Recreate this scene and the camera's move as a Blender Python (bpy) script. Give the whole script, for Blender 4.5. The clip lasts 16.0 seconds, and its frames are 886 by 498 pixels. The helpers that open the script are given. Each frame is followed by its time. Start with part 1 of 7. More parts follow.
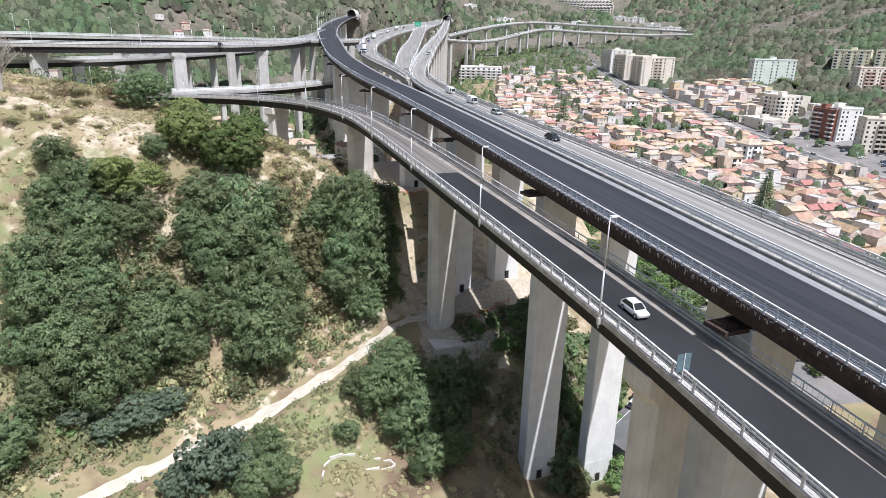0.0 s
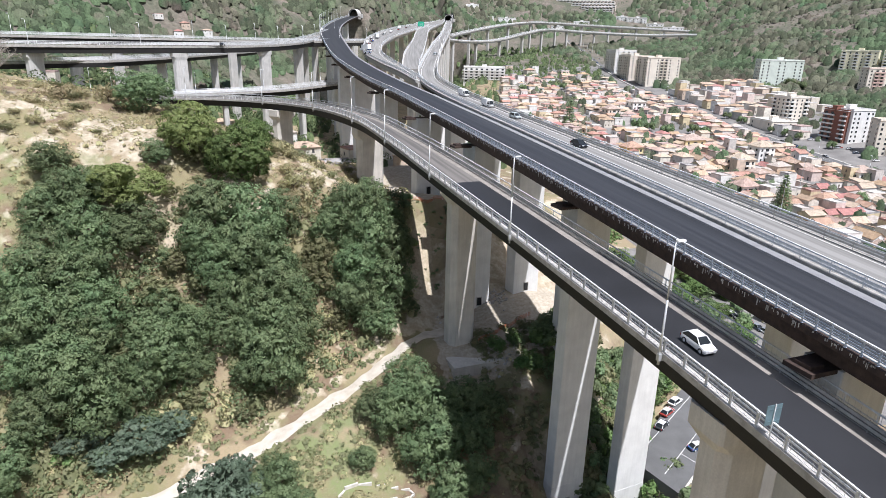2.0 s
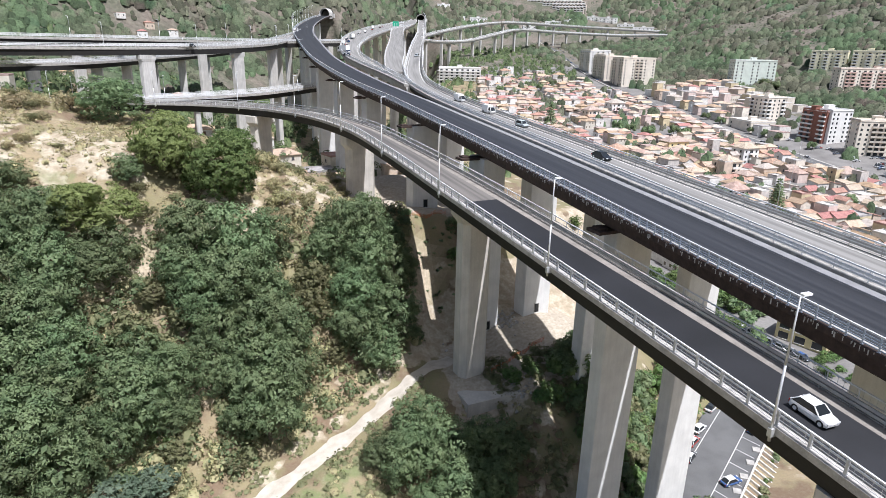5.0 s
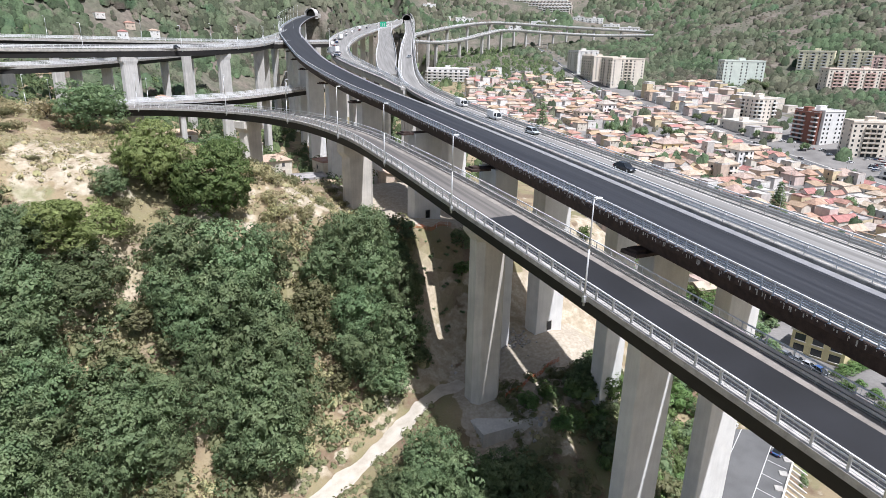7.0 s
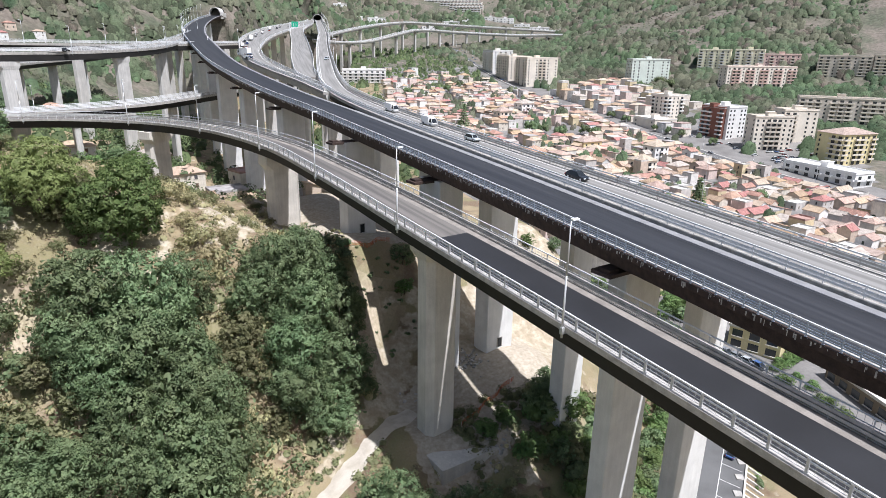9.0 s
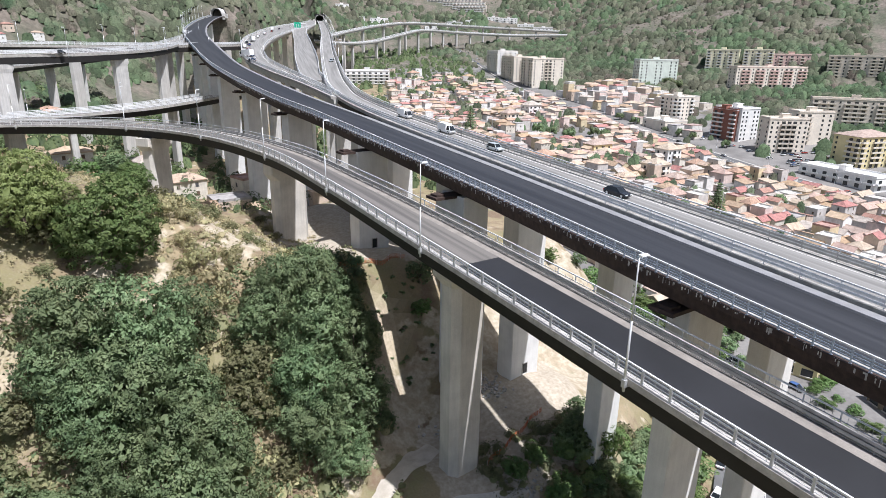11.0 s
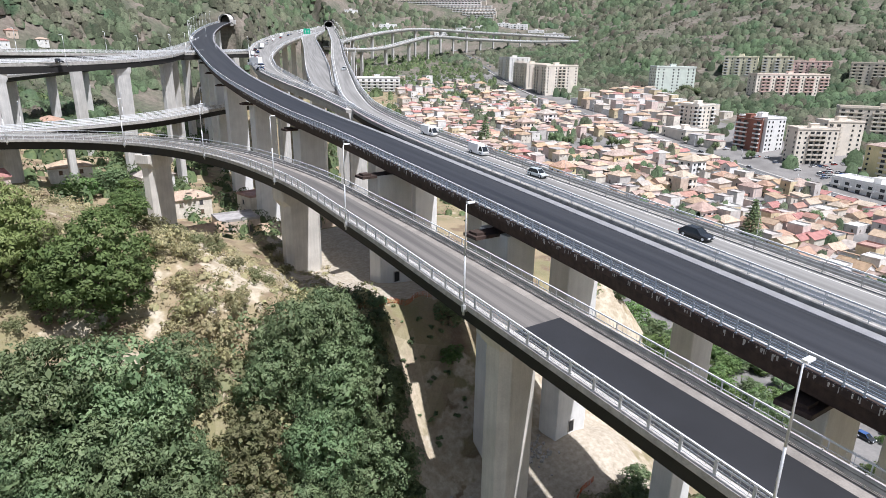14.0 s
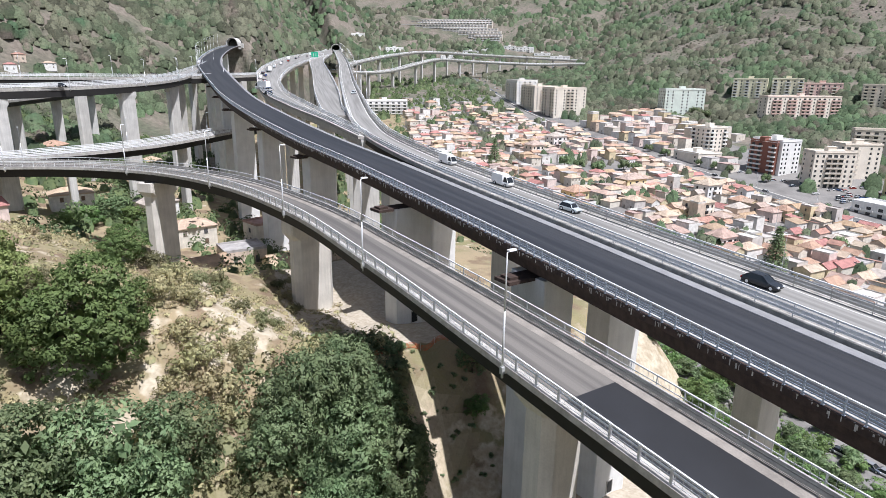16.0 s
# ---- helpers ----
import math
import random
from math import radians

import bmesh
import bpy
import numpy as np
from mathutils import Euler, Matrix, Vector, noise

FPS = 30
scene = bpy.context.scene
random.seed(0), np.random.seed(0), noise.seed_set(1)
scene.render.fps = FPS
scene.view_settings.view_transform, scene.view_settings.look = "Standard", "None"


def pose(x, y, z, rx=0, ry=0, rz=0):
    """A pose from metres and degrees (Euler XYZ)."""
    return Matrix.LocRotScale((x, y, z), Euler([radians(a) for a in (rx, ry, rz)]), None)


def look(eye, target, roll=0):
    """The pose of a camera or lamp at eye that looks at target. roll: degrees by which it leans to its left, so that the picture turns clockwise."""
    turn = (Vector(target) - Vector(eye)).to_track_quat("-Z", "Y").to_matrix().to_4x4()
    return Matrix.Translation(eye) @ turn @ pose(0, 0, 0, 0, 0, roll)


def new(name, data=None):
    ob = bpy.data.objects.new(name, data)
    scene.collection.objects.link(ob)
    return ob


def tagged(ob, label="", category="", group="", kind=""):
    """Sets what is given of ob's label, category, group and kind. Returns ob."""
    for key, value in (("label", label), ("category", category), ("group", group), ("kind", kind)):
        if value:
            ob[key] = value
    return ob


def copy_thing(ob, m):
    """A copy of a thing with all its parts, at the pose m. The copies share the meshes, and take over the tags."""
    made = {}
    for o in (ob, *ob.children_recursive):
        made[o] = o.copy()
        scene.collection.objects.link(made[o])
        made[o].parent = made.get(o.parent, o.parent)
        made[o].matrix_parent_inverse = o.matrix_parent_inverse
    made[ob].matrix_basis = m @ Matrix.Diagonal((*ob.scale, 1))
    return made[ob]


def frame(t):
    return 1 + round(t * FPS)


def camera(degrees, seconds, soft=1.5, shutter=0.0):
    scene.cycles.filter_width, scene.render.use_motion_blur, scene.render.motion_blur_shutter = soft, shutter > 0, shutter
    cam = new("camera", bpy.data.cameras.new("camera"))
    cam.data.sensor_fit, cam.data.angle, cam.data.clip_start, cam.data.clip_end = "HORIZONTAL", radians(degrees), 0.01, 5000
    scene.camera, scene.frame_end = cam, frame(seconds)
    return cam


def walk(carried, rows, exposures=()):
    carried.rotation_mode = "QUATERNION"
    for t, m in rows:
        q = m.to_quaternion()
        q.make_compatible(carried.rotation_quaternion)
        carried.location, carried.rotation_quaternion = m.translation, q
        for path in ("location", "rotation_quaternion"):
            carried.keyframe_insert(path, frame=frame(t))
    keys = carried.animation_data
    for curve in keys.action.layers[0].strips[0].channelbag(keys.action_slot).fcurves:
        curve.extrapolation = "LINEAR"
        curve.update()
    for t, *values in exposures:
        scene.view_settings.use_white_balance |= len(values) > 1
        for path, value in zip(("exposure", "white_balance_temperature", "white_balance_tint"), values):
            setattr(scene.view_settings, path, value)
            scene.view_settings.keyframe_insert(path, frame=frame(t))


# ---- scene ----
cam = camera(71.8, 16.0, soft=0.6)
PATH = [
    (0, (10.03, -15.45, 90.57), (11.642, -6.103, 87.412), 1.24),
    (0.5, (9.28, -13.77, 90.77), (10.849, -4.410, 87.610), 1.27),
    (1, (8.65, -11.57, 90.82), (10.144, -2.202, 87.661), 1.29),
    (1.5, (8.10, -9.25, 90.61), (9.619, 0.116, 87.456), 1.27),
    (2, (7.24, -6.90, 90.64), (8.867, 2.451, 87.480), 1.27),
    (2.5, (6.42, -4.86, 90.73), (8.284, 4.441, 87.569), 1.25),
    (3, (5.37, -2.67, 90.97), (7.462, 6.589, 87.813), 1.26),
    (3.5, (4.72, -0.43, 91.01), (6.839, 8.822, 87.857), 1.23),
    (4, (3.80, 2.29, 90.98), (5.891, 11.550, 87.826), 1.26),
    (6.5, (0.10, 13.99, 91.40), (2.240, 23.239, 88.245), 1.24),
    (7, (-0.55, 16.62, 91.53), (1.778, 25.817, 88.383), 1.23),
    (7.5, (-1.00, 19.06, 91.65), (1.827, 28.117, 88.509), 1.08),
    (8, (-1.45, 21.98, 91.68), (1.841, 30.888, 88.542), 0.97),
    (8.5, (-1.73, 24.46, 91.75), (1.721, 33.305, 88.615), 0.92),
    (9, (-1.86, 27.08, 91.87), (1.692, 35.883, 88.746), 0.94),
    (11.5, (-1.39, 40.39, 92.36), (2.136, 49.218, 89.239), 0.79),
    (12, (-1.18, 43.13, 92.56), (2.320, 51.969, 89.442), 0.81),
    (12.5, (-1.01, 45.67, 92.69), (2.472, 54.512, 89.570), 0.80),
    (13, (-0.68, 48.40, 92.78), (2.793, 57.247, 89.675), 0.82),
    (13.5, (-0.50, 51.00, 92.90), (2.957, 59.865, 89.832), 0.81),
    (14, (-0.26, 53.79, 93.08), (3.187, 62.668, 90.037), 0.85),
    (14.5, (-0.17, 55.99, 93.15), (3.254, 64.889, 90.128), 0.80),
    (15, (-0.08, 58.74, 93.27), (3.344, 67.663, 90.332), 0.81),
    (15.5, (-0.03, 60.66, 93.50), (3.383, 69.624, 90.663), 0.80),
    (16, (0.14, 63.24, 93.47), (3.547, 72.238, 90.746), 0.74),
]
walk(cam, [(t, look(eye, target, roll)) for t, eye, target, roll in PATH])
# ---------- world, sun, exposure ----------
world = bpy.data.worlds.new("sky")
scene.world = world
world.use_nodes = True
_nt = world.node_tree
_sky = _nt.nodes.new("ShaderNodeTexSky")
_sky.sky_type = "NISHITA"
_sky.sun_disc = False
SUN_DIR = Vector((0.20, -0.44, 1.0)).normalized()
_sky.sun_elevation = math.asin(SUN_DIR.z)
_sky.sun_rotation = math.atan2(SUN_DIR.x, SUN_DIR.y)
_sky.dust_density = 2.5
_nt.links.new(_sky.outputs[0], _nt.nodes["Background"].inputs[0])
_nt.nodes["Background"].inputs[1].default_value = 0.084
_sun = bpy.data.lights.new("sun", "SUN")
_sun.energy, _sun.angle, _sun.color = 5.0, radians(0.6), (0.98, 0.985, 1.05)
sun = new("sun", _sun)
sun.matrix_world = look(SUN_DIR * 500, (0, 0, 0))
scene.view_settings.exposure = 0.40


# ---------- materials ----------
def mat(name, base, rough=0.8, metal=0.0, var=0.15, scale=1.0, scale2=12.0, bump=0.15, dist=0.05, tint=None, island=0.0, objrand=0.0, streak=0.0):
    """A surface with two scales of mottling and a fine relief, in world metres."""
    m = bpy.data.materials.new(name)
    m.use_nodes = True
    nt = m.node_tree
    b = nt.nodes["Principled BSDF"]
    N, K = nt.nodes.new, nt.links.new
    geo = N("ShaderNodeNewGeometry")
    n1, n2 = N("ShaderNodeTexNoise"), N("ShaderNodeTexNoise")
    n1.inputs["Scale"].default_value, n2.inputs["Scale"].default_value = scale, scale2
    n1.inputs["Detail"].default_value, n2.inputs["Detail"].default_value = 5, 6
    K(geo.outputs["Position"], n1.inputs["Vector"])
    K(geo.outputs["Position"], n2.inputs["Vector"])
    ramp = N("ShaderNodeMix")
    ramp.data_type = "RGBA"
    c2 = tint or tuple(c * (1 - 2.2 * var) for c in base)
    ramp.inputs["A"].default_value, ramp.inputs["B"].default_value = (*base, 1), (*c2, 1)
    mr = N("ShaderNodeMapRange")
    mr.inputs["From Min"].default_value, mr.inputs["From Max"].default_value = 0.38, 0.68
    K(n1.outputs["Fac"], mr.inputs["Value"])
    K(mr.outputs["Result"], ramp.inputs["Factor"])
    hsv = N("ShaderNodeHueSaturation")
    K(ramp.outputs["Result"], hsv.inputs["Color"])
    ma = N("ShaderNodeMath")
    ma.operation = "MULTIPLY_ADD"
    ma.inputs[1].default_value, ma.inputs[2].default_value = 4 * var, 1 - 2 * var
    K(n2.outputs["Fac"], ma.inputs[0])
    val = ma.outputs[0]

    def times(a, src, k):
        mm = N("ShaderNodeMath")
        mm.operation = "MULTIPLY_ADD"
        mm.inputs[1].default_value, mm.inputs[2].default_value = 2 * k, 1 - k
        K(src, mm.inputs[0])
        mu = N("ShaderNodeMath")
        mu.operation = "MULTIPLY"
        K(a, mu.inputs[0])
        K(mm.outputs[0], mu.inputs[1])
        return mu.outputs[0]

    if island:
        val = times(val, geo.outputs["Random Per Island"], island)
    if objrand:
        oi = N("ShaderNodeObjectInfo")
        val = times(val, oi.outputs["Random"], objrand)
    if streak:
        mp = N("ShaderNodeMapping")
        mp.inputs["Scale"].default_value = (1.3, 1.3, 0.09)
        n3 = N("ShaderNodeTexNoise")
        n3.inputs["Scale"].default_value, n3.inputs["Detail"].default_value = 1.6, 7
        K(geo.outputs["Position"], mp.inputs["Vector"])
        K(mp.outputs[0], n3.inputs["Vector"])
        val = times(val, n3.outputs["Fac"], streak)
    K(val, hsv.inputs["Value"])
    K(hsv.outputs[0], b.inputs["Base Color"])
    b.inputs["Roughness"].default_value, b.inputs["Metallic"].default_value = rough, metal
    if bump:
        bp = N("ShaderNodeBump")
        bp.inputs["Strength"].default_value, bp.inputs["Distance"].default_value = bump, dist
        K(n2.outputs["Fac"], bp.inputs["Height"])
        K(bp.outputs[0], b.inputs["Normal"])
    return m


ASPHALT = mat("fresh_asphalt", (0.022, 0.023, 0.027), 0.6, var=0.16, scale=0.12, scale2=40, bump=0.1, dist=0.02)
def along_lanes(m, across=0.75, along=0.012, lo=0.40, hi=0.62):
    """Lets a surface's coarse mottling run in long streaks along the carriageway."""
    nt = m.node_tree
    at, mp = nt.nodes.new("ShaderNodeAttribute"), nt.nodes.new("ShaderNodeMapping")
    at.attribute_name = "lane"
    mp.inputs["Scale"].default_value = (across, along, 1)
    nt.links.new(at.outputs["Vector"], mp.inputs["Vector"])
    n1 = [n for n in nt.nodes if n.bl_idname == "ShaderNodeTexNoise"][0]
    n1.inputs["Scale"].default_value, n1.inputs["Detail"].default_value = 1.0, 3
    nt.links.new(mp.outputs[0], n1.inputs["Vector"])
    mr = [n for n in nt.nodes if n.bl_idname == "ShaderNodeMapRange"][0]
    mr.inputs["From Min"].default_value, mr.inputs["From Max"].default_value = lo, hi
    return m


ASPHALT_STREAKED = along_lanes(mat("fresh_rolled_asphalt", (0.020, 0.021, 0.025), 0.55, var=0.14, scale2=40, bump=0.1, dist=0.02, tint=(0.036, 0.037, 0.042)))
ASPHALT_OLD = along_lanes(mat("worn_asphalt", (0.160, 0.148, 0.136), 0.85, var=0.13, scale2=30, bump=0.1, dist=0.02, tint=(0.092, 0.085, 0.080)), 0.9, 0.02)
ASPHALT_PALE = along_lanes(mat("pale_worn_asphalt", (0.25, 0.243, 0.232), 0.85, var=0.1, scale2=30, bump=0.1, dist=0.02, tint=(0.165, 0.160, 0.152)), 0.8, 0.02)
ASPHALT_STREET = mat("street_asphalt", (0.13, 0.13, 0.13), 0.85, var=0.12, scale=0.2, scale2=6)
CONCRETE = mat("pier_concrete", (0.57, 0.555, 0.53), 0.88, var=0.07, scale=0.35, scale2=5, bump=0.1, streak=0.28)
CONCRETE_WARM = mat("old_pier_concrete", (0.61, 0.575, 0.52), 0.9, var=0.08, scale=0.3, scale2=5, bump=0.12, streak=0.2)
CONCRETE_NEW = mat("painted_concrete", (0.72, 0.715, 0.70), 0.8, var=0.05, scale=0.4, scale2=6, bump=0.06, streak=0.12)
KERB = mat("kerb_concrete", (0.46, 0.44, 0.41), 0.85, var=0.16, scale=1.0, scale2=9)
KERB_GREY = mat("grey_kerb_concrete", (0.24, 0.24, 0.25), 0.85, var=0.1, scale=0.6, scale2=9)
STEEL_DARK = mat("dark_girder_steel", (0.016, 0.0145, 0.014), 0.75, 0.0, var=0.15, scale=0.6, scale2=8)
RUST = mat("rust_streaked_steel", (0.055, 0.034, 0.027), 0.8, 0.0, var=0.2, scale=1.2, scale2=9, streak=0.5)
GALV = mat("galvanised_steel", (0.76, 0.77, 0.78), 0.5, 0.0, var=0.08, scale=2, scale2=15, bump=0.04)
GALV_BLUE = mat("blue_grey_rail_steel", (0.46, 0.51, 0.58), 0.5, 0.0, var=0.08, scale=2, scale2=15, bump=0.04)
RAIL_DULL = mat("weathered_guard_rail", (0.44, 0.43, 0.41), 0.6, 0.1, var=0.12, scale=1.0, scale2=9, bump=0.05)
WHITE_PAINT = mat("road_marking", (0.72, 0.72, 0.70), 0.7, var=0.12, scale=2.5, scale2=20, bump=0)
LAMP_GREY = mat("lamp_pole_steel", (0.62, 0.63, 0.64), 0.45, 0.5, var=0.05, scale=3, scale2=20, bump=0.02)


# ---------- small mesh helpers ----------
def mesh_from(name, verts, faces, material, smooth=False):
    me = bpy.data.meshes.new(name)
    me.from_pydata([tuple(v) for v in verts], [], faces)
    me.materials.append(material)
    if smooth:
        me.polygons.foreach_set("use_smooth", [True] * len(me.polygons))
    me.update()
    return me


def part(name, data, parent=None, label="", m=None, kind=""):
    ob = new(name, data)
    if parent:
        ob.parent = parent
    if m is not None:
        ob.matrix_basis = m
    if label or kind:
        tagged(ob, label, kind=kind)
    return ob


def thing(name, label, category, m=None, group="", kind="", data=None):
    ob = new(name, data)
    if m is not None:
        ob.matrix_basis = m
    return tagged(ob, label, category, group, kind)


class Soup:
    """Collects plain solids and joins them in one mesh."""

    def __init__(self):
        self.v, self.f = [], []

    def box(self, lo, hi, m=None):
        c = [Vector((x, y, z)) for x in (lo[0], hi[0]) for y in (lo[1], hi[1]) for z in (lo[2], hi[2])]
        if m is not None:
            c = [m @ p for p in c]
        k = len(self.v)
        self.v += [tuple(p) for p in c]
        self.f += [tuple(k + i for i in q) for q in ((0, 1, 3, 2), (4, 6, 7, 5), (0, 4, 5, 1), (2, 3, 7, 6), (0, 2, 6, 4), (1, 5, 7, 3))]
        return self

    def prism(self, ring_lo, ring_hi):
        """Two rings of as many points, walls between them and caps."""
        k, n = len(self.v), len(ring_lo)
        self.v += [tuple(p) for p in ring_lo] + [tuple(p) for p in ring_hi]
        self.f += [(k + i, k + (i + 1) % n, k + n + (i + 1) % n, k + n + i) for i in range(n)]
        self.f += [tuple(k + i for i in reversed(range(n))), tuple(k + n + i for i in range(n))]
        return self

    def tube(self, a, b, ra, rb, n=7):
        a, b = Vector(a), Vector(b)
        w = (b - a).normalized()
        u = w.orthogonal().normalized()
        s = w.cross(u)
        ring = [u * math.cos(2 * math.pi * i / n) + s * math.sin(2 * math.pi * i / n) for i in range(n)]
        return self.prism([a + r * ra for r in ring], [b + r * rb for r in ring])

    def mesh(self, name, material, smooth=False):
        return mesh_from(name, self.v, self.f, material, smooth)


def smooth01(t):
    t = np.clip(t, 0, 1)
    return t * t * (3 - 2 * t)


# ---------- the lie of the land ----------
def fbm(x, y, s, octaves=4):
    """Smooth value noise on arrays."""
    out, amp, tot = 0.0, 1.0, 0.0
    for o in range(octaves):
        u, v = np.asarray(x) / s + 17.3 * o, np.asarray(y) / s - 9.1 * o
        i, j = np.floor(u), np.floor(v)
        fu, fv = u - i, v - j
        fu, fv = fu * fu * (3 - 2 * fu), fv * fv * (3 - 2 * fv)

        def h(a, b):
            q = np.sin(a * 127.1 + b * 311.7 + o * 7.7) * 43758.5453
            return q - np.floor(q)

        w = (h(i, j) * (1 - fu) + h(i + 1, j) * fu) * (1 - fv) + (h(i, j + 1) * (1 - fu) + h(i + 1, j + 1) * fu) * fv
        out = out + amp * (w - 0.5)
        tot += amp
        amp *= 0.5
        s = s * 0.5
    return out / tot


HX = [-400, -140, -80, -31, -9, 8, 19, 30, 52, 75, 96]           # stations across the near hill
FOOT_Y = [-60, 38, 62, 84, 96, 107, 114, 123, 131, 133, 138]       # foot of its slope
FOOT_Z = [-8, 2, 8, 15.5, 18.5, 23, 27, 28, 31, 28, 22]
TOP_Z = [105, 90, 80, 70, 62.5, 58, 52, 51, 51, 49, 34]


# rises and hollows of their own: x, y, height, breadth
LUMPS = ((45, 128, 3.0, 8), (56, 126, 2.0, 6), (24, 112, 1.7, 5), (39, 104, -1.4, 4), (9, 152, -4.0, 8), (14, 163, -2.6, 7), (7, 172, -4.0, 10), (33, 167, -2.6, 9),
         (63, 89, -4.0, 9), (-35, 120, -2.0, 6), (20, 88, -4.0, 8), (27, 132, -1.2, 6), (-38, 136, 3.0, 8), (18, 179, -3.0, 9), (80, 96, -4.5, 16), (94, 106, -3.0, 12), (36, 100, -3.0, 5), (50, 104, -3.0, 6))



def town_z(x, y):
    z = np.interp(y, [-400, 130, 200, 310, 430, 560, 700, 810, 960, 1200, 2000], [2, 15, 19, 24, 32, 44.5, 56, 66, 80, 95, 130])
    return z + 0.10 * np.clip(np.asarray(x) - 320, 0, 200) * smooth01((np.asarray(y) - 200) / 150)


def near_hill_z(x, y):
    fy, fz, tz = (np.interp(x, HX, k) for k in (FOOT_Y, FOOT_Z, TOP_Z))
    s = (y - fy) * 0.86
    run = (tz - fz) * 1.0
    up = 0.45 * smooth01(s / run) + 0.55 * np.clip(s / run, 0, 1)
    rough = fbm(x, y, 26.0) * 9 * smooth01(s / 12) * smooth01((45 - x) / 20)
    z = fz + (tz - fz) * up + rough * (1 - 0.55 * smooth01((s - run) / 15))
    back = np.interp(x, [-300, -120, -50, 0, 30], [95, 70, 48, 42, 38])
    brow = np.interp(x, [-120, -50, 5, 20, 40], [40, 26, 18, 34, 40])
    z = z + (back - tz) * smooth01((s - run - brow) / 52)
    shelf = np.interp(x, [-40, 10, 28, 40, 55, 70], [4, 5, 8, 17, 19, 10])
    low = np.interp(x, [-300, -80, -30, 20, 36, 46, 64, 76], [-20, 2, 9, 14, 14.5, 4.5, 7, 12])
    d = -s - shelf
    z = np.where(s < 0, fz + (low - fz) * smooth01(d / 26) + fbm(x, y, 12.0) * 2.2 * smooth01(d / 8), z)
    return z


def ground_z(x, y):
    x, y = np.asarray(x, float), np.asarray(y, float)
    t = town_z(x, y)
    edge = np.interp(y, [-300, 60, 116, 134, 150, 185, 215, 300, 420, 600, 900], [62, 62, 62, 80, 86, 82, 66, 62, 74, 120, 200])
    z = near_hill_z(x, y) + (t - near_hill_z(x, y)) * smooth01((x - edge + 8) / 26)
    # slopes beyond the town
    xr = np.interp(y, [-200, 200, 330, 470, 650, 800, 950, 1200], [900, 800, 680, 600, 510, 500, 560, 640])
    e = x - xr
    r = np.maximum(e, 0) * 0.46 * (1 + 0.9 * fbm(x, y, 170.0)) + 26 * fbm(x + 90, y, 120.0) * smooth01(e / 80)
    yb = np.interp(x, [100, 250, 420, 700], [1060, 1150, 1120, 1000])
    e2 = y - yb
    r2 = np.maximum(e2, 0) * 0.36 * (1 + 0.7 * fbm(x, y + 60, 200.0)) + 22 * fbm(x, y, 130.0) * smooth01(e2 / 80)
    yl = np.interp(x, [-900, -500, -200, 0, 50, 120, 190, 280, 400], [300, 420, 560, 690, 715, 900, 1035, 1100, 1500])
    e3 = y - yl
    r3 = np.maximum(e3, 0) * 0.55 * (1 + 0.5 * fbm(x - 40, y, 160.0)) + 20 * fbm(x, y + 30, 110.0) * smooth01(e3 / 60) + 52 * smooth01((e3 + 60) / 110) * smooth01((140 - x) / 60)
    spur = 34 * smooth01((y - 717 + 16 * smooth01((x - 35) / 8)) / 12) * np.exp(-((x - 42) / 48) ** 2) * smooth01((900 - y) / 110)
    spur = spur + 52 * smooth01((y - 1004) / 18) * np.exp(-((x - 184) / 46) ** 2) * smooth01((1190 - y) / 110)
    for cx, cy, dz, w in LUMPS:
        z = z + dz * np.exp(-((x - cx) ** 2 + (y - cy) ** 2) / w ** 2)
    return z + np.minimum(np.maximum(np.maximum(r, r2), r3), 420) + spur


def gz(x, y):
    return float(ground_z(x, y))


def slope_grid(u0, u1, n, near, width):
    """Coordinates that lie close together round near and spread out away from it."""
    t = np.linspace(-1, 1, n)
    k = np.sinh(t * 3.2) / np.sinh(3.2)
    g = near + np.where(k < 0, k * (near - u0), k * (u1 - near))
    return np.unique(np.concatenate([g, np.arange(near - width, near + width, 1.9)]))


EARTH = bpy.data.materials.new("dry_earth_and_grass")
EARTH.use_nodes = True


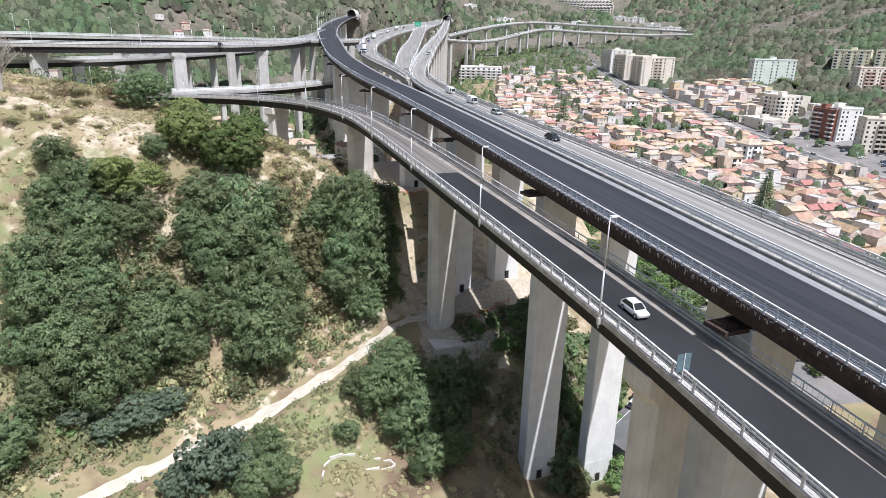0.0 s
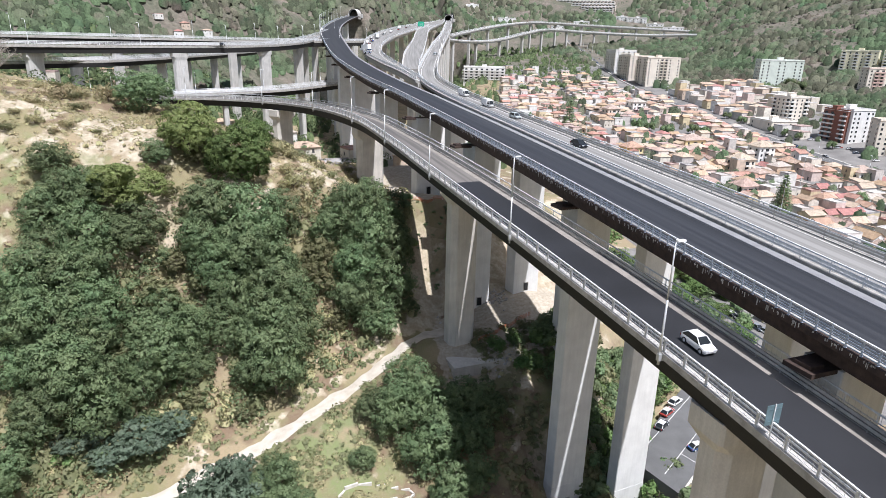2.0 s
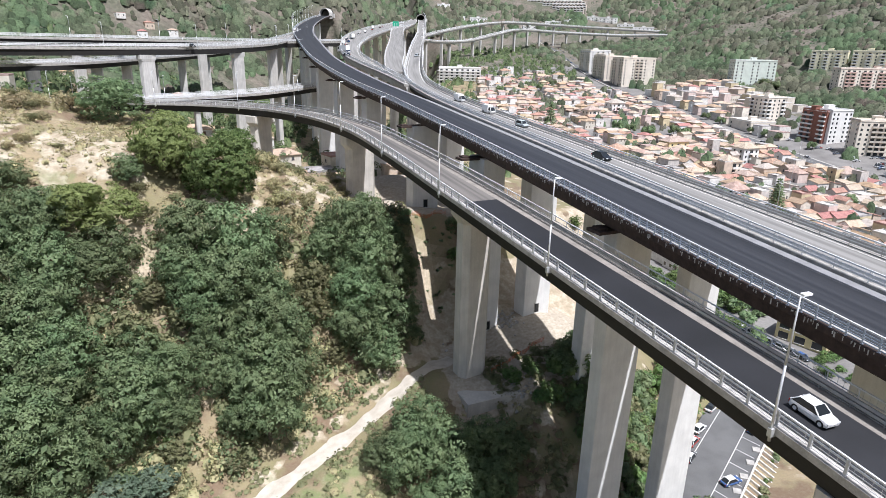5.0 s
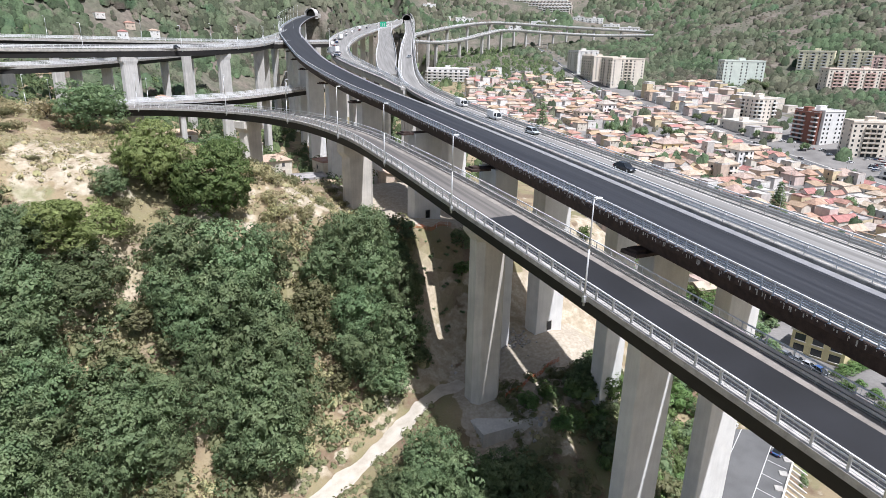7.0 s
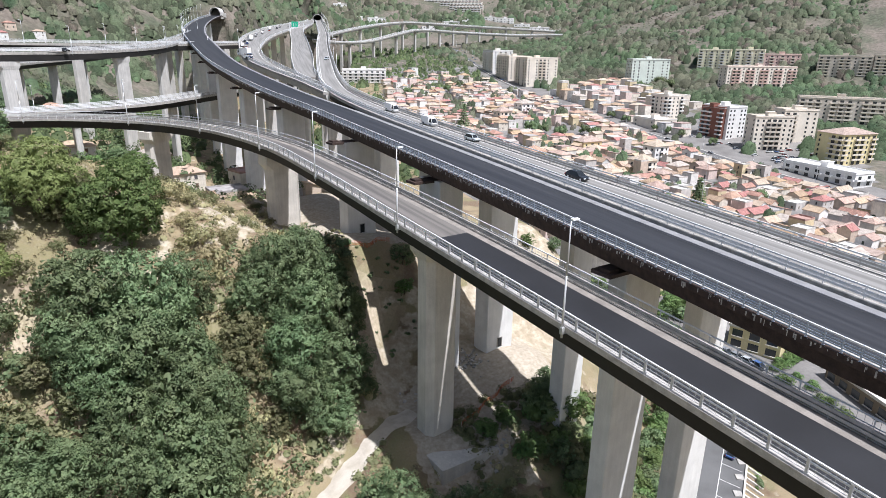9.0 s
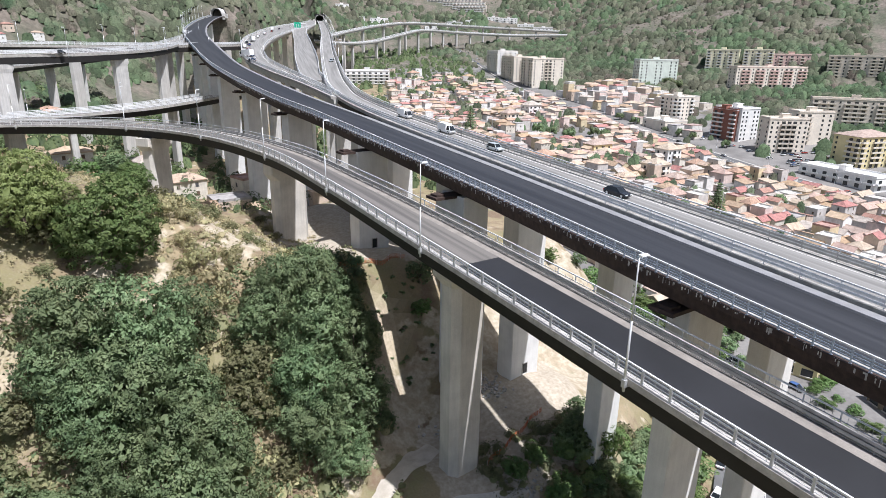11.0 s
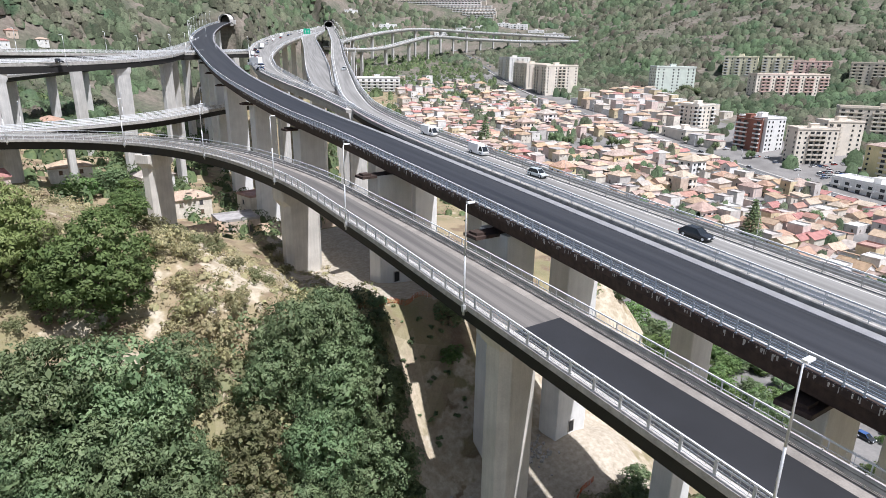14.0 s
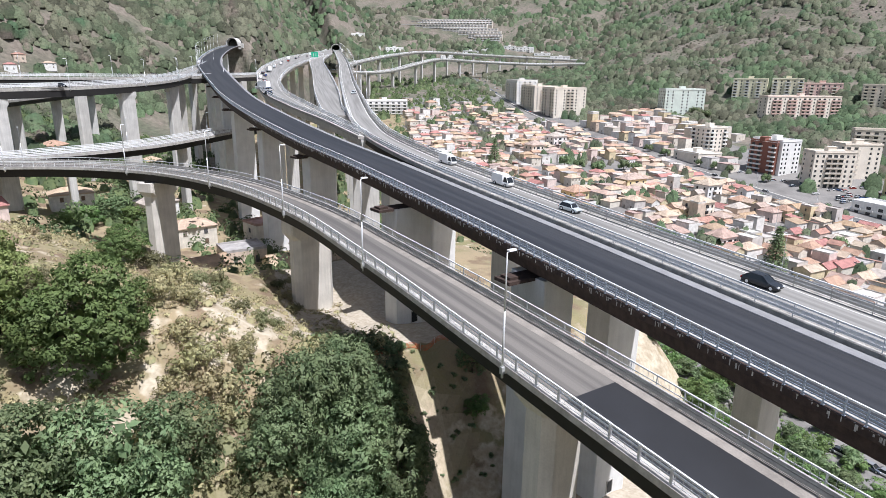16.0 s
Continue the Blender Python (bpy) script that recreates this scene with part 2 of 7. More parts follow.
def earth_nodes(nt):
    N, K = nt.nodes.new, nt.links.new
    b = nt.nodes["Principled BSDF"]
    geo = N("ShaderNodeNewGeometry")

    def nz(scale, detail=6, off=(0, 0, 0)):
        mp = N("ShaderNodeMapping")
        mp.inputs["Location"].default_value = off
        K(geo.outputs["Position"], mp.inputs["Vector"])
        n = N("ShaderNodeTexNoise")
        n.inputs["Scale"].default_value, n.inputs["Detail"].default_value = scale, detail
        K(mp.outputs[0], n.inputs["Vector"])
        return n.outputs["Fac"]

    def rng(src, a, c):
        r = N("ShaderNodeMapRange")
        r.inputs["From Min"].default_value, r.inputs["From Max"].default_value = a, c
        K(src, r.inputs["Value"])
        return r.outputs["Result"]

    def mix(f, a, c):
        m = N("ShaderNodeMix")
        m.data_type = "RGBA"
        for sock, v in (("A", a), ("B", c)):
            if isinstance(v, tuple):
                m.inputs[sock].default_value = (*v, 1)
            else:
                K(v, m.inputs[sock])
        K(f, m.inputs["Factor"])
        return m.outputs["Result"]

    c = mix(rng(nz(0.06), 0.42, 0.6), (0.30, 0.235, 0.145), (0.19, 0.175, 0.085))       # dry grass, green grass
    c = mix(rng(nz(0.16, 7, (40, 3, 9)), 0.5, 0.62), c, (0.17, 0.115, 0.075))         # brown scrub soil
    at = N("ShaderNodeAttribute")
    at.attribute_name = "bare"
    ad = N("ShaderNodeMath")
    ad.operation = "ADD"
    K(nz(0.22, 9, (7, 80, 2)), ad.inputs[0])
    K(at.outputs["Fac"], ad.inputs[1])
    marl = mix(rng(nz(0.5, 8, (3, 3, 3)), 0.4, 0.6), (0.49, 0.43, 0.335), (0.37, 0.305, 0.22))
    c = mix(rng(ad.outputs[0], 0.62, 0.68), c, marl)                                  # bare pale marl
    gr = N("ShaderNodeAttribute")
    gr.attribute_name = "grass"
    ag = N("ShaderNodeMath")
    ag.operation = "ADD"
    K(nz(0.3, 7, (9, 1, 70)), ag.inputs[0])
    K(gr.outputs["Fac"], ag.inputs[1])
    c = mix(rng(ag.outputs[0], 0.65, 0.9), c, (0.17, 0.20, 0.085))
    pk = N("ShaderNodeAttribute")
    pk.attribute_name = "packed"
    ap = N("ShaderNodeMath")
    ap.operation = "ADD"
    K(nz(0.45, 8, (2, 30, 11)), ap.inputs[0])
    K(pk.outputs["Fac"], ap.inputs[1])
    grey = mix(rng(nz(0.9, 7, (5, 5, 1)), 0.35, 0.65), (0.49, 0.43, 0.35), (0.39, 0.335, 0.265))
    c = mix(rng(ap.outputs[0], 0.92, 1.02), c, grey)                                  # trodden building ground
    sep = N("ShaderNodeSeparateXYZ")
    K(geo.outputs["True Normal"], sep.inputs[0])
    steep = rng(sep.outputs["Z"], 0.66, 0.5)
    c = mix(steep, c, (0.56, 0.47, 0.35))
    fine = nz(1.7, 8)
    c = mix(rng(fine, 0.38, 1.05), c, mix(rng(nz(4.0, 5), 0.3, 0.7), (0.13, 0.105, 0.06), (0.31, 0.27, 0.19)))
    K(c, b.inputs["Base Color"])
    b.inputs["Roughness"].default_value = 0.95
    bp = N("ShaderNodeBump")
    bp.inputs["Strength"].default_value, bp.inputs["Distance"].default_value = 0.4, 0.16
    K(fine, bp.inputs["Height"])
    K(bp.outputs[0], b.inputs["Normal"])


earth_nodes(EARTH.node_tree)
gx = slope_grid(-3200, 3600, 230, 5, 78)
gy = slope_grid(-1500, 4800, 230, 118, 80)
gx = np.unique(np.concatenate([gx, np.arange(150, 222, 5.0)]))
gy = np.unique(np.concatenate([gy, np.arange(690, 748, 4.0), np.arange(992, 1030, 5.0)]))
GX, GY = np.meshgrid(gx, gy)
GZ = ground_z(GX, GY)
_v = np.stack([GX.ravel(), GY.ravel(), GZ.ravel()], 1)
_n = len(gx)
_f = [(j * _n + i, j * _n + i + 1, (j + 1) * _n + i + 1, (j + 1) * _n + i) for j in range(len(gy) - 1) for i in range(_n - 1)]
_g = mesh_from("ground", _v, _f, EARTH, True)
HILL = mat("wooded_hill_soil", (0.165, 0.140, 0.116), 0.95, var=0.34, scale=0.035, scale2=0.3, bump=0.8, dist=1.6, tint=(0.082, 0.092, 0.060))
PAVED = mat("town_paving", (0.21, 0.20, 0.19), 0.9, var=0.15, scale=0.08, scale2=1.2, bump=0.05)
_g.materials.append(HILL)
_g.materials.append(PAVED)
_cx, _cy, _cz = (np.array([q[:-1, :-1], q[1:, 1:]]).mean(0).ravel() for q in (GX, GY, GZ))
_up = _cz - town_z(_cx, _cy)
_lim = np.interp(_cy, [0, 130, 250, 420, 600, 900], [104, 108, 118, 128, 165, 260])
_kind = np.where((_cy > 420) & ((_up > 7) | (_cx < 0)) | (_cx > np.interp(_cy, [250, 300, 440, 460, 580, 620, 800], [352, 400, 392, 420, 400, 400, 400])) & (_cy > 150) | (_cy > 800), 1, np.where((_cx > _lim) & (_cx < np.interp(_cy, [250, 300, 440, 460, 580, 620, 800], [352, 400, 392, 420, 400, 400, 400])) & (_cy > 90) & (_cy < 800), 2, 0))
_fy = np.interp(_cx, HX, FOOT_Y)
_g.polygons.foreach_set("material_index", _kind.astype(np.int32))
def blob(x, y, r, k=1.0):
    return k * np.exp(-(((GX - x) ** 2 + (GY - y) ** 2) / r ** 2))


_fy2 = np.interp(GX, HX, FOOT_Y)
_bare = blob(-62, 146, 14, 0.17) + blob(-40, 141, 9, 0.3) + blob(2, 160, 9, 0.34) + blob(-12, 134, 8, 0.2) + blob(4, 146, 7, 0.2) + blob(60, 129, 9, 0.36) + blob(24, 124, 9, 0.24) + blob(33, 131, 8, 0.2) + blob(40, 97, 10, 0.1) + blob(46, 136, 8, 0.3) + blob(59, 138, 8, 0.4) + blob(68, 143, 9, 0.4) + blob(74, 150, 9, 0.25)
_bare = _bare + 0.07 * np.exp(-((GY - _fy2 - 2.5) / 3.5) ** 2) * (GX < 22) * (GX > -30)
_grass = blob(-44, 131, 8, 0.2) + blob(-66, 122, 16, 0.35) + blob(-56, 100, 10, 0.3) + blob(8, 88, 12, 0.3) + blob(-50, 75, 18, 0.2) + blob(61, 104, 15, 0.4) + blob(67, 88, 13, 0.4) + blob(58, 90, 8, 0.3) + blob(-14, 84, 10, 0.25) + blob(-2, 90, 9, 0.25)
_packed = smooth01((GX - 24) / 6) * smooth01((64 - GX) / 6) * smooth01((_fy2 + 4 - GY) / 5) * smooth01((GY - _fy2 + 26) / 6)
_packed = np.maximum(_packed, smooth01((GX - 8) / 5) * smooth01((48 - GX) / 6) * smooth01((GY - 147) / 6) * smooth01((208 - GY) / 8))
for _nm, _val in (("bare", _bare), ("grass", _grass), ("packed", _packed)):
    _g.attributes.new(_nm, "FLOAT", "POINT").data.foreach_set("value", _val.ravel().astype(np.float32))
thing("ground", "dry hillside and valley ground of pale earth, scrub and grass", "ground", kind="structure",
      data=_g)


# ---------- viaducts ----------
def spline(rows, step):
    """Rows of numbers along a way, drawn out smoothly and set at even steps of the first two columns' mean line."""
    p = np.array(rows, float)
    p = np.vstack([2 * p[0] - p[1], p, 2 * p[-1] - p[-2]])
    out = []
    for i in range(1, len(p) - 2):
        for t in np.linspace(0, 1, 24, endpoint=False):
            a, b_, c, d = p[i - 1:i + 3]
            out.append(0.5 * (2 * b_ + (c - a) * t + (2 * a - 5 * b_ + 4 * c - d) * t ** 2 + (3 * b_ - a - 3 * c + d) * t ** 3))
    out.append(p[-2])
    out = np.array(out)
    mid = (out[:, 0:2] + out[:, 2:4]) / 2
    s = np.concatenate([[0], np.cumsum(np.linalg.norm(np.diff(mid, axis=0), axis=1))])
    q = np.arange(0, s[-1], step)
    return np.stack([np.interp(q, s, out[:, k]) for k in range(out.shape[1])], 1)


class Deck:
    """A roadway between a left and a right edge: rows of xl, yl, xr, yr, z."""

    def __init__(self, name, label, rows, step=2.0):
        self.ob = thing(name, label, "viaduct")
        r = spline(rows, step)
        self.L = np.column_stack([r[:, 0], r[:, 1], r[:, 4]])
        self.R = np.column_stack([r[:, 2], r[:, 3], r[:, 4]])
        n = self.R - self.L
        self.w = np.linalg.norm(n, axis=1)
        self.n = n / self.w[:, None]
        self.step = step

    def pts(self, side, off, dz, i0=0, i1=None):
        base = self.L if side == "L" else self.R if side == "R" else (self.L + self.R) / 2
        return (base + self.n * off + np.array([0, 0, dz]))[i0:i1]

    def sweep(self, name, profile, material, label="", i0=0, i1=None, parent=None, every=1):
        rings = np.stack([self.pts(*q, i0, i1) for q in profile], 1)[::every]
        n, k = rings.shape[:2]
        v = rings.reshape(-1, 3)
        f = [(i * k + j, i * k + (j + 1) % k, (i + 1) * k + (j + 1) % k, (i + 1) * k + j) for i in range(n - 1) for j in range(k)]
        f += [tuple(range(k)), tuple((n - 1) * k + j for j in reversed(range(k)))]
        me = mesh_from(name, v, f, material)
        bm = bmesh.new()
        bm.from_mesh(me)
        bmesh.ops.recalc_face_normals(bm, faces=bm.faces)
        bm.to_mesh(me)
        bm.free()
        return part(name, me, parent or self.ob, label)

    def ribbon(self, name, sa, oa, sb, ob_, dz, material, label="", i0=0, i1=None):
        a, b = self.pts(sa, oa, dz, i0, i1), self.pts(sb, ob_, dz, i0, i1)
        v = np.stack([a, b], 1).reshape(-1, 3)
        f = [(2 * i, 2 * i + 1, 2 * i + 3, 2 * i + 2) for i in range(len(a) - 1)]
        me = mesh_from(name, v, f, material)
        lane = np.zeros((len(v), 3), np.float32)
        lane[1::2, 0] = np.linalg.norm(b - a, axis=1)
        lane[:, 1] = np.repeat(np.arange(len(a)) * self.step, 2)
        me.attributes.new("lane", "FLOAT_VECTOR", "POINT").data.foreach_set("vector", lane.ravel())
        return part(name, me, self.ob, label)

    def at(self, y):
        """The station nearest to a y."""
        return int(np.argmin(np.abs((self.L[:, 1] + self.R[:, 1]) / 2 - y)))

    def spot(self, i, side, off, dz):
        p = self.pts(side, off, dz)[i]
        nx = self.n[i]
        return Matrix(((nx[0], -nx[1], 0, p[0]), (nx[1], nx[0], 0, p[1]), (0, 0, 1, p[2]), (0, 0, 0, 1)))

    def fence(self, side, off, rails, post, material, i0=0, i1=None, every=1, dz=0.15, singles=True):
        """A barrier: long rails, each a box of half width and height at a height, and posts on one mesh."""
        bar = self.sweep("guard_rail", [(side, off - rails[0][0], dz + rails[0][1]), (side, off + rails[0][0], dz + rails[0][1]),
                                        (side, off + rails[0][0], dz + rails[0][2]), (side, off - rails[0][0], dz + rails[0][2])], material, i0=i0, i1=i1)
        for hw, a, b, *o in rails[1:]:
            k = off + (o[0] if o else 0)
            self.sweep("rail", [(side, k - hw, dz + a), (side, k + hw, dz + a), (side, k + hw, dz + b), (side, k - hw, dz + b)], material, i0=i0, i1=i1, parent=bar)
        idx = range(i0, i1 or len(self.L), every)
        if singles:
            for i in idx:
                part("post", post, bar, m=self.spot(i, side, off, dz))
        else:
            s = Soup()
            for i in idx:
                m = self.spot(i, side, off, dz)
                s.box((-0.05, -0.04, 0), (0.05, 0.04, 1.2), m)
            part("railing_rest", s.mesh("railing_rest", material), bar, kind="stuff")
        return bar


def wire_net(d, side, off, lo, hi, gap, material, i0, i1, parent):
    """Upright wires between two heights, at even gaps along an edge."""
    p = d.pts(side, off, 0.15, i0, i1)
    s = np.concatenate([[0], np.cumsum(np.linalg.norm(np.diff(p, axis=0), axis=1))])
    q = np.arange(0, s[-1], gap)
    pts = np.stack([np.interp(q, s, p[:, k]) for k in range(3)], 1)
    w = Soup()
    for a in pts:
        w.box((a[0] - 0.012, a[1] - 0.012, a[2] + lo), (a[0] + 0.012, a[1] + 0.012, a[2] + hi))
    return part("wire_net", w.mesh("wire_net", material), parent, kind="stuff")


def z_up(y):
    return 65.1 + 0.06 * y + 3.2e-5 * max(0, y - 150) ** 2


def z_right(y):
    return 65.1 + 0.062 * y


RAMP = Deck("ramp_viaduct", "curved concrete ramp viaduct with dark girder, grey and fresh black asphalt", [
    (52.5, -70, 62.3, -69, 56.0), (47.2, -25, 57.0, -24, 58.2), (42.6, 10, 52.4, 11.5, 60.3), (38.05, 42.5, 47.8, 44, 62.2), (32.0, 76.1, 41.7, 78, 64.2),
    (25.05, 111.3, 34.6, 113.6, 66.4), (18.4, 142.2, 26.6, 145, 68.7), (11.5, 172.2, 18.8, 175, 70.0), (-0.8, 209, 5.8, 213, 69.6),
    (-20.7, 240, -16.5, 246.5, 68.8), (-51, 257, -49.5, 265, 68.4), (-100, 262, -100, 270, 67.5), (-180, 258, -180, 266, 66)], 1.5)
UPPER = Deck("main_viaduct", "high motorway viaduct with rusty steel girder and fresh black asphalt", [
    (58.5, -70, 69.5, -68, z_up(-70)), (54, -25, 65, -23, z_up(-25)), (50.2, 18, 61.3, 20, z_up(19)), (45.2, 55, 56.6, 57.5, z_up(56)), (40, 90.5, 51.2, 93, z_up(92)),
    (34.3, 128, 45.5, 130.5, z_up(129)), (29.3, 158, 40.4, 161, z_up(159)), (24.6, 184, 35.8, 188, z_up(186)), (17.8, 216, 29.6, 220, z_up(218)),
    (10.6, 262, 22.8, 266, z_up(264)), (5.2, 310, 17.4, 313, z_up(312)), (1.2, 375, 14.6, 377, z_up(376)), (-2.6, 455, 11.8, 455, z_up(455)),
    (-3.6, 510, 11.5, 508, z_up(509)), (1, 585, 14.8, 582, z_up(583)), (10.5, 665, 23.2, 660, z_up(662)), (21, 715, 32, 709, z_up(712)), (33, 765, 43.5, 758, z_up(762))], 1.5)
RIGHT = Deck("valley_side_viaduct", "motorway viaduct with grey worn asphalt and double guard rails", [
    (70.3, -68, 80, -66, z_right(-67)), (65.8, -22, 75.8, -20, z_right(-21)), (62.1, 21, 72, 23, z_right(22)), (57.4, 58, 67.2, 60.5, z_right(59)), (52, 93.5, 61.2, 96, z_right(95)),
    (46.3, 131, 54.6, 133.5, z_right(132)), (41.2, 161.5, 49.2, 164, z_right(163)), (37.6, 190, 45.4, 192.5, z_right(191)), (36.6, 218, 44.4, 219, z_right(218)),
    (39.3, 246, 47.2, 244, z_right(245)), (43.5, 272, 51.2, 269, z_right(270)), (54.5, 332, 62, 328, z_right(330)), (72, 424, 79.5, 420, z_right(422)),
    (103, 580, 111, 577, z_right(578)), (136, 760, 145, 758, z_right(759)), (166, 925, 175, 923, z_right(924)), (184, 1030, 193, 1028, z_right(1029))])
TRAFFIC = Deck("uphill_viaduct", "motorway viaduct carrying queued cars towards a tunnel", [
    (34.8, 216, 37.6, 216, z_right(216)), (31.5, 248, 35.3, 249, z_right(249)), (26.5, 282, 33.2, 286, z_right(284)), (22.5, 320, 31.5, 326, z_right(323)), (22, 355, 33.2, 361, z_right(358)),
    (25, 402, 37.2, 403, z_right(403)), (30, 462, 47, 464, z_right(463)), (43, 545, 64, 545, z_right(545)), (70, 672, 97, 668, z_right(670)), (110, 803, 138, 800, z_right(802)),
    (150, 925, 163, 922, z_right(924)), (175, 1032, 183, 1030, z_right(1030))])
STUB = Deck("stub_viaduct", "unfinished pale concrete ramp deck ending in mid air", [
    (35.3, 268, 43.5, 264, z_right(266) - 1.0), (37.5, 290, 45, 284, z_right(288) - 1.0), (45, 347, 54, 336, z_right(342)), (63.5, 467, 70.7, 444, z_right(455)), (89.8, 644, 103, 650, z_right(647)), (120, 775, 131, 772, z_right(774))])
LEFT = Deck("left_junction_viaduct", "broad curved junction viaduct of pale concrete on wall piers", [
    (2, 520, 8, 540, 99.6), (-5, 470, -1, 492, 96.2), (-14, 405, -5, 420, 92.4), (-24, 350, -14, 364, 89.9), (-40, 310, -30, 322, 88.6), (-64, 280, -56, 291, 87.9),
    (-104, 254, -98, 266, 87.6), (-165, 234, -161, 247, 87.5), (-260, 214, -258, 226, 87.4)], 3.0)
LEFT_FAR = Deck("far_junction_viaduct", "second junction viaduct running behind the first", [
    (30, 470, 36, 480, 92.5), (0, 420, 6, 430, 91.5), (-30, 380, -24, 391, 91), (-66, 342, -60, 353, 91), (-110, 314, -105, 325, 91), (-170, 296, -168, 307, 91), (-270, 280, -269, 291, 91)], 3.0)
FLY_A = Deck("valley_flyover", "pale concrete flyover crossing the far end of the valley", [
    (163, 904, 171, 897, 103), (206, 954, 213, 947, 112), (271, 1005, 277, 996, 123.5), (337, 1035, 340, 1025, 129.5), (432, 1045, 432, 1035, 127.5), (534, 1035, 532, 1025, 124.5), (629, 1020, 627, 1010, 121.5), (760, 995, 758, 985, 118)], 6.0)
FLY_B = Deck("valley_flyover", "curved pale concrete flyover below a second one", [
    (149, 864, 155, 857, 98.5), (192, 895, 198, 887, 96.5), (239, 925, 245, 916, 99.5), (291, 955, 297, 946, 110.5), (338, 985, 341, 975, 117.5), (410, 995, 410, 985, 115.5), (509, 990, 508, 980, 113.5), (602, 980, 601, 970, 115.5), (760, 950, 758, 940, 112)], 6.0)
MIDDLE = Deck("underpass_viaduct", "low slip road viaduct passing beneath the main viaduct", [
    (36, 372, 30, 380, 71), (20, 345, 14, 354, 70.6), (8.5, 330, 3, 339, 70.2), (-13, 299, -18.5, 308, 69.4), (-29, 286, -33.5, 295, 69), (-44, 279, -47, 288.5, 68.7), (-62, 273.5, -64, 283, 68.2),
    (-110, 267, -111, 276, 67), (-190, 262, -190, 271, 65)], 3.0)
LOWER = Deck("low_slip_viaduct", "low slip road viaduct running behind the junction", [
    (-190, 236, -188, 245, 80.5), (-130, 250, -127, 259, 81), (-100, 268, -93, 275, 81.4), (-87, 302, -78, 304, 81.8), (-79, 376, -70, 377, 82), (-68, 480, -59, 482, 82.5), (-62, 560, -53, 562, 83)], 3.0)
RAIL_POST = mat("grey_post_steel", (0.58, 0.58, 0.58), 0.55, 0.0, var=0.08, scale=2, scale2=15, bump=0.04)
POST = Soup().box((-0.12, -0.09, 0), (0.10, 0.09, 1.36)).box((-0.16, -0.16, 0), (0.16, 0.16, 0.03)).mesh("post", RAIL_POST)
POST_TALL = Soup().box((-0.05, -0.04, 0), (0.05, 0.04, 1.6)).box((-0.08, -0.08, 0), (0.08, 0.08, 0.03)).mesh("post", GALV)
POST_BLUE = Soup().box((-0.07, -0.05, 0), (0.07, 0.05, 1.46)).box((-0.1, -0.12, 0), (0.1, 0.12, 0.03)).mesh("post", GALV_BLUE)


GUTTER = mat("stained_gutter_concrete", (0.27, 0.245, 0.22), 0.9, var=0.14, scale=0.5, scale2=7)


def box_deck(d, girder, depth=2.2, lip=0.55, asphalt=ASPHALT_PALE, inset=0.9, edge=None):
    """Edge beams, kerbs, slab and the dark girder under them."""
    d.sweep("deck_slab", [("L", 0, 0.14), ("L", 0, -lip), ("L", 1.0, -lip - 0.12), ("R", -1.0, -lip - 0.12), ("R", 0, -lip), ("R", 0, 0.14), ("R", -inset, 0.14), ("R", -inset, 0), ("L", inset, 0), ("L", inset, 0.14)], edge or KERB)
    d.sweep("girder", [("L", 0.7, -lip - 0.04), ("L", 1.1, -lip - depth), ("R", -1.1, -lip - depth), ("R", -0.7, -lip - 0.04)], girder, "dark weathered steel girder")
    d.ribbon("asphalt", "L", inset, "R", -inset, 0.03, asphalt)


THREE = [(0.05, 0.3, 0.55), (0.05, 0.72, 0.98), (0.07, 1.22, 1.40)]
RAMP_RAILS = [(0.025, 0.20, 0.24), (0.03, 0.60, 0.65), (0.06, 0.98, 1.10), (0.08, 1.34, 1.48)]
FIVE = [(0.05, 0.16, 0.25), (0.05, 0.42, 0.51), (0.05, 0.68, 0.77), (0.05, 0.94, 1.03)]
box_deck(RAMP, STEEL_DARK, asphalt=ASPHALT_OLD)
k = RAMP.at(107)
RAMP.ribbon("new_asphalt", "L", 0.95, "R", -2.35, 0.045, ASPHALT, "fresh black asphalt surfacing", 0, k)
RAMP.ribbon("gutter", "R", -2.38, "R", -0.92, 0.052, GUTTER, "grey concrete gutter strip")
box_deck(UPPER, RUST, 1.8, 0.5, ASPHALT_STREAKED, edge=RUST)
UPPER.sweep("kerb", [("L", 0.55, 0.141), ("L", 0.55, 0.2), ("L", 0.95, 0.2), ("L", 0.95, 0.02)], KERB)
UPPER.sweep("kerb", [("R", -1.05, 0.02), ("R", -1.0, 0.24), ("R", -0.02, 0.24), ("R", -0.02, 0.02)], KERB_GREY, "grey concrete kerb")
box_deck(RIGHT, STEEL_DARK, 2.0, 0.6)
box_deck(TRAFFIC, CONCRETE, 2.0, 0.6)
box_deck(STUB, CONCRETE, 1.8, 0.6)
box_deck(LEFT, STEEL_DARK, 2.2, 0.8)
box_deck(LEFT_FAR, STEEL_DARK, 2.4, 0.9)
box_deck(FLY_A, CONCRETE, 1.8, 1.0)
box_deck(FLY_B, CONCRETE, 1.8, 1.0)
box_deck(MIDDLE, STEEL_DARK, 2.0, 0.7)
box_deck(LOWER, STEEL_DARK, 1.8, 0.7)
k = RAMP.at(190)
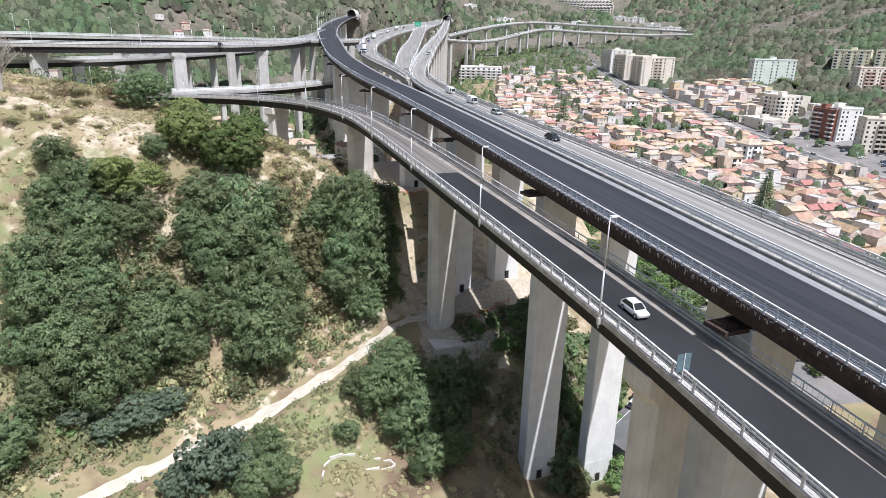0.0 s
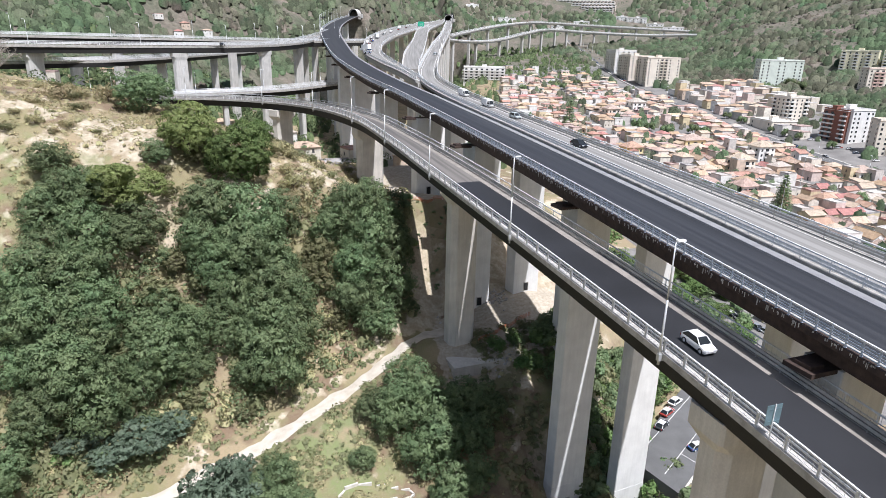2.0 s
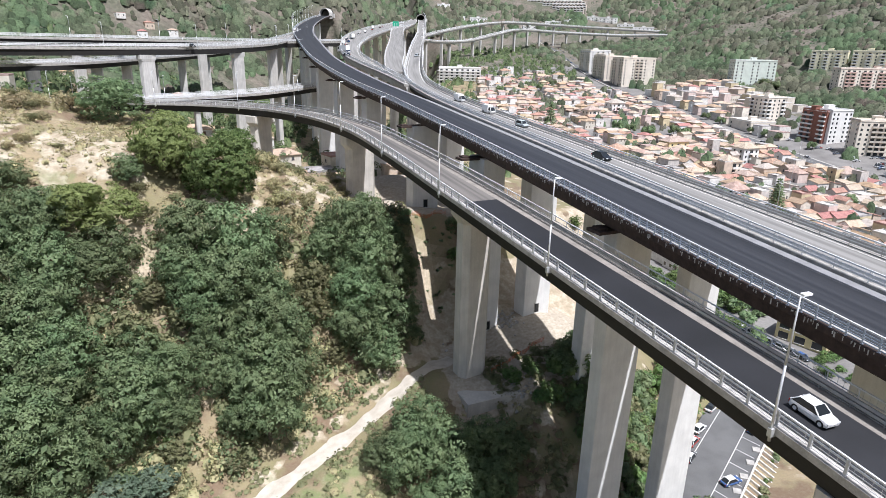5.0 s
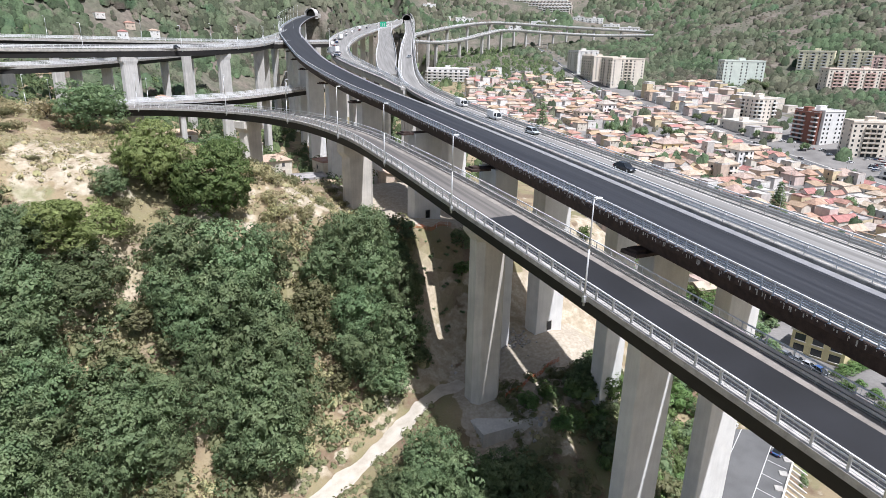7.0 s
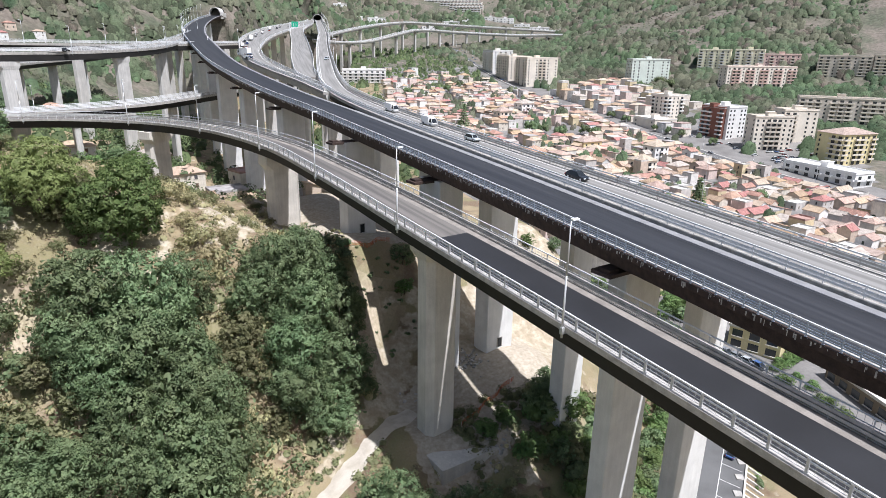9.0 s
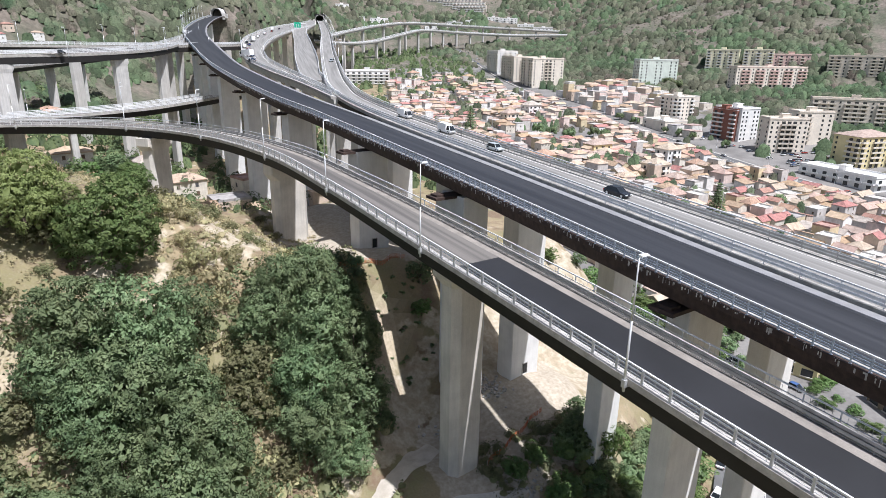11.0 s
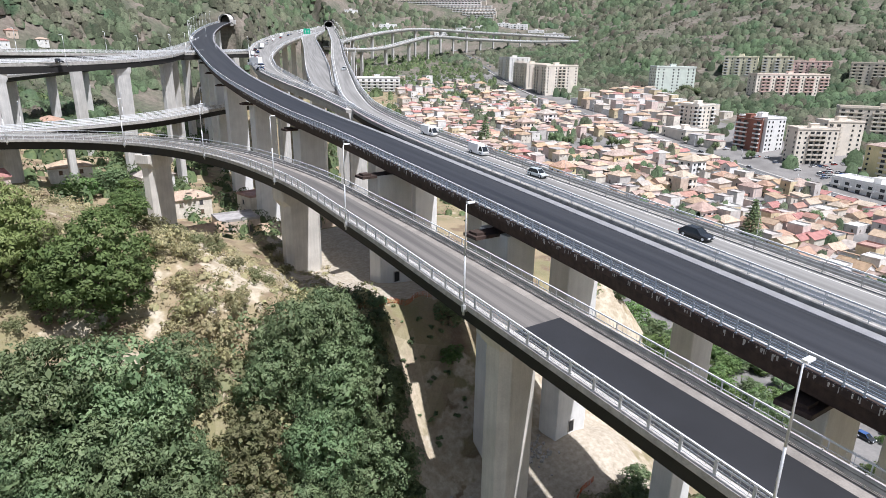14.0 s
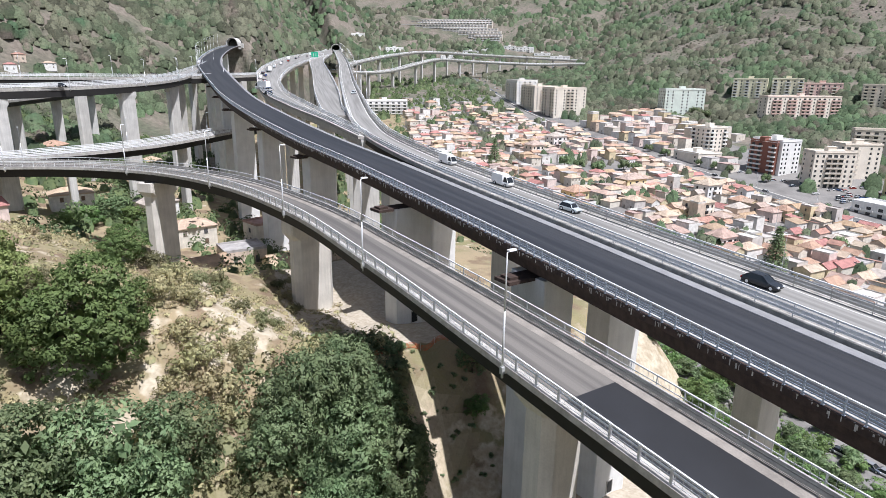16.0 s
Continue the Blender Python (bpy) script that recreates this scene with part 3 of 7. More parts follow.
for i0, i1 in ((0, k), (k - 1, None)):
    bar = RAMP.fence("L", 0.3, RAMP_RAILS, POST, GALV, every=2, i0=i0, i1=i1, singles=i0 == 0)
    wire_net(RAMP, "L", 0.42, 0.05, 1.34, 0.68, RAIL_DULL, i0, i1, bar)
    RAMP.fence("R", -0.25, [(0.03, 0.72, 0.8), (0.06, 1.45, 1.58)], POST_TALL, GALV, every=2, i0=i0, i1=i1, singles=i0 == 0)
wire_net(RAMP, "R", -0.3, 0.05, 1.5, 0.6, RAIL_POST, 0, RAMP.at(190), RAMP.ob)
RAMP.fence("R", -1.05, [(0.10, 0.36, 0.66), (0.10, 0.80, 1.08), (0.05, 0.5, 0.62, 0.3)], POST, RAIL_DULL, every=2, dz=0.05, singles=False)
UPPER.sweep("median_strip", [("R", -0.015, -0.3), ("R", -0.015, 0.235), ("R", 0.3, 0.235), ("R", 0.3, -0.3)], KERB_GREY, "grey concrete strip between the carriageways", i1=UPPER.at(183))
n200 = UPPER.at(190)
for i0, i1 in ((0, n200), (n200 - 1, None)):
    bar = UPPER.fence("L", 0.25, FIVE, POST_BLUE, GALV_BLUE, every=1, i0=i0, i1=i1, singles=i0 == 0)
    UPPER.sweep("top_rail", [("L", 0.17, 1.45), ("L", 0.33, 1.45), ("L", 0.33, 1.6), ("L", 0.17, 1.6)], GALV, i0=i0, i1=i1, parent=bar)
rng = random.Random(31)
drip = Soup()
for i in range(0, UPPER.at(260)):
    m = UPPER.spot(i, "L", 0, 0)
    for _ in range(7):
        if rng.random() < 0.9:
            v, w_, h_ = rng.uniform(-1.0, 1.0), rng.uniform(0.02, 0.07), 0.12 + 0.5 * rng.random() ** 2
            drip.box((-0.006, v - w_, 0.12 - h_), (0.02, v + w_, 0.13), m)
part("lime_stain", drip.mesh("lime_stain", KERB), UPPER.ob, "pale lime drips over the rusty edge", kind="stuff")
RIGHT.fence("R", -0.85, THREE[:2], POST, RAIL_DULL, every=2, singles=False)
RIGHT.fence("L", 0.8, THREE[:1], POST, GALV, every=2, singles=False)
for dk in (RIGHT, TRAFFIC, STUB, LEFT, MIDDLE, LOWER, LEFT_FAR, FLY_A, FLY_B):
    dk.fence("L", 0.3, THREE, POST, GALV, every=2 if dk.step < 2.5 else 1, singles=False)
    dk.fence("R", -0.3, THREE, POST, GALV, every=2 if dk.step < 2.5 else 1, singles=False)


def pier(parent, c, wx, wy, ang, top, material, flare=0.0, label="", sink=1.5, base=None, taper=0.0, ch=0.35):
    """A chamfered wall pier; wx across the road, wy along it."""
    x, y = c
    z0 = min(gz(x + i, y + j) for i in (-3, 3) for j in (-3, 3)) - sink if base is None else base

    def ring(z, kx=0.0, ky=0.0):
        a, b = wx / 2 + kx, wy / 2 + ky
        p = [(-a + ch, -b), (a - ch, -b), (a, -b + ch), (a, b - ch), (a - ch, b), (-a + ch, b), (-a, b - ch), (-a, -b + ch)]
        ca, sa = math.cos(ang), math.sin(ang)
        return [(x + ca * u - sa * v, y + sa * u + ca * v, z) for u, v in p]

    s = Soup()
    h = top - z0
    s.prism(ring(z0, taper * h, taper * h), ring(top))
    ob = part("pier", s.mesh("pier", material), parent, label)
    if flare:
        c = Soup().prism(ring(top - 2.6, 0.02, 0.02), ring(top - 1.5, flare, 0.15))
        part("pier_cap", c.prism(ring(top - 1.5, flare, 0.15), ring(top + 0.01, flare, 0.15)).mesh("pier_cap", material), ob)
    return ob


def deck_pier(d, y, off, wx, wy, material, drop, side="C", flare=0.0, **kw):
    i = d.at(y)
    p = d.pts(side, off, 0)[i]
    return pier(d.ob, (p[0], p[1]), wx, wy, math.atan2(d.n[i][1], d.n[i][0]), p[2] - drop, material, flare, **kw)




def pier_parts(ob, x, y, ang, w, front, base_z, plinth=0.0, door=True):
    """A doorway at the foot of a pier, and a paler painted foot."""
    m = pose(x, y, base_z, 0, 0, math.degrees(ang))
    if plinth:
        s = Soup()
        for a, b in (((-w / 2 - 0.02, -front / 2 - 0.02), (w / 2 + 0.02, -front / 2 + 0.04)), ((-w / 2 - 0.02, -front / 2 + 0.04), (-w / 2 + 0.04, front / 2)), ((w / 2 - 0.04, -front / 2 + 0.04), (w / 2 + 0.02, front / 2))):
            s.box((*a, -6), (*b, plinth), m)
        part("plinth", s.mesh("plinth", WHITE_FOOT), ob, "paler painted foot")
    if door:
        d = Soup().box((-0.55, -front / 2 - 0.06, 0.3), (0.55, -front / 2 + 0.05, 2.3), m)
        q = part("doorway", d.mesh("doorway", DARK_HOLE), ob, "dark inspection doorway")
        f = Soup()
        for a, b in (((-0.7, 0.3), (-0.55, 2.45)), ((0.55, 0.3), (0.7, 2.45)), ((-0.55, 2.3), (0.55, 2.45))):
            f.box((a[0], -front / 2 - 0.1, a[1]), (b[0], -front / 2 + 0.04, b[1]), m)
        part("frame", f.mesh("frame", KERB), q)


WHITE_FOOT = mat("painted_pier_foot", (0.68, 0.68, 0.67), 0.85, var=0.06, scale=0.5, scale2=6, bump=0.05, streak=0.1)
DARK_HOLE = mat("dark_doorway", (0.02, 0.02, 0.02), 0.9, var=0.1, bump=0)
for y, off, wx, wy in ((-32, 0, 6.6, 3.6), (38, 0.0, 6.4, 4.2), (112.5, 2.4, 6.0, 4.6), (177, 2.4, 8.2, 3.6), (238, 0.0, 8.4, 4.2)):
    i = RAMP.at(y)
    p = RAMP.pts("C", off, 0)[i]
    a = math.atan2(RAMP.n[i][1], RAMP.n[i][0])
    q = pier(RAMP.ob, (p[0], p[1]), wx, wy, a, p[2] - 4.9, CONCRETE_WARM, ch=1.1)
    cap = Soup()
    ca, sa = math.cos(a), math.sin(a)

    def ring(z, hx, hy, ch=0.3):
        o = [(-hx + ch, -hy), (hx - ch, -hy), (hx, -hy + ch), (hx, hy - ch), (hx - ch, hy), (-hx + ch, hy), (-hx, hy - ch), (-hx, -hy + ch)]
        return [(p[0] + ca * u - sa * v, p[1] + sa * u + ca * v, z) for u, v in o]

    z = p[2]
    rr = [ring(z - 6.4, wx / 2 + 0.03, wy / 2 + 0.03, 1.05), ring(z - 5.0, wx / 2 + 0.85, wy / 2 + 0.25), ring(z - 2.78, wx / 2 + 0.85, wy / 2 + 0.25)]
    for lo, hi in zip(rr, rr[1:]):
        cap.prism(lo, hi)
    cq = part("pier_cap", cap.mesh("pier_cap", CONCRETE_WARM), q, "flared concrete pier cap with a bevelled foot")
    m = pose(p[0], p[1], z, 0, 0, math.degrees(a))
    pad = Soup()
    for u in (-wx / 2 + 0.6, wx / 2 - 0.6):
        pad.box((u - 0.5, -0.5, -2.79), (u + 0.5, 0.5, -2.5), m)
    part("bearing", pad.mesh("bearing", STEEL_DARK), cq)
part("footing", Soup().box((-5.0, -4.6, -5), (6.4, 4.5, 0.2), pose(33.2, 108.3, 27.3, 0, 0, 12)).mesh("footing", CONCRETE_WARM), RAMP.ob, "broad concrete footing block")
for y in (37, 84, 129.5, 164, 213, 258, 303, 346, 390, 430, 475, 520, 570, 620, 668):
    i = UPPER.at(y)
    wu, off, thick = (5.2, -1.3, 6.4) if y == 129.5 else (7.4, -2.6, 4.0) if y == 164 else (7.0, 0.8, 2.8) if y == 84 else (7.0, -0.3 if y > 60 else 0, 4.0)
    p = UPPER.pts("C", off, 0)[i]
    a = math.atan2(UPPER.n[i][1], UPPER.n[i][0])
    q = pier(UPPER.ob, (p[0], p[1]), wu, thick, a, p[2] - 3.4, CONCRETE_NEW, ch=0.12)
    if y < 180:
        pier_parts(q, p[0], p[1], a, wu, thick, gz(p[0] - 3.4 * math.sin(-a), p[1] - thick / 2), 5.5 if y == 84 else 0)
    m = pose(p[0], p[1], p[2], 0, 0, math.degrees(a))
    b = Soup().box((-6.7, -1.5, -3.75), (5.0, 1.5, -3.3), m).box((-6.2, -0.9, -3.3), (-4.6, 0.9, -2.95), m)
    part("cross_beam", b.mesh("cross_beam", RUST), UPPER.ob, "rusty steel cross beam with a maintenance ledge")
for y in (28, 54, 84, 107, 130, 154, 178, 203, 232, 262, 300, 340, 382, 425, 470, 520, 570, 625, 680, 740, 800):
    i = RIGHT.at(y)
    p = RIGHT.pts("C", 1.8 if y == 84 else 0, 0)[i]
    a = math.atan2(RIGHT.n[i][1], RIGHT.n[i][0])
    w, thick = (7.0, 2.6) if y == 84 else (7.2, 3.8) if y == 130 else (5.0, 3.0) if y == 107 else (6.0, 4.0) if y < 220 else (5.0, 2.6)
    q = pier(RIGHT.ob, (p[0], p[1]), w, thick, a, p[2] - 2.6, CONCRETE_NEW if y < 220 else CONCRETE, ch=0.12)
    if y < 160:
        pier_parts(q, p[0], p[1], a, w, thick, gz(p[0], p[1] - thick / 2), 5.5 if y == 84 else 0)
for y in (300, 350, 400, 450, 500, 560, 620, 680, 740):
    deck_pier(TRAFFIC, y, 0, 4.5, 2.5, CONCRETE, 2.4)
    deck_pier(STUB, y, 0, 3.5, 2.2, CONCRETE, 2.2)
for y in (440, 378, 330, 285, 258, 241):
    deck_pier(LEFT, y, 0, 6.5, 2.4, CONCRETE, 2.9, flare=0.7)
for y in (455, 405, 360, 325, 303, 290):
    deck_pier(LEFT_FAR, y, 0, 5.5, 2.2, CONCRETE, 3.2)
for y in (480, 420, 370, 330, 300, 272, 250):
    deck_pier(LOWER, y, 0, 4.4, 2.4, CONCRETE, 2.4)
for y in (345, 310, 285, 272):
    deck_pier(MIDDLE, y, 0, 4, 2.2, CONCRETE, 2.5)

for dk in (RIGHT, TRAFFIC, MIDDLE, LEFT):
    for sd, o in (("L", 1.5), ("R", -1.65)):
        dk.ribbon("edge_line", sd, o, sd, o + 0.15, 0.04, WHITE_PAINT)


# ---------- plants ----------
def leaf_mat(name, a, b, island=0.22, objrand=0.2, through_=0.42, patch=0.0):
    m = bpy.data.materials.new(name)
    m.use_nodes = True
    nt = m.node_tree
    N, K = nt.nodes.new, nt.links.new
    p, out = nt.nodes["Principled BSDF"], nt.nodes["Material Output"]
    geo, oi = N("ShaderNodeNewGeometry"), N("ShaderNodeObjectInfo")
    mx = N("ShaderNodeMix")
    mx.data_type = "RGBA"
    mx.inputs["A"].default_value, mx.inputs["B"].default_value = (*a, 1), (*b, 1)
    n = N("ShaderNodeTexNoise")
    n.inputs["Scale"].default_value, n.inputs["Detail"].default_value = (0.03 if patch else 0.35), 3
    K(geo.outputs["Position"], n.inputs["Vector"])
    r = N("ShaderNodeMapRange")
    r.inputs["From Min"].default_value, r.inputs["From Max"].default_value = 0.35, 0.65
    K(n.outputs["Fac"], r.inputs["Value"])
    n2 = N("ShaderNodeTexNoise")
    n2.inputs["Scale"].default_value, n2.inputs["Detail"].default_value = (0.2 if patch else 1.3), 4
    K(geo.outputs["Position"], n2.inputs["Vector"])
    av = N("ShaderNodeMath")
    av.operation = "MULTIPLY_ADD"
    av.inputs[1].default_value, av.inputs[2].default_value = 1.6, -0.8
    K(n2.outputs["Fac"], av.inputs[0])
    sm = N("ShaderNodeMath")
    sm.operation, sm.use_clamp = "ADD", True
    K(r.outputs["Result"], sm.inputs[0])
    K(av.outputs[0], sm.inputs[1])
    K(sm.outputs[0], mx.inputs["Factor"])
    v = None
    for src, k in ((geo.outputs["Random Per Island"], island), (oi.outputs["Random"], objrand)):
        ma = N("ShaderNodeMath")
        ma.operation = "MULTIPLY_ADD"
        ma.inputs[1].default_value, ma.inputs[2].default_value = 2 * k, 1 - k
        K(src, ma.inputs[0])
        if v is None:
            v = ma.outputs[0]
        else:
            mu = N("ShaderNodeMath")
            mu.operation = "MULTIPLY"
            K(v, mu.inputs[0])
            K(ma.outputs[0], mu.inputs[1])
            v = mu.outputs[0]
    h = N("ShaderNodeHueSaturation")
    K(mx.outputs["Result"], h.inputs["Color"])
    hu = N("ShaderNodeMath")
    hu.operation = "MULTIPLY_ADD"
    hu.inputs[1].default_value, hu.inputs[2].default_value = 0.035, 0.482
    K(oi.outputs["Random"], hu.inputs[0])
    K(hu.outputs[0], h.inputs["Hue"])
    K(v, h.inputs["Value"])
    K(h.outputs[0], p.inputs["Base Color"])
    p.inputs["Roughness"].default_value = 0.6
    p.inputs["Specular IOR Level"].default_value = 0.25
    t = N("ShaderNodeBsdfTranslucent")
    K(h.outputs[0], t.inputs["Color"])
    ms = N("ShaderNodeMixShader")
    ms.inputs[0].default_value = through_
    K(p.outputs[0], ms.inputs[1])
    K(t.outputs[0], ms.inputs[2])
    K(ms.outputs[0], out.inputs["Surface"])
    return m


LEAF = leaf_mat("broad_leaf", (0.148, 0.214, 0.108), (0.240, 0.304, 0.158))
LEAF_PINE = leaf_mat("pine_needle", (0.222, 0.290, 0.106), (0.305, 0.365, 0.146))
LEAF_BLUE = leaf_mat("grey_green_leaf", (0.125, 0.175, 0.118), (0.165, 0.210, 0.148))
LEAF_FRESH = leaf_mat("fresh_leaf", (0.138, 0.225, 0.080), (0.210, 0.300, 0.114))
LEAF_OLIVE = leaf_mat("olive_leaf", (0.185, 0.198, 0.098), (0.250, 0.245, 0.135))
SCRUB = leaf_mat("dry_scrub", (0.44, 0.375, 0.225), (0.33, 0.315, 0.17), 0.3, 0.1, 0.35)
LEAF_GARDEN = leaf_mat("garden_leaf", (0.066, 0.102, 0.046), (0.118, 0.152, 0.066), 0.4, 0.0, 0.2)
BARK = mat("bark", (0.16, 0.125, 0.095), 0.95, var=0.2, scale=2, scale2=14)
BARK_PALE = mat("pale_dead_bark", (0.42, 0.38, 0.34), 0.9, var=0.12, scale=2, scale2=14)


def sprays(points, normals, size, rng, jitter=0.8, stretch=1.0):
    """Bent four-sided sprays of leaves at points, turned about their normals at random."""
    n = len(points)
    d = normals + rng.normal(0, jitter, (n, 3))
    d /= np.linalg.norm(d, axis=1)[:, None] + 1e-9
    u = np.cross(d, rng.normal(0, 1, (n, 3)))
    u /= np.linalg.norm(u, axis=1)[:, None] + 1e-9
    w = np.cross(d, u)
    s = size * rng.uniform(0.55, 1.25, (n, 1))
    q = np.stack([points - u * s * stretch, points - w * s * 0.55 + d * s * 0.2, points + u * s * stretch, points + w * s * 0.55 + d * s * 0.25], 1)
    v = q.reshape(-1, 3)
    f = np.arange(4 * n).reshape(-1, 4)
    return v, f


def crown_points(lobes, per, rng, shell=0.32, low=-0.35):
    """Points near the outside of several ellipsoids, more on top than below."""
    P, Nn = [], []
    for cx, cy, cz, rx, ry, rz in lobes:
        d = rng.normal(0, 1, (per * 2, 3))
        d /= np.linalg.norm(d, axis=1)[:, None]
        d = d[d[:, 2] > low][:per]
        k = 1 - shell * rng.uniform(0, 1, (len(d), 1)) ** 2 + rng.normal(0, 0.05, (len(d), 1))
        P.append(np.array([cx, cy, cz]) + d * k * np.array([rx, ry, rz]))
        Nn.append(d + np.array([0, 0, 0.35]))
    return np.vstack(P), np.vstack(Nn)


def np_mesh(name, v, f, material, normals=None):
    me = bpy.data.meshes.new(name)
    me.vertices.add(len(v))
    me.vertices.foreach_set("co", np.asarray(v, np.float32).ravel())
    n, k = f.shape
    me.loops.add(n * k)
    me.loops.foreach_set("vertex_index", f.ravel().astype(np.int32))
    me.polygons.add(n)
    me.polygons.foreach_set("loop_start", np.arange(0, n * k, k, dtype=np.int32))
    me.materials.append(material)
    me.update(calc_edges=True)
    if normals is not None:
        # leaves take much of their shading from the crown that they clothe
        me.polygons.foreach_set("use_smooth", np.ones(n, bool))
        q = normals / (np.linalg.norm(normals, axis=1)[:, None] + 1e-9)
        q = q if len(q) == len(v) else np.repeat(q, 4, axis=0)
        me.normals_split_custom_set_from_vertices([tuple(t) for t in q])
    return me


def limbs(soup, h, spread, n, rng, trunk_r):
    soup.tube((0, 0, -1.2), (0.1, 0.05, h * 0.38), trunk_r, trunk_r * 0.7, 8)
    for i in range(n):
        a = 2 * math.pi * i / n + rng.uniform(-0.3, 0.3)
        mid = (math.cos(a) * spread * 0.45, math.sin(a) * spread * 0.45, h * rng.uniform(0.5, 0.62))
        end = (math.cos(a + 0.2) * spread * 0.85, math.sin(a + 0.2) * spread * 0.85, h * rng.uniform(0.68, 0.9))
        soup.tube((0.08, 0.04, h * 0.34), mid, trunk_r * 0.55, trunk_r * 0.32, 6)
        soup.tube(mid, end, trunk_r * 0.32, trunk_r * 0.1, 5)


def ball_quads():
    """A rounded cube of 24 quads about the origin."""
    out = []
    for ax in range(3):
        for sg in (-1, 1):
            for i in (-1, 0):
                for j in (-1, 0):
                    c = []
                    for a, b in ((i, j), (i + 1, j), (i + 1, j + 1), (i, j + 1)):
                        p = [0, 0, 0]
                        p[ax], p[(ax + 1) % 3], p[(ax + 2) % 3] = sg, a * 1.0, b * 1.0
                        c.append(Vector(p).normalized()[:])
                    out.append(c if sg > 0 else c[::-1])
    return np.array(out)


BALL = ball_quads()


def make_tree(seed, label, material, r=8.0, h=10.0, lobes=15, per=230, size=0.62, flat=0.62, low=-0.35, base=0.32, jitter=0.8, category="tree", stretch=1.0):
    rng = np.random.default_rng(seed)
    ls = []
    for i in range(lobes):
        a, q = rng.uniform(0, 2 * math.pi), math.sqrt(rng.uniform(0, 1)) * 0.72
        k = rng.uniform(0.26, 0.46)
        zc = h * (base + (1 - base - 0.16) * (1 - q ** 2) * rng.uniform(0.55, 1.0))
        ls.append((math.cos(a) * q * r, math.sin(a) * q * r, zc, r * k, r * k, r * k * flat))
    P, Nn = crown_points(ls, per, rng, low=low)
    v, f = sprays(P, Nn, size, rng, jitter, stretch)
    # dense inner foliage behind the outer leaves
    core = np.concatenate([(BALL * np.array(q[3:]) * 0.70 + np.array(q[:3])).reshape(-1, 3) for q in ls])
    cn = np.concatenate([BALL.reshape(-1, 3) + np.array([0, 0, 0.35])] * len(ls))
    Nn = np.concatenate([np.repeat(Nn + rng.normal(0, 0.3, Nn.shape), 4, axis=0), cn])
    v, f = np.concatenate([v, core]), np.arange(len(v) + len(core)).reshape(-1, 4)
    ob = thing("tree" if category == "tree" else "shrub", label, category, pose(0, 0, -500))
    s = Soup()
    limbs(s, h, r * 0.75, 6, rng, r * 0.045 + 0.1)
    part("trunk", s.mesh("trunk", BARK, True), ob)
    part("crown", np_mesh("crown", v, f, material, Nn), ob)
    return ob


def put_tree(proto, x, y, r, h, base_r=8.0, base_h=10.0, turn=0.0, sink=0.3, label="", group=""):
    z = gz(x, y) - sink
    m = pose(x, y, z, 0, 0, turn) @ Matrix.Diagonal((r / base_r, r / base_r, h / base_h, 1))
    ob = copy_thing(proto, m)
    return tagged(ob, label, group=group)


def unit(v):
    return v / (np.linalg.norm(v, axis=1)[:, None] + 1e-9)


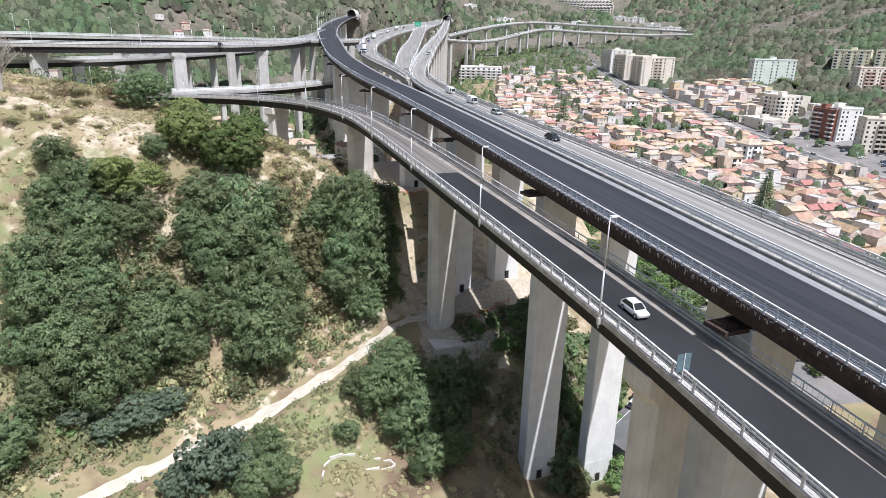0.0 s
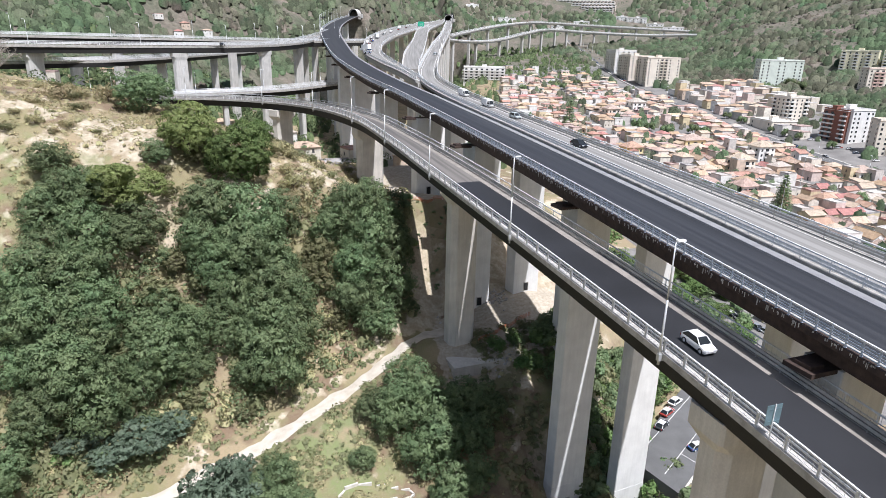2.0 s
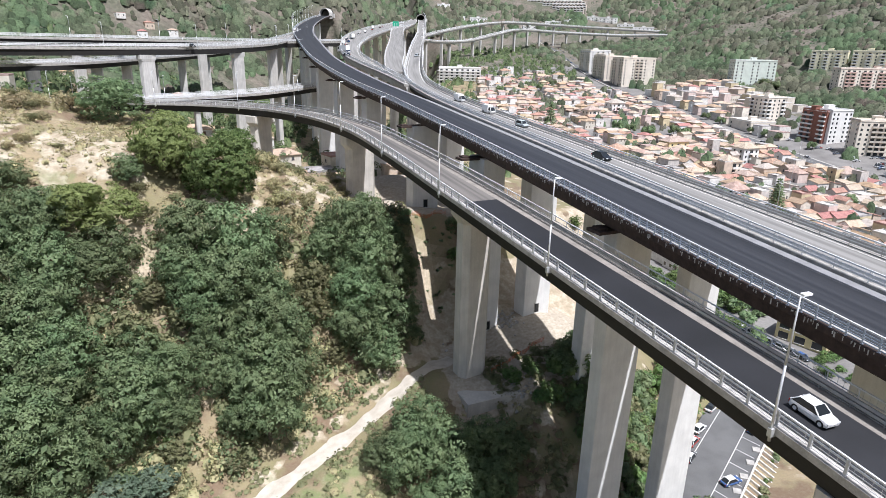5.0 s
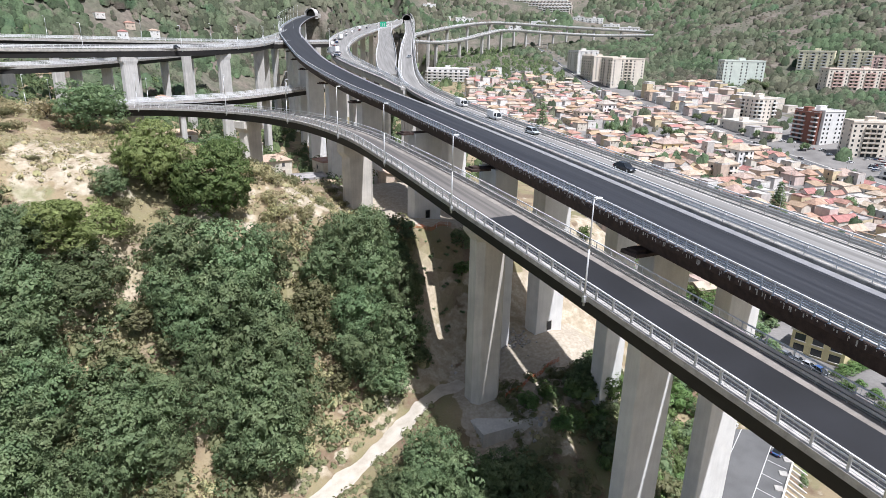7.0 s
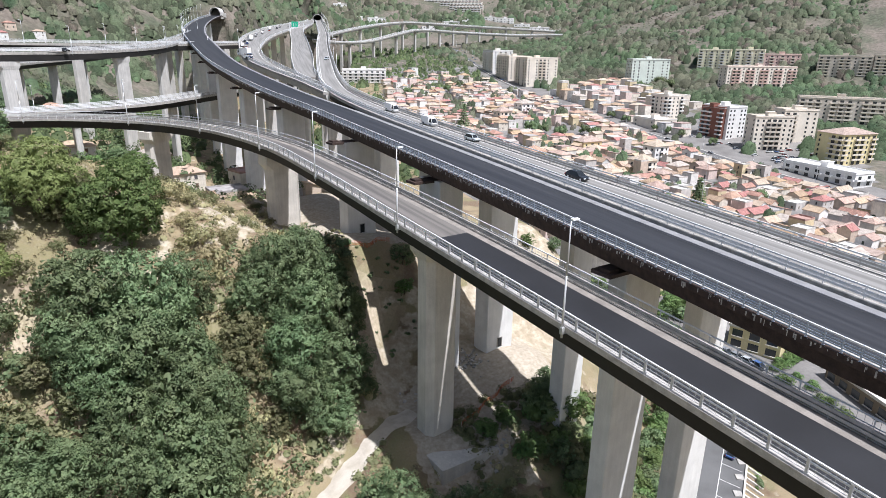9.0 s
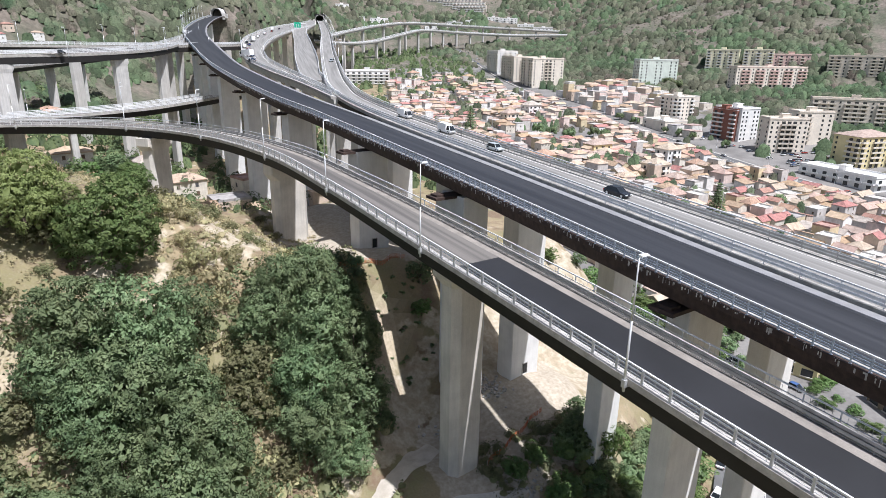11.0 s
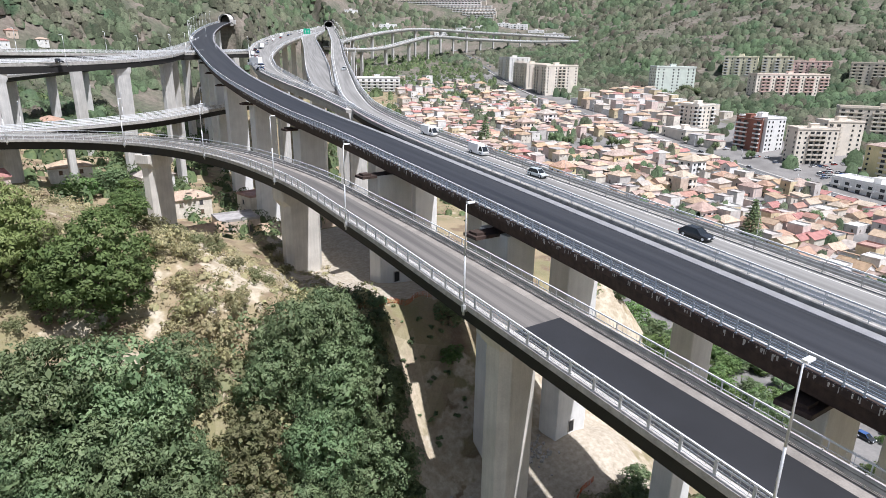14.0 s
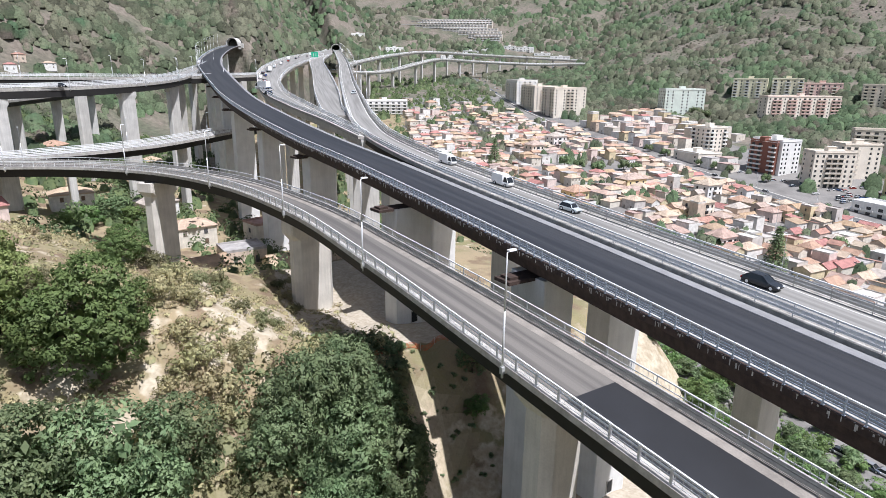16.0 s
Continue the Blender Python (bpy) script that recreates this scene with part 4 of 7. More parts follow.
def make_leafy(seed, label, material, lobes=18, clumps=215, per=28, leaf=0.225, rc=(0.6, 1.15), flat=0.8, low=0.03, wide=0.62, category="tree", r=5.0, h=12.0, limbs_n=7):
    """A crown of many leaf clumps set about a few boughs, r wide and h tall, with a dark inner mass and a trunk."""
    g = np.random.default_rng(seed)
    d = unit(g.normal(0, 1, (lobes, 3)))
    q = g.uniform(0.35, 1.0, (lobes, 1)) ** 0.5 * wide
    half = h * (1 - low) / 2
    c = np.array([0, 0, h * low + half]) + d * q * np.array([r, r, half])
    k = g.uniform(0.34, 0.52, lobes)
    rad = np.stack([k * r, k * r, k * half * flat + 0.3], 1)
    # places on the outside of the boughs, none inside another bough
    P, W = [], []
    while len(P) < clumps:
        i = g.integers(lobes)
        n = g.normal(0, 1, 3)
        n /= np.linalg.norm(n)
        if n[2] < -0.55:
            continue
        p = c[i] + n * rad[i] * g.uniform(0.86, 1.1)
        if (np.sum(((p - c) / rad) ** 2, axis=1) < 0.55).any() or p[2] < 0.25:
            continue
        P.append(p)
        W.append(n + np.array([0, 0, 0.45]))
    P, W = np.array(P), unit(np.array(W))
    size = g.uniform(rc[0], rc[1], (clumps, 1, 1))
    e = g.normal(0, 1, (clumps, per, 3)) + W[:, None, :] * 0.9
    e /= np.linalg.norm(e, axis=2)[..., None]
    pts = P[:, None, :] + e * size * np.array([1, 1, 0.72]) * g.uniform(0.55, 1.05, (clumps, per, 1))
    pts, e = pts.reshape(-1, 3), e.reshape(-1, 3)
    v, f = sprays(pts, e + np.array([0, 0, 0.3]), leaf, g, 0.55, 1.15)
    shade = unit(e * 0.6 + np.repeat(W, per, axis=0) * 0.75 + g.normal(0, 0.14, e.shape))
    # larger leaves deep inside, which close the crown behind the outer clumps
    m = 30
    ii = np.repeat(np.arange(lobes), m)
    e2 = unit(g.normal(0, 1, (lobes * m, 3)))
    inner, _ = sprays(c[ii] + e2 * rad[ii] * g.uniform(0.3, 0.86, (lobes * m, 1)), e2 + np.array([0, 0, 0.3]), 0.5, g, 0.5)
    vv = np.concatenate([v, inner])
    nn = np.repeat(np.concatenate([shade, e2]), 4, axis=0)
    ob = thing("tree" if category == "tree" else "shrub", label, category, pose(0, 0, -500))
    s = Soup()
    s.tube((0, 0, -1.2), (0.12, 0.06, h * 0.4), r * 0.05 + 0.06, r * 0.035 + 0.04, 8)
    for i in range(min(limbs_n, lobes)):
        mid = (c[i] * np.array([0.5, 0.5, 0]) + np.array([0, 0, h * 0.3 + c[i][2] * 0.3]))
        s.tube((0.1, 0.05, h * 0.3), mid, r * 0.028 + 0.03, r * 0.018 + 0.02, 6)
        s.tube(mid, c[i], r * 0.018 + 0.02, 0.03, 5)
    part("trunk", s.mesh("trunk", BARK, True), ob)
    part("crown", np_mesh("crown", vv, np.arange(len(vv)).reshape(-1, 4), material, nn), ob)
    return ob


OAKS = [make_leafy(s_, "dense dark green broad-leaved tree on the dry slope", LEAF, per=40, leaf=0.175) for s_ in (1, 2, 3, 4)]
OLIVES = [make_leafy(s_, "loose olive green tree with brown gaps in its crown", LEAF_OLIVE, lobes=12, clumps=120, per=26, leaf=0.26, rc=(0.45, 0.9)) for s_ in (7, 8)]
LUSH = [make_leafy(5, "rounded bright green tree on the brow of the hill", LEAF_FRESH, lobes=22, clumps=340, per=40, leaf=0.155, rc=(0.45, 0.85), wide=0.58)]
PINES = [make_leafy(s_, lb, LEAF_PINE, lobes=lo, clumps=320, per=56, leaf=0.13, rc=(0.4, 0.85), flat=0.55, low=0.15) for s_, lb, lo in ((11, "light green umbrella pine with a rounded crown", 20), (12, "broad light green pine with its needles in tiers", 15))]
BLUES = [make_leafy(21, "grey-green feathery shrub beside the track", LEAF_BLUE, lobes=14, clumps=130, per=34, leaf=0.24, rc=(0.5, 0.95), low=0.05, category="shrub", h=8.0)]
SMALL = [make_tree(s, "low rounded green shrub on the slope", mt, lobes=9, per=46, size=0.9, flat=0.85, low=-0.5, base=0.1, jitter=0.5, category="shrub") for s, mt in ((41, LEAF), (42, LEAF), (43, LEAF_OLIVE), (44, LEAF_FRESH), (45, LEAF))]
BUSHES = [make_leafy(s_, "leafy green bush", mt, lobes=10, clumps=84, per=26, leaf=0.32, rc=(0.8, 1.4), low=0.0, category="shrub") for s_, mt in ((71, LEAF), (72, LEAF_FRESH))]
GROVE = [make_leafy(s_, "bushy green tree below the motorway", mt, lobes=11, clumps=88, per=26, leaf=0.33, rc=(0.8, 1.4), low=0.0) for s_, mt in ((73, LEAF_FRESH), (74, LEAF), (75, LEAF_FRESH))]
DRY = [make_leafy(61, "low dry brown bush", mt, lobes=9, clumps=64, per=30, leaf=0.2, rc=(0.5, 1.1), low=0.0, category="shrub", h=5.0) for mt in (SCRUB, LEAF_OLIVE)]

G = "trees on the hillside"


def plant(protos, rows, base_h=12.0, label="", group=G, deep=0.1):
    """Trees by place, breadth and height; deep: the share of the crown that reaches below the trunk's foot on the falling slope."""
    for i, (x, y, r, h) in enumerate(rows):
        put_tree(protos[i % len(protos)], x, y, r, h * (1 + deep), 5.0, base_h, turn=x * 37 + i * 71, sink=h * deep, label=label, group=group)


plant(PINES, ((-26.2, 139.4, 6.6, 14.6), (-36.6, 127.1, 7.7, 11.5)), deep=0.22)
plant(LUSH, ((-15.7, 138.9, 7.6, 14.0),), deep=0.28)
plant(LUSH, ((-14.6, 166.7, 4.2, 6.8),), label="rounded green tree behind the brow")
plant(GROVE, ((-38.3, 276.1, 5.5, 8.2), (-32.5, 282.2, 6.4, 9.0), (-41.5, 266.7, 5.3, 6.8), (-25.8, 279.7, 5.5, 7.7)), label="green tree in the hollow beneath the junction")
plant(OAKS, ((-42.6, 165.4, 7.2, 11.0), (-45.1, 179.2, 5.5, 8.8), (-51.5, 129.3, 4.0, 7.2), (-32.3, 134.7, 3.1, 5.6), (-47.5, 122.2, 5.7, 12.6), (-44.0, 124.4, 4.9, 10.9), (-49.6, 119.4, 4.9, 10.7),
             (-42.8, 117.0, 6.3, 13.9), (-34.4, 121.7, 6.0, 12.0), (-38.9, 121.5, 4.0, 8.1)), label="dark green oak below the bare brow")
plant(OAKS, ((-46.0, 111.7, 6.7, 14.8), (-41.0, 113.8, 5.7, 12.6), (-49.5, 109.4, 5.7, 12.5), (-42.3, 108.2, 6.8, 15.0), (-51.6, 107.8, 4.5, 10.0), (-45.9, 103.1, 6.5, 14.3), (-38.6, 107.7, 5.8, 12.8), (-40.5, 103.2, 6.2, 13.7), (-49.9, 102.5, 4.6, 10.0),
             (-41.8, 97.3, 6.8, 15.0), (-48.8, 97.9, 4.4, 9.6), (-36.8, 94.8, 6.5, 13.6), (-43.2, 93.2, 5.6, 11.7), (-45.2, 90.8, 4.1, 7.4), (-35.1, 100.3, 4.2, 8.4), (-48.4, 86.8, 4.8, 8.7), (-49.4, 84.4, 4.1, 7.4)), label="dark green oak in the thick wood beside the grass")
plant(OAKS, ((-28.9, 109.2, 5.8, 11.6), (-23.1, 108.9, 5.3, 10.5), (-27.1, 103.9, 6.1, 13.5), (-22.3, 105.5, 4.5, 8.9), (-29.9, 100.9, 4.4, 8.9), (-19.2, 124.5, 6.9, 15.8), (-12.2, 124.7, 7.1, 16.3), (-6.5, 128.9, 5.4, 12.4), (-21.4, 121.1, 5.5, 12.6), (-13.2, 119.9, 6.7, 15.4),
             (-17.7, 117.3, 5.6, 13.0), (-7.4, 121.0, 6.0, 13.7), (-15.2, 113.6, 5.3, 11.7), (-8.5, 116.5, 6.1, 14.0), (-3.8, 116.3, 5.4, 12.3), (-9.3, 110.4, 6.7, 15.4), (-15.1, 109.8, 4.5, 9.9), (-3.1, 110.3, 6.0, 13.7), (-6.8, 104.8, 6.6, 14.4), (-11.0, 105.3, 4.2, 8.4)))
plant(OAKS, ((7.6, 134.7, 5.3, 12.7), (13.1, 135.8, 5.3, 13.8), (17.6, 134.3, 4.5, 10.7), (12.7, 129.5, 6.3, 15.0), (18.9, 128.9, 5.5, 13.1), (10.5, 124.0, 5.6, 13.4), (17.6, 123.1, 5.3, 11.7), (10.9, 118.1, 5.4, 12.0), (14.9, 117.0, 4.4, 8.8), (7.8, 121.5, 4.0, 7.9),
             (19.5, 121.8, 3.5, 6.3), (4.8, 131.2, 4.7, 10.2)), label="tall dark green tree at the wood's edge beside the viaduct")
plant(OLIVES, ((-28.7, 114.5, 4.9, 8.8), (-35.3, 105.0, 3.8, 6.1), (0.9, 126.5, 4.6, 9.1), (1.5, 121.8, 4.5, 8.9), (-26.2, 120.0, 3.7, 5.9), (-22.1, 101.5, 3.0, 3.6), (4.5, 117.2, 3.6, 5.8), (-21.4, 117.1, 3.9, 6.2), (-12.5, 100.6, 2.5, 2.9)))
plant(OAKS, ((19.2, 97.7, 4.9, 9.8), (16.5, 92.1, 5.2, 11.5), (23.4, 94.3, 5.3, 11.7), (29.5, 95.1, 4.9, 10.8), (33.7, 93.8, 4.2, 9.3), (25.1, 89.3, 5.7, 12.5), (30.7, 89.5, 4.1, 9.9), (20.5, 88.1, 4.8, 9.5), (12.3, 95.3, 3.5, 6.2), (9.7, 86.5, 2.7, 4.3), (30.0, 81.1, 3.3, 8.6),
             (25.2, 79.6, 4.6, 9.1), (-5.0, 81.0, 4.7, 9.0), (-2.8, 76.5, 4.6, 8.8), (-6.1, 76.2, 4.2, 7.6)), label="dark green tree in the hollow below the track")
plant(BLUES, ((-14.2, 79.5, 5.6, 9.5), (-9.6, 78.8, 4.7, 8.0), (-12.1, 86.5, 3.2, 4.7), (-18.5, 77.5, 3.9, 5.9), (-28.7, 93.6, 5.5, 5.5), (-33.6, 91.4, 4.6, 4.1), (-24.5, 97.0, 3.7, 3.7), (-38.9, 92.3, 4.4, 3.9)), 8.0)
plant(BUSHES, ((51.6, 110.6, 3.2, 5.7), (39.2, 107.5, 2.3, 3.7), (49.8, 108.5, 3.3, 5.7), (56.0, 106.9, 3.7, 6.6), (36.6, 145.4, 2.8, 5.1), (35.3, 140.4, 2.4, 3.4), (54.9, 114.5, 2.9, 4.7), (45.7, 103.0, 2.8, 3.9), (51.0, 101.7, 2.9, 4.6)), label="leafy green bush on the bank between the piers", group="bushes on the bank")
plant(DRY[1:], ((-0.5, 172, 2.0, 3.0), (11.5, 168.5, 1.8, 2.2), (-22.9, 142.5, 3.6, 4.3), (-24.6, 139.4, 3.2, 3.2), (5.1, 151.4, 1.4, 1.7), (-21.1, 146.0, 2.4, 2.9), (-10.6, 169.9, 2.8, 2.8), (-7.4, 166.1, 2.5, 2.5), (-3.9, 163.9, 2.3, 2.3),
                (-0.4, 159.8, 2.2, 2.2), (2.1, 154.4, 1.9, 1.9), (5.3, 155.1, 1.8, 1.8), (-11.1, 145.2, 1.7, 2.1), (-10.2, 149.2, 2.0, 2.6), (-22.1, 140.5, 2.2, 2.6), (-20.1, 142.5, 2.1, 2.5), (7.4, 154.7, 1.6, 1.6), (-23.9, 135.2, 1.8, 1.4)), 5.0, label="low olive green bush on the brow", group="bushes on the brow")
plant(DRY[:1], ((-3.6, 139.4, 3.5, 3.5), (-2.0, 137.3, 3.3, 3.3), (-4.9, 143.2, 2.7, 2.7), (1.9, 142.1, 2.7, 2.7), (-7.3, 158.2, 3.1, 3.1), (-4.7, 148.5, 2.4, 2.4), (-1.9, 135.2, 2.2, 2.0), (-6.7, 137.2, 2.2, 2.0), (-51.5, 168.4, 3.9, 4.6), (-45.8, 164.7, 3.4, 3.4),
            (-59.9, 161.1, 3.4, 3.4), (-9.0, 148.4, 3.3, 3.6)), 5.0, group="dry bushes on the brow")

plant(GROVE, ((84, 147, 3.6, 6.0), (90, 140, 4.2, 7.0), (96, 147, 4.4, 7.5), (92, 131, 4.0, 6.5), (98, 137, 4.2, 7.0), (86, 157, 3.8, 6.0), (103, 143, 4.6, 7.5), (87, 126, 3.6, 6.0), (94, 124, 3.8, 6.0), (101, 152, 4.4, 7.0), (92, 154, 4.0, 6.5), (108, 150, 4.4, 7.5), (106, 136, 4.0, 6.5),
                 (79, 153, 2.2, 3.2), (71, 152, 2.0, 3.0), (98, 130, 3.6, 6.0), (110, 141, 4.0, 6.5), (82, 120, 3.0, 5.0)), label="bushy green tree on the spur below the motorway", group="trees on the spur")
rng = np.random.default_rng(64)
for i in range(16):
    x, y, r = rng.uniform(43, 59), rng.uniform(96, 111), rng.uniform(1.4, 2.6)
    put_tree(BUSHES[i % 2], x, y, r, r * 1.6, 5.0, 12.0, turn=i * 67, label="leafy green bush on the bank between the piers", group="bushes on the bank")
# small dark tufts on the bare slope below the yard
rng = np.random.default_rng(62)
for i in range(26):
    x, y = rng.uniform(25, 37), rng.uniform(129, 148)
    r = rng.uniform(0.35, 0.8)
    put_tree(SMALL[i % 2], x, y, r, r * 1.1, turn=i * 53, sink=0.05, label="small dark tuft on the bare slope", group="tufts on the bare slope")
# scattered bushes on the open brow
rng = np.random.default_rng(51)
near = []
while len(near) < 75:
    x, y = rng.uniform(-100, 12), rng.uniform(118, 182)
    s = y - np.interp(x, HX, FOOT_Y)
    if s < np.interp(x, [-100, -62, -50, -30, -8, 6, 24], [34, 34, 46, 40, 36, 30, 30]) or fbm(x, y, 18.0) < -0.08 or any((x - a) ** 2 + (y - b) ** 2 < 9 for a, b in near):
        continue
    near.append((x, y))
for i, (x, y) in enumerate(near):
    r = rng.uniform(0.8, 2.3)
    put_tree(DRY[i % 3 == 1], x, y, r, r * rng.uniform(0.8, 1.2), 5.0, 5.0, turn=i * 47, label="low bush of dry brown and olive twigs on the open brow", group="bushes on the brow")

# low growth between the big trees
rng = np.random.default_rng(5)
cand = rng.uniform((-110, 60), (24, 175), (2600, 2))
kept = []
for x, y in cand:
    fy = np.interp(x, HX, FOOT_Y)
    s = y - fy
    if s < 9 or (-24 < x < 14 and s < 15) or s > np.interp(x, [-110, -58, -50, -30, -8, 6, 24], [14, 18, 36, 38, 36, 34, 40]) or -76 < x < -50:
        continue
    if fbm(x, y, 16.0) < -0.1 or any((x - a) ** 2 + (y - b) ** 2 < 12 for a, b in kept):
        continue
    kept.append((x, y))
for i, (x, y) in enumerate(kept[:80]):
    r = rng.uniform(1.6, 3.0)
    put_tree(SMALL[i % 5], x, y, r, r * rng.uniform(1.1, 1.5), turn=i * 39, label="low rounded green shrub among taller trees", group="shrubs on the hillside")

rng = np.random.default_rng(18)
for i in range(100):
    x, y = (rng.uniform(50, 66), rng.uniform(80, 104)) if i < 50 else (rng.uniform(58, 77), rng.uniform(88, 136))
    if x - 72 > 0.95 * (y - 98):
        x -= 9
    if y > 120:
        x, y = x - 9, y - 24
    r = rng.uniform(2.0, 3.8)
    put_tree(SMALL[(0, 3, 1, 2)[i % 4]], x, y, r, r * 1.4, turn=i * 71, label="bushy green shrub on the bank below the viaducts", group="shrubs on the bank")

# bank of green between the piers and down to the car park
rng = np.random.default_rng(8)
for i in range(110):
    x, y = rng.uniform(57, 66), rng.uniform(70, 150)
    x += max(0, 0.37 * (y - 66)) * 0.85
    if i > 36:
        x, y = rng.uniform(54, 112), rng.uniform(126, 190)
    if i > 76:
        x, y = rng.uniform(104, 160), rng.uniform(134, 172)
    if x < 82 and y > 122:
        continue
    r = rng.uniform(2.2, 4.2)
    put_tree(SMALL[(3, 0, 3, 1)[i % 4]], x, y, r, r * 1.3, turn=i * 51, label="bushy green shrub on the bank beside the piers", group="shrubs on the bank")


def scatter(name, label, n, box, rule, material, r, per, size, seed, flat=0.7, low=-0.2):
    """Many small plants in one mesh."""
    g = np.random.default_rng(seed)
    xy = g.uniform((box[0], box[1]), (box[2], box[3]), (n, 2))
    zz = ground_z(xy[:, 0], xy[:, 1])
    ok = rule(xy[:, 0], xy[:, 1], zz)
    xy, zz = xy[ok], zz[ok]
    k = len(xy)
    d = g.normal(0, 1, (k, per, 3))
    d /= np.linalg.norm(d, axis=2)[..., None]
    d[..., 2] = np.abs(d[..., 2]) * (1 - low) + low
    rad = g.uniform(r[0], r[1], (k, 1, 1))
    P = np.stack([xy[:, 0], xy[:, 1], zz], 1)[:, None, :] + d * rad * np.array([1, 1, flat]) * g.uniform(0.7, 1.08, (k, per, 1)) + np.array([0, 0, 1.0]) * rad * flat * 0.45
    nn = (d + np.array([0, 0, 0.5])).reshape(-1, 3)
    v, f = sprays(P.reshape(-1, 3), nn, size, g)
    return thing(name, label, "plants", kind="stuff", data=np_mesh(name, v, f, material, nn + g.normal(0, 0.25, nn.shape)))


def slope_rule(x, y, z):
    fy = np.interp(x, HX, FOOT_Y)
    return (np.abs(y - fy + 1.5) > 5) & ((x < 20) | (y < 105)) & (fbm(x, y, 9.0) > -0.16)


def green_rule(x, y, z):
    fy = np.interp(x, HX, FOOT_Y)
    return slope_rule(x, y, z) & (y - fy < 44) & (y - fy > 6)


scatter("green_scrub", "low green scrub on the slope", 2600, (-110, 45, 45, 190), green_rule, LEAF_OLIVE, (0.7, 2.0), 26, 0.34, 4)


def brush_rule(x, y, z):
    fy = np.interp(x, HX, FOOT_Y)
    s = y - fy
    far = s < np.interp(x, [-110, -58, -50, -30, -8, 6, 24], [22, 26, 42, 42, 40, 36, 42])
    return (s > 5) & far & (x < 24) & (fbm(x + 31, y, 11.0) > -0.2)


scatter("brush", "green leafy brush filling the slope between the trees", 1700, (-110, 60, 24, 178), brush_rule, LEAF, (1.2, 2.8), 46, 0.4, 15, 0.85)


HILL_HOMES = ((-129, 597), (-109, 618), (-126, 609), (-146, 600))


def hill_rule(x, y, z):
    up = z - town_z(x, y)
    along, perp = (x - 475) * 0.84 - (y - 1265) * 0.545, (x - 475) * 0.545 + (y - 1265) * 0.84
    clear = (np.abs(along) < 118) & (perp > -42) & (perp < 60) & (along > -118 + np.clip(-perp, 0, 60) * 2.6)
    villa = (np.abs((x - 580) * 0.84 - (y - 1120) * 0.545) < 62) & (np.abs((x - 580) * 0.545 + (y - 1120) * 0.84 + 6) < 26)
    for hx, hy in HILL_HOMES:
        clear = clear | ((x - hx) ** 2 + (y - hy) ** 2 < 110)
    return ~clear & ~villa & (y > 330) & (up > 9) & (fbm(x, y, 60.0) > -0.2) & ((x < 380) | (fbm(x - 40, y + 9, 26.0) > -0.1)) & ((x > 120) | (y > 480) | (x < -60))


# the closed canopy of the far hillsides: crowns standing side by side over a fan of ground
def canopy_mat():
    m = bpy.data.materials.new("hill_canopy")
    m.use_nodes = True
    nt = m.node_tree
    N, K = nt.nodes.new, nt.links.new
    p = nt.nodes["Principled BSDF"]
    geo = N("ShaderNodeNewGeometry")

    def nz(scale, lo, hi, loc):
        mp, n, r = N("ShaderNodeMapping"), N("ShaderNodeTexNoise"), N("ShaderNodeMapRange")
        mp.inputs["Location"].default_value = loc
        K(geo.outputs["Position"], mp.inputs["Vector"])
        K(mp.outputs[0], n.inputs["Vector"])
        n.inputs["Scale"].default_value, n.inputs["Detail"].default_value = scale, 6
        r.inputs["From Min"].default_value, r.inputs["From Max"].default_value = lo, hi
        K(n.outputs["Fac"], r.inputs["Value"])
        return r.outputs["Result"], n.outputs["Fac"]

    col = None
    for f, b_ in ((nz(0.012, 0.42, 0.6, (0, 0, 0))[0], (0.088, 0.090, 0.062)), (nz(0.03, 0.56, 0.66, (90, 4, 8))[0], (0.108, 0.092, 0.074)), (nz(0.05, 0.55, 0.68, (3, 70, 5))[0], (0.046, 0.076, 0.042))):
        mx = N("ShaderNodeMix")
        mx.data_type = "RGBA"
        if col is None:
            mx.inputs["A"].default_value = (0.064, 0.094, 0.050, 1)
        else:
            K(col, mx.inputs["A"])
        mx.inputs["B"].default_value = (*b_, 1)
        K(f, mx.inputs["Factor"])
        col = mx.outputs["Result"]
    ma, mb, mu = N("ShaderNodeMath"), N("ShaderNodeMath"), N("ShaderNodeMath")
    ma.operation = mb.operation = "MULTIPLY_ADD"
    mu.operation = "MULTIPLY"
    ma.inputs[1].default_value, ma.inputs[2].default_value = 0.9, 0.55
    K(geo.outputs["Random Per Island"], ma.inputs[0])
    leaf = nz(0.8, 0, 1, (1, 2, 3))[1]
    mb.inputs[1].default_value, mb.inputs[2].default_value = 1.5, 0.27
    K(leaf, mb.inputs[0])
    K(ma.outputs[0], mu.inputs[0])
    K(mb.outputs[0], mu.inputs[1])
    h = N("ShaderNodeHueSaturation")
    K(col, h.inputs["Color"])
    K(mu.outputs[0], h.inputs["Value"])
    K(h.outputs[0], p.inputs["Base Color"])
    p.inputs["Roughness"].default_value = 0.8
    p.inputs["Specular IOR Level"].default_value = 0.15
    bp = N("ShaderNodeBump")
    bp.inputs["Strength"].default_value, bp.inputs["Distance"].default_value = 0.55, 1.0
    K(leaf, bp.inputs["Height"])
    K(bp.outputs[0], p.inputs["Normal"])
    return m


CANOPY = canopy_mat()


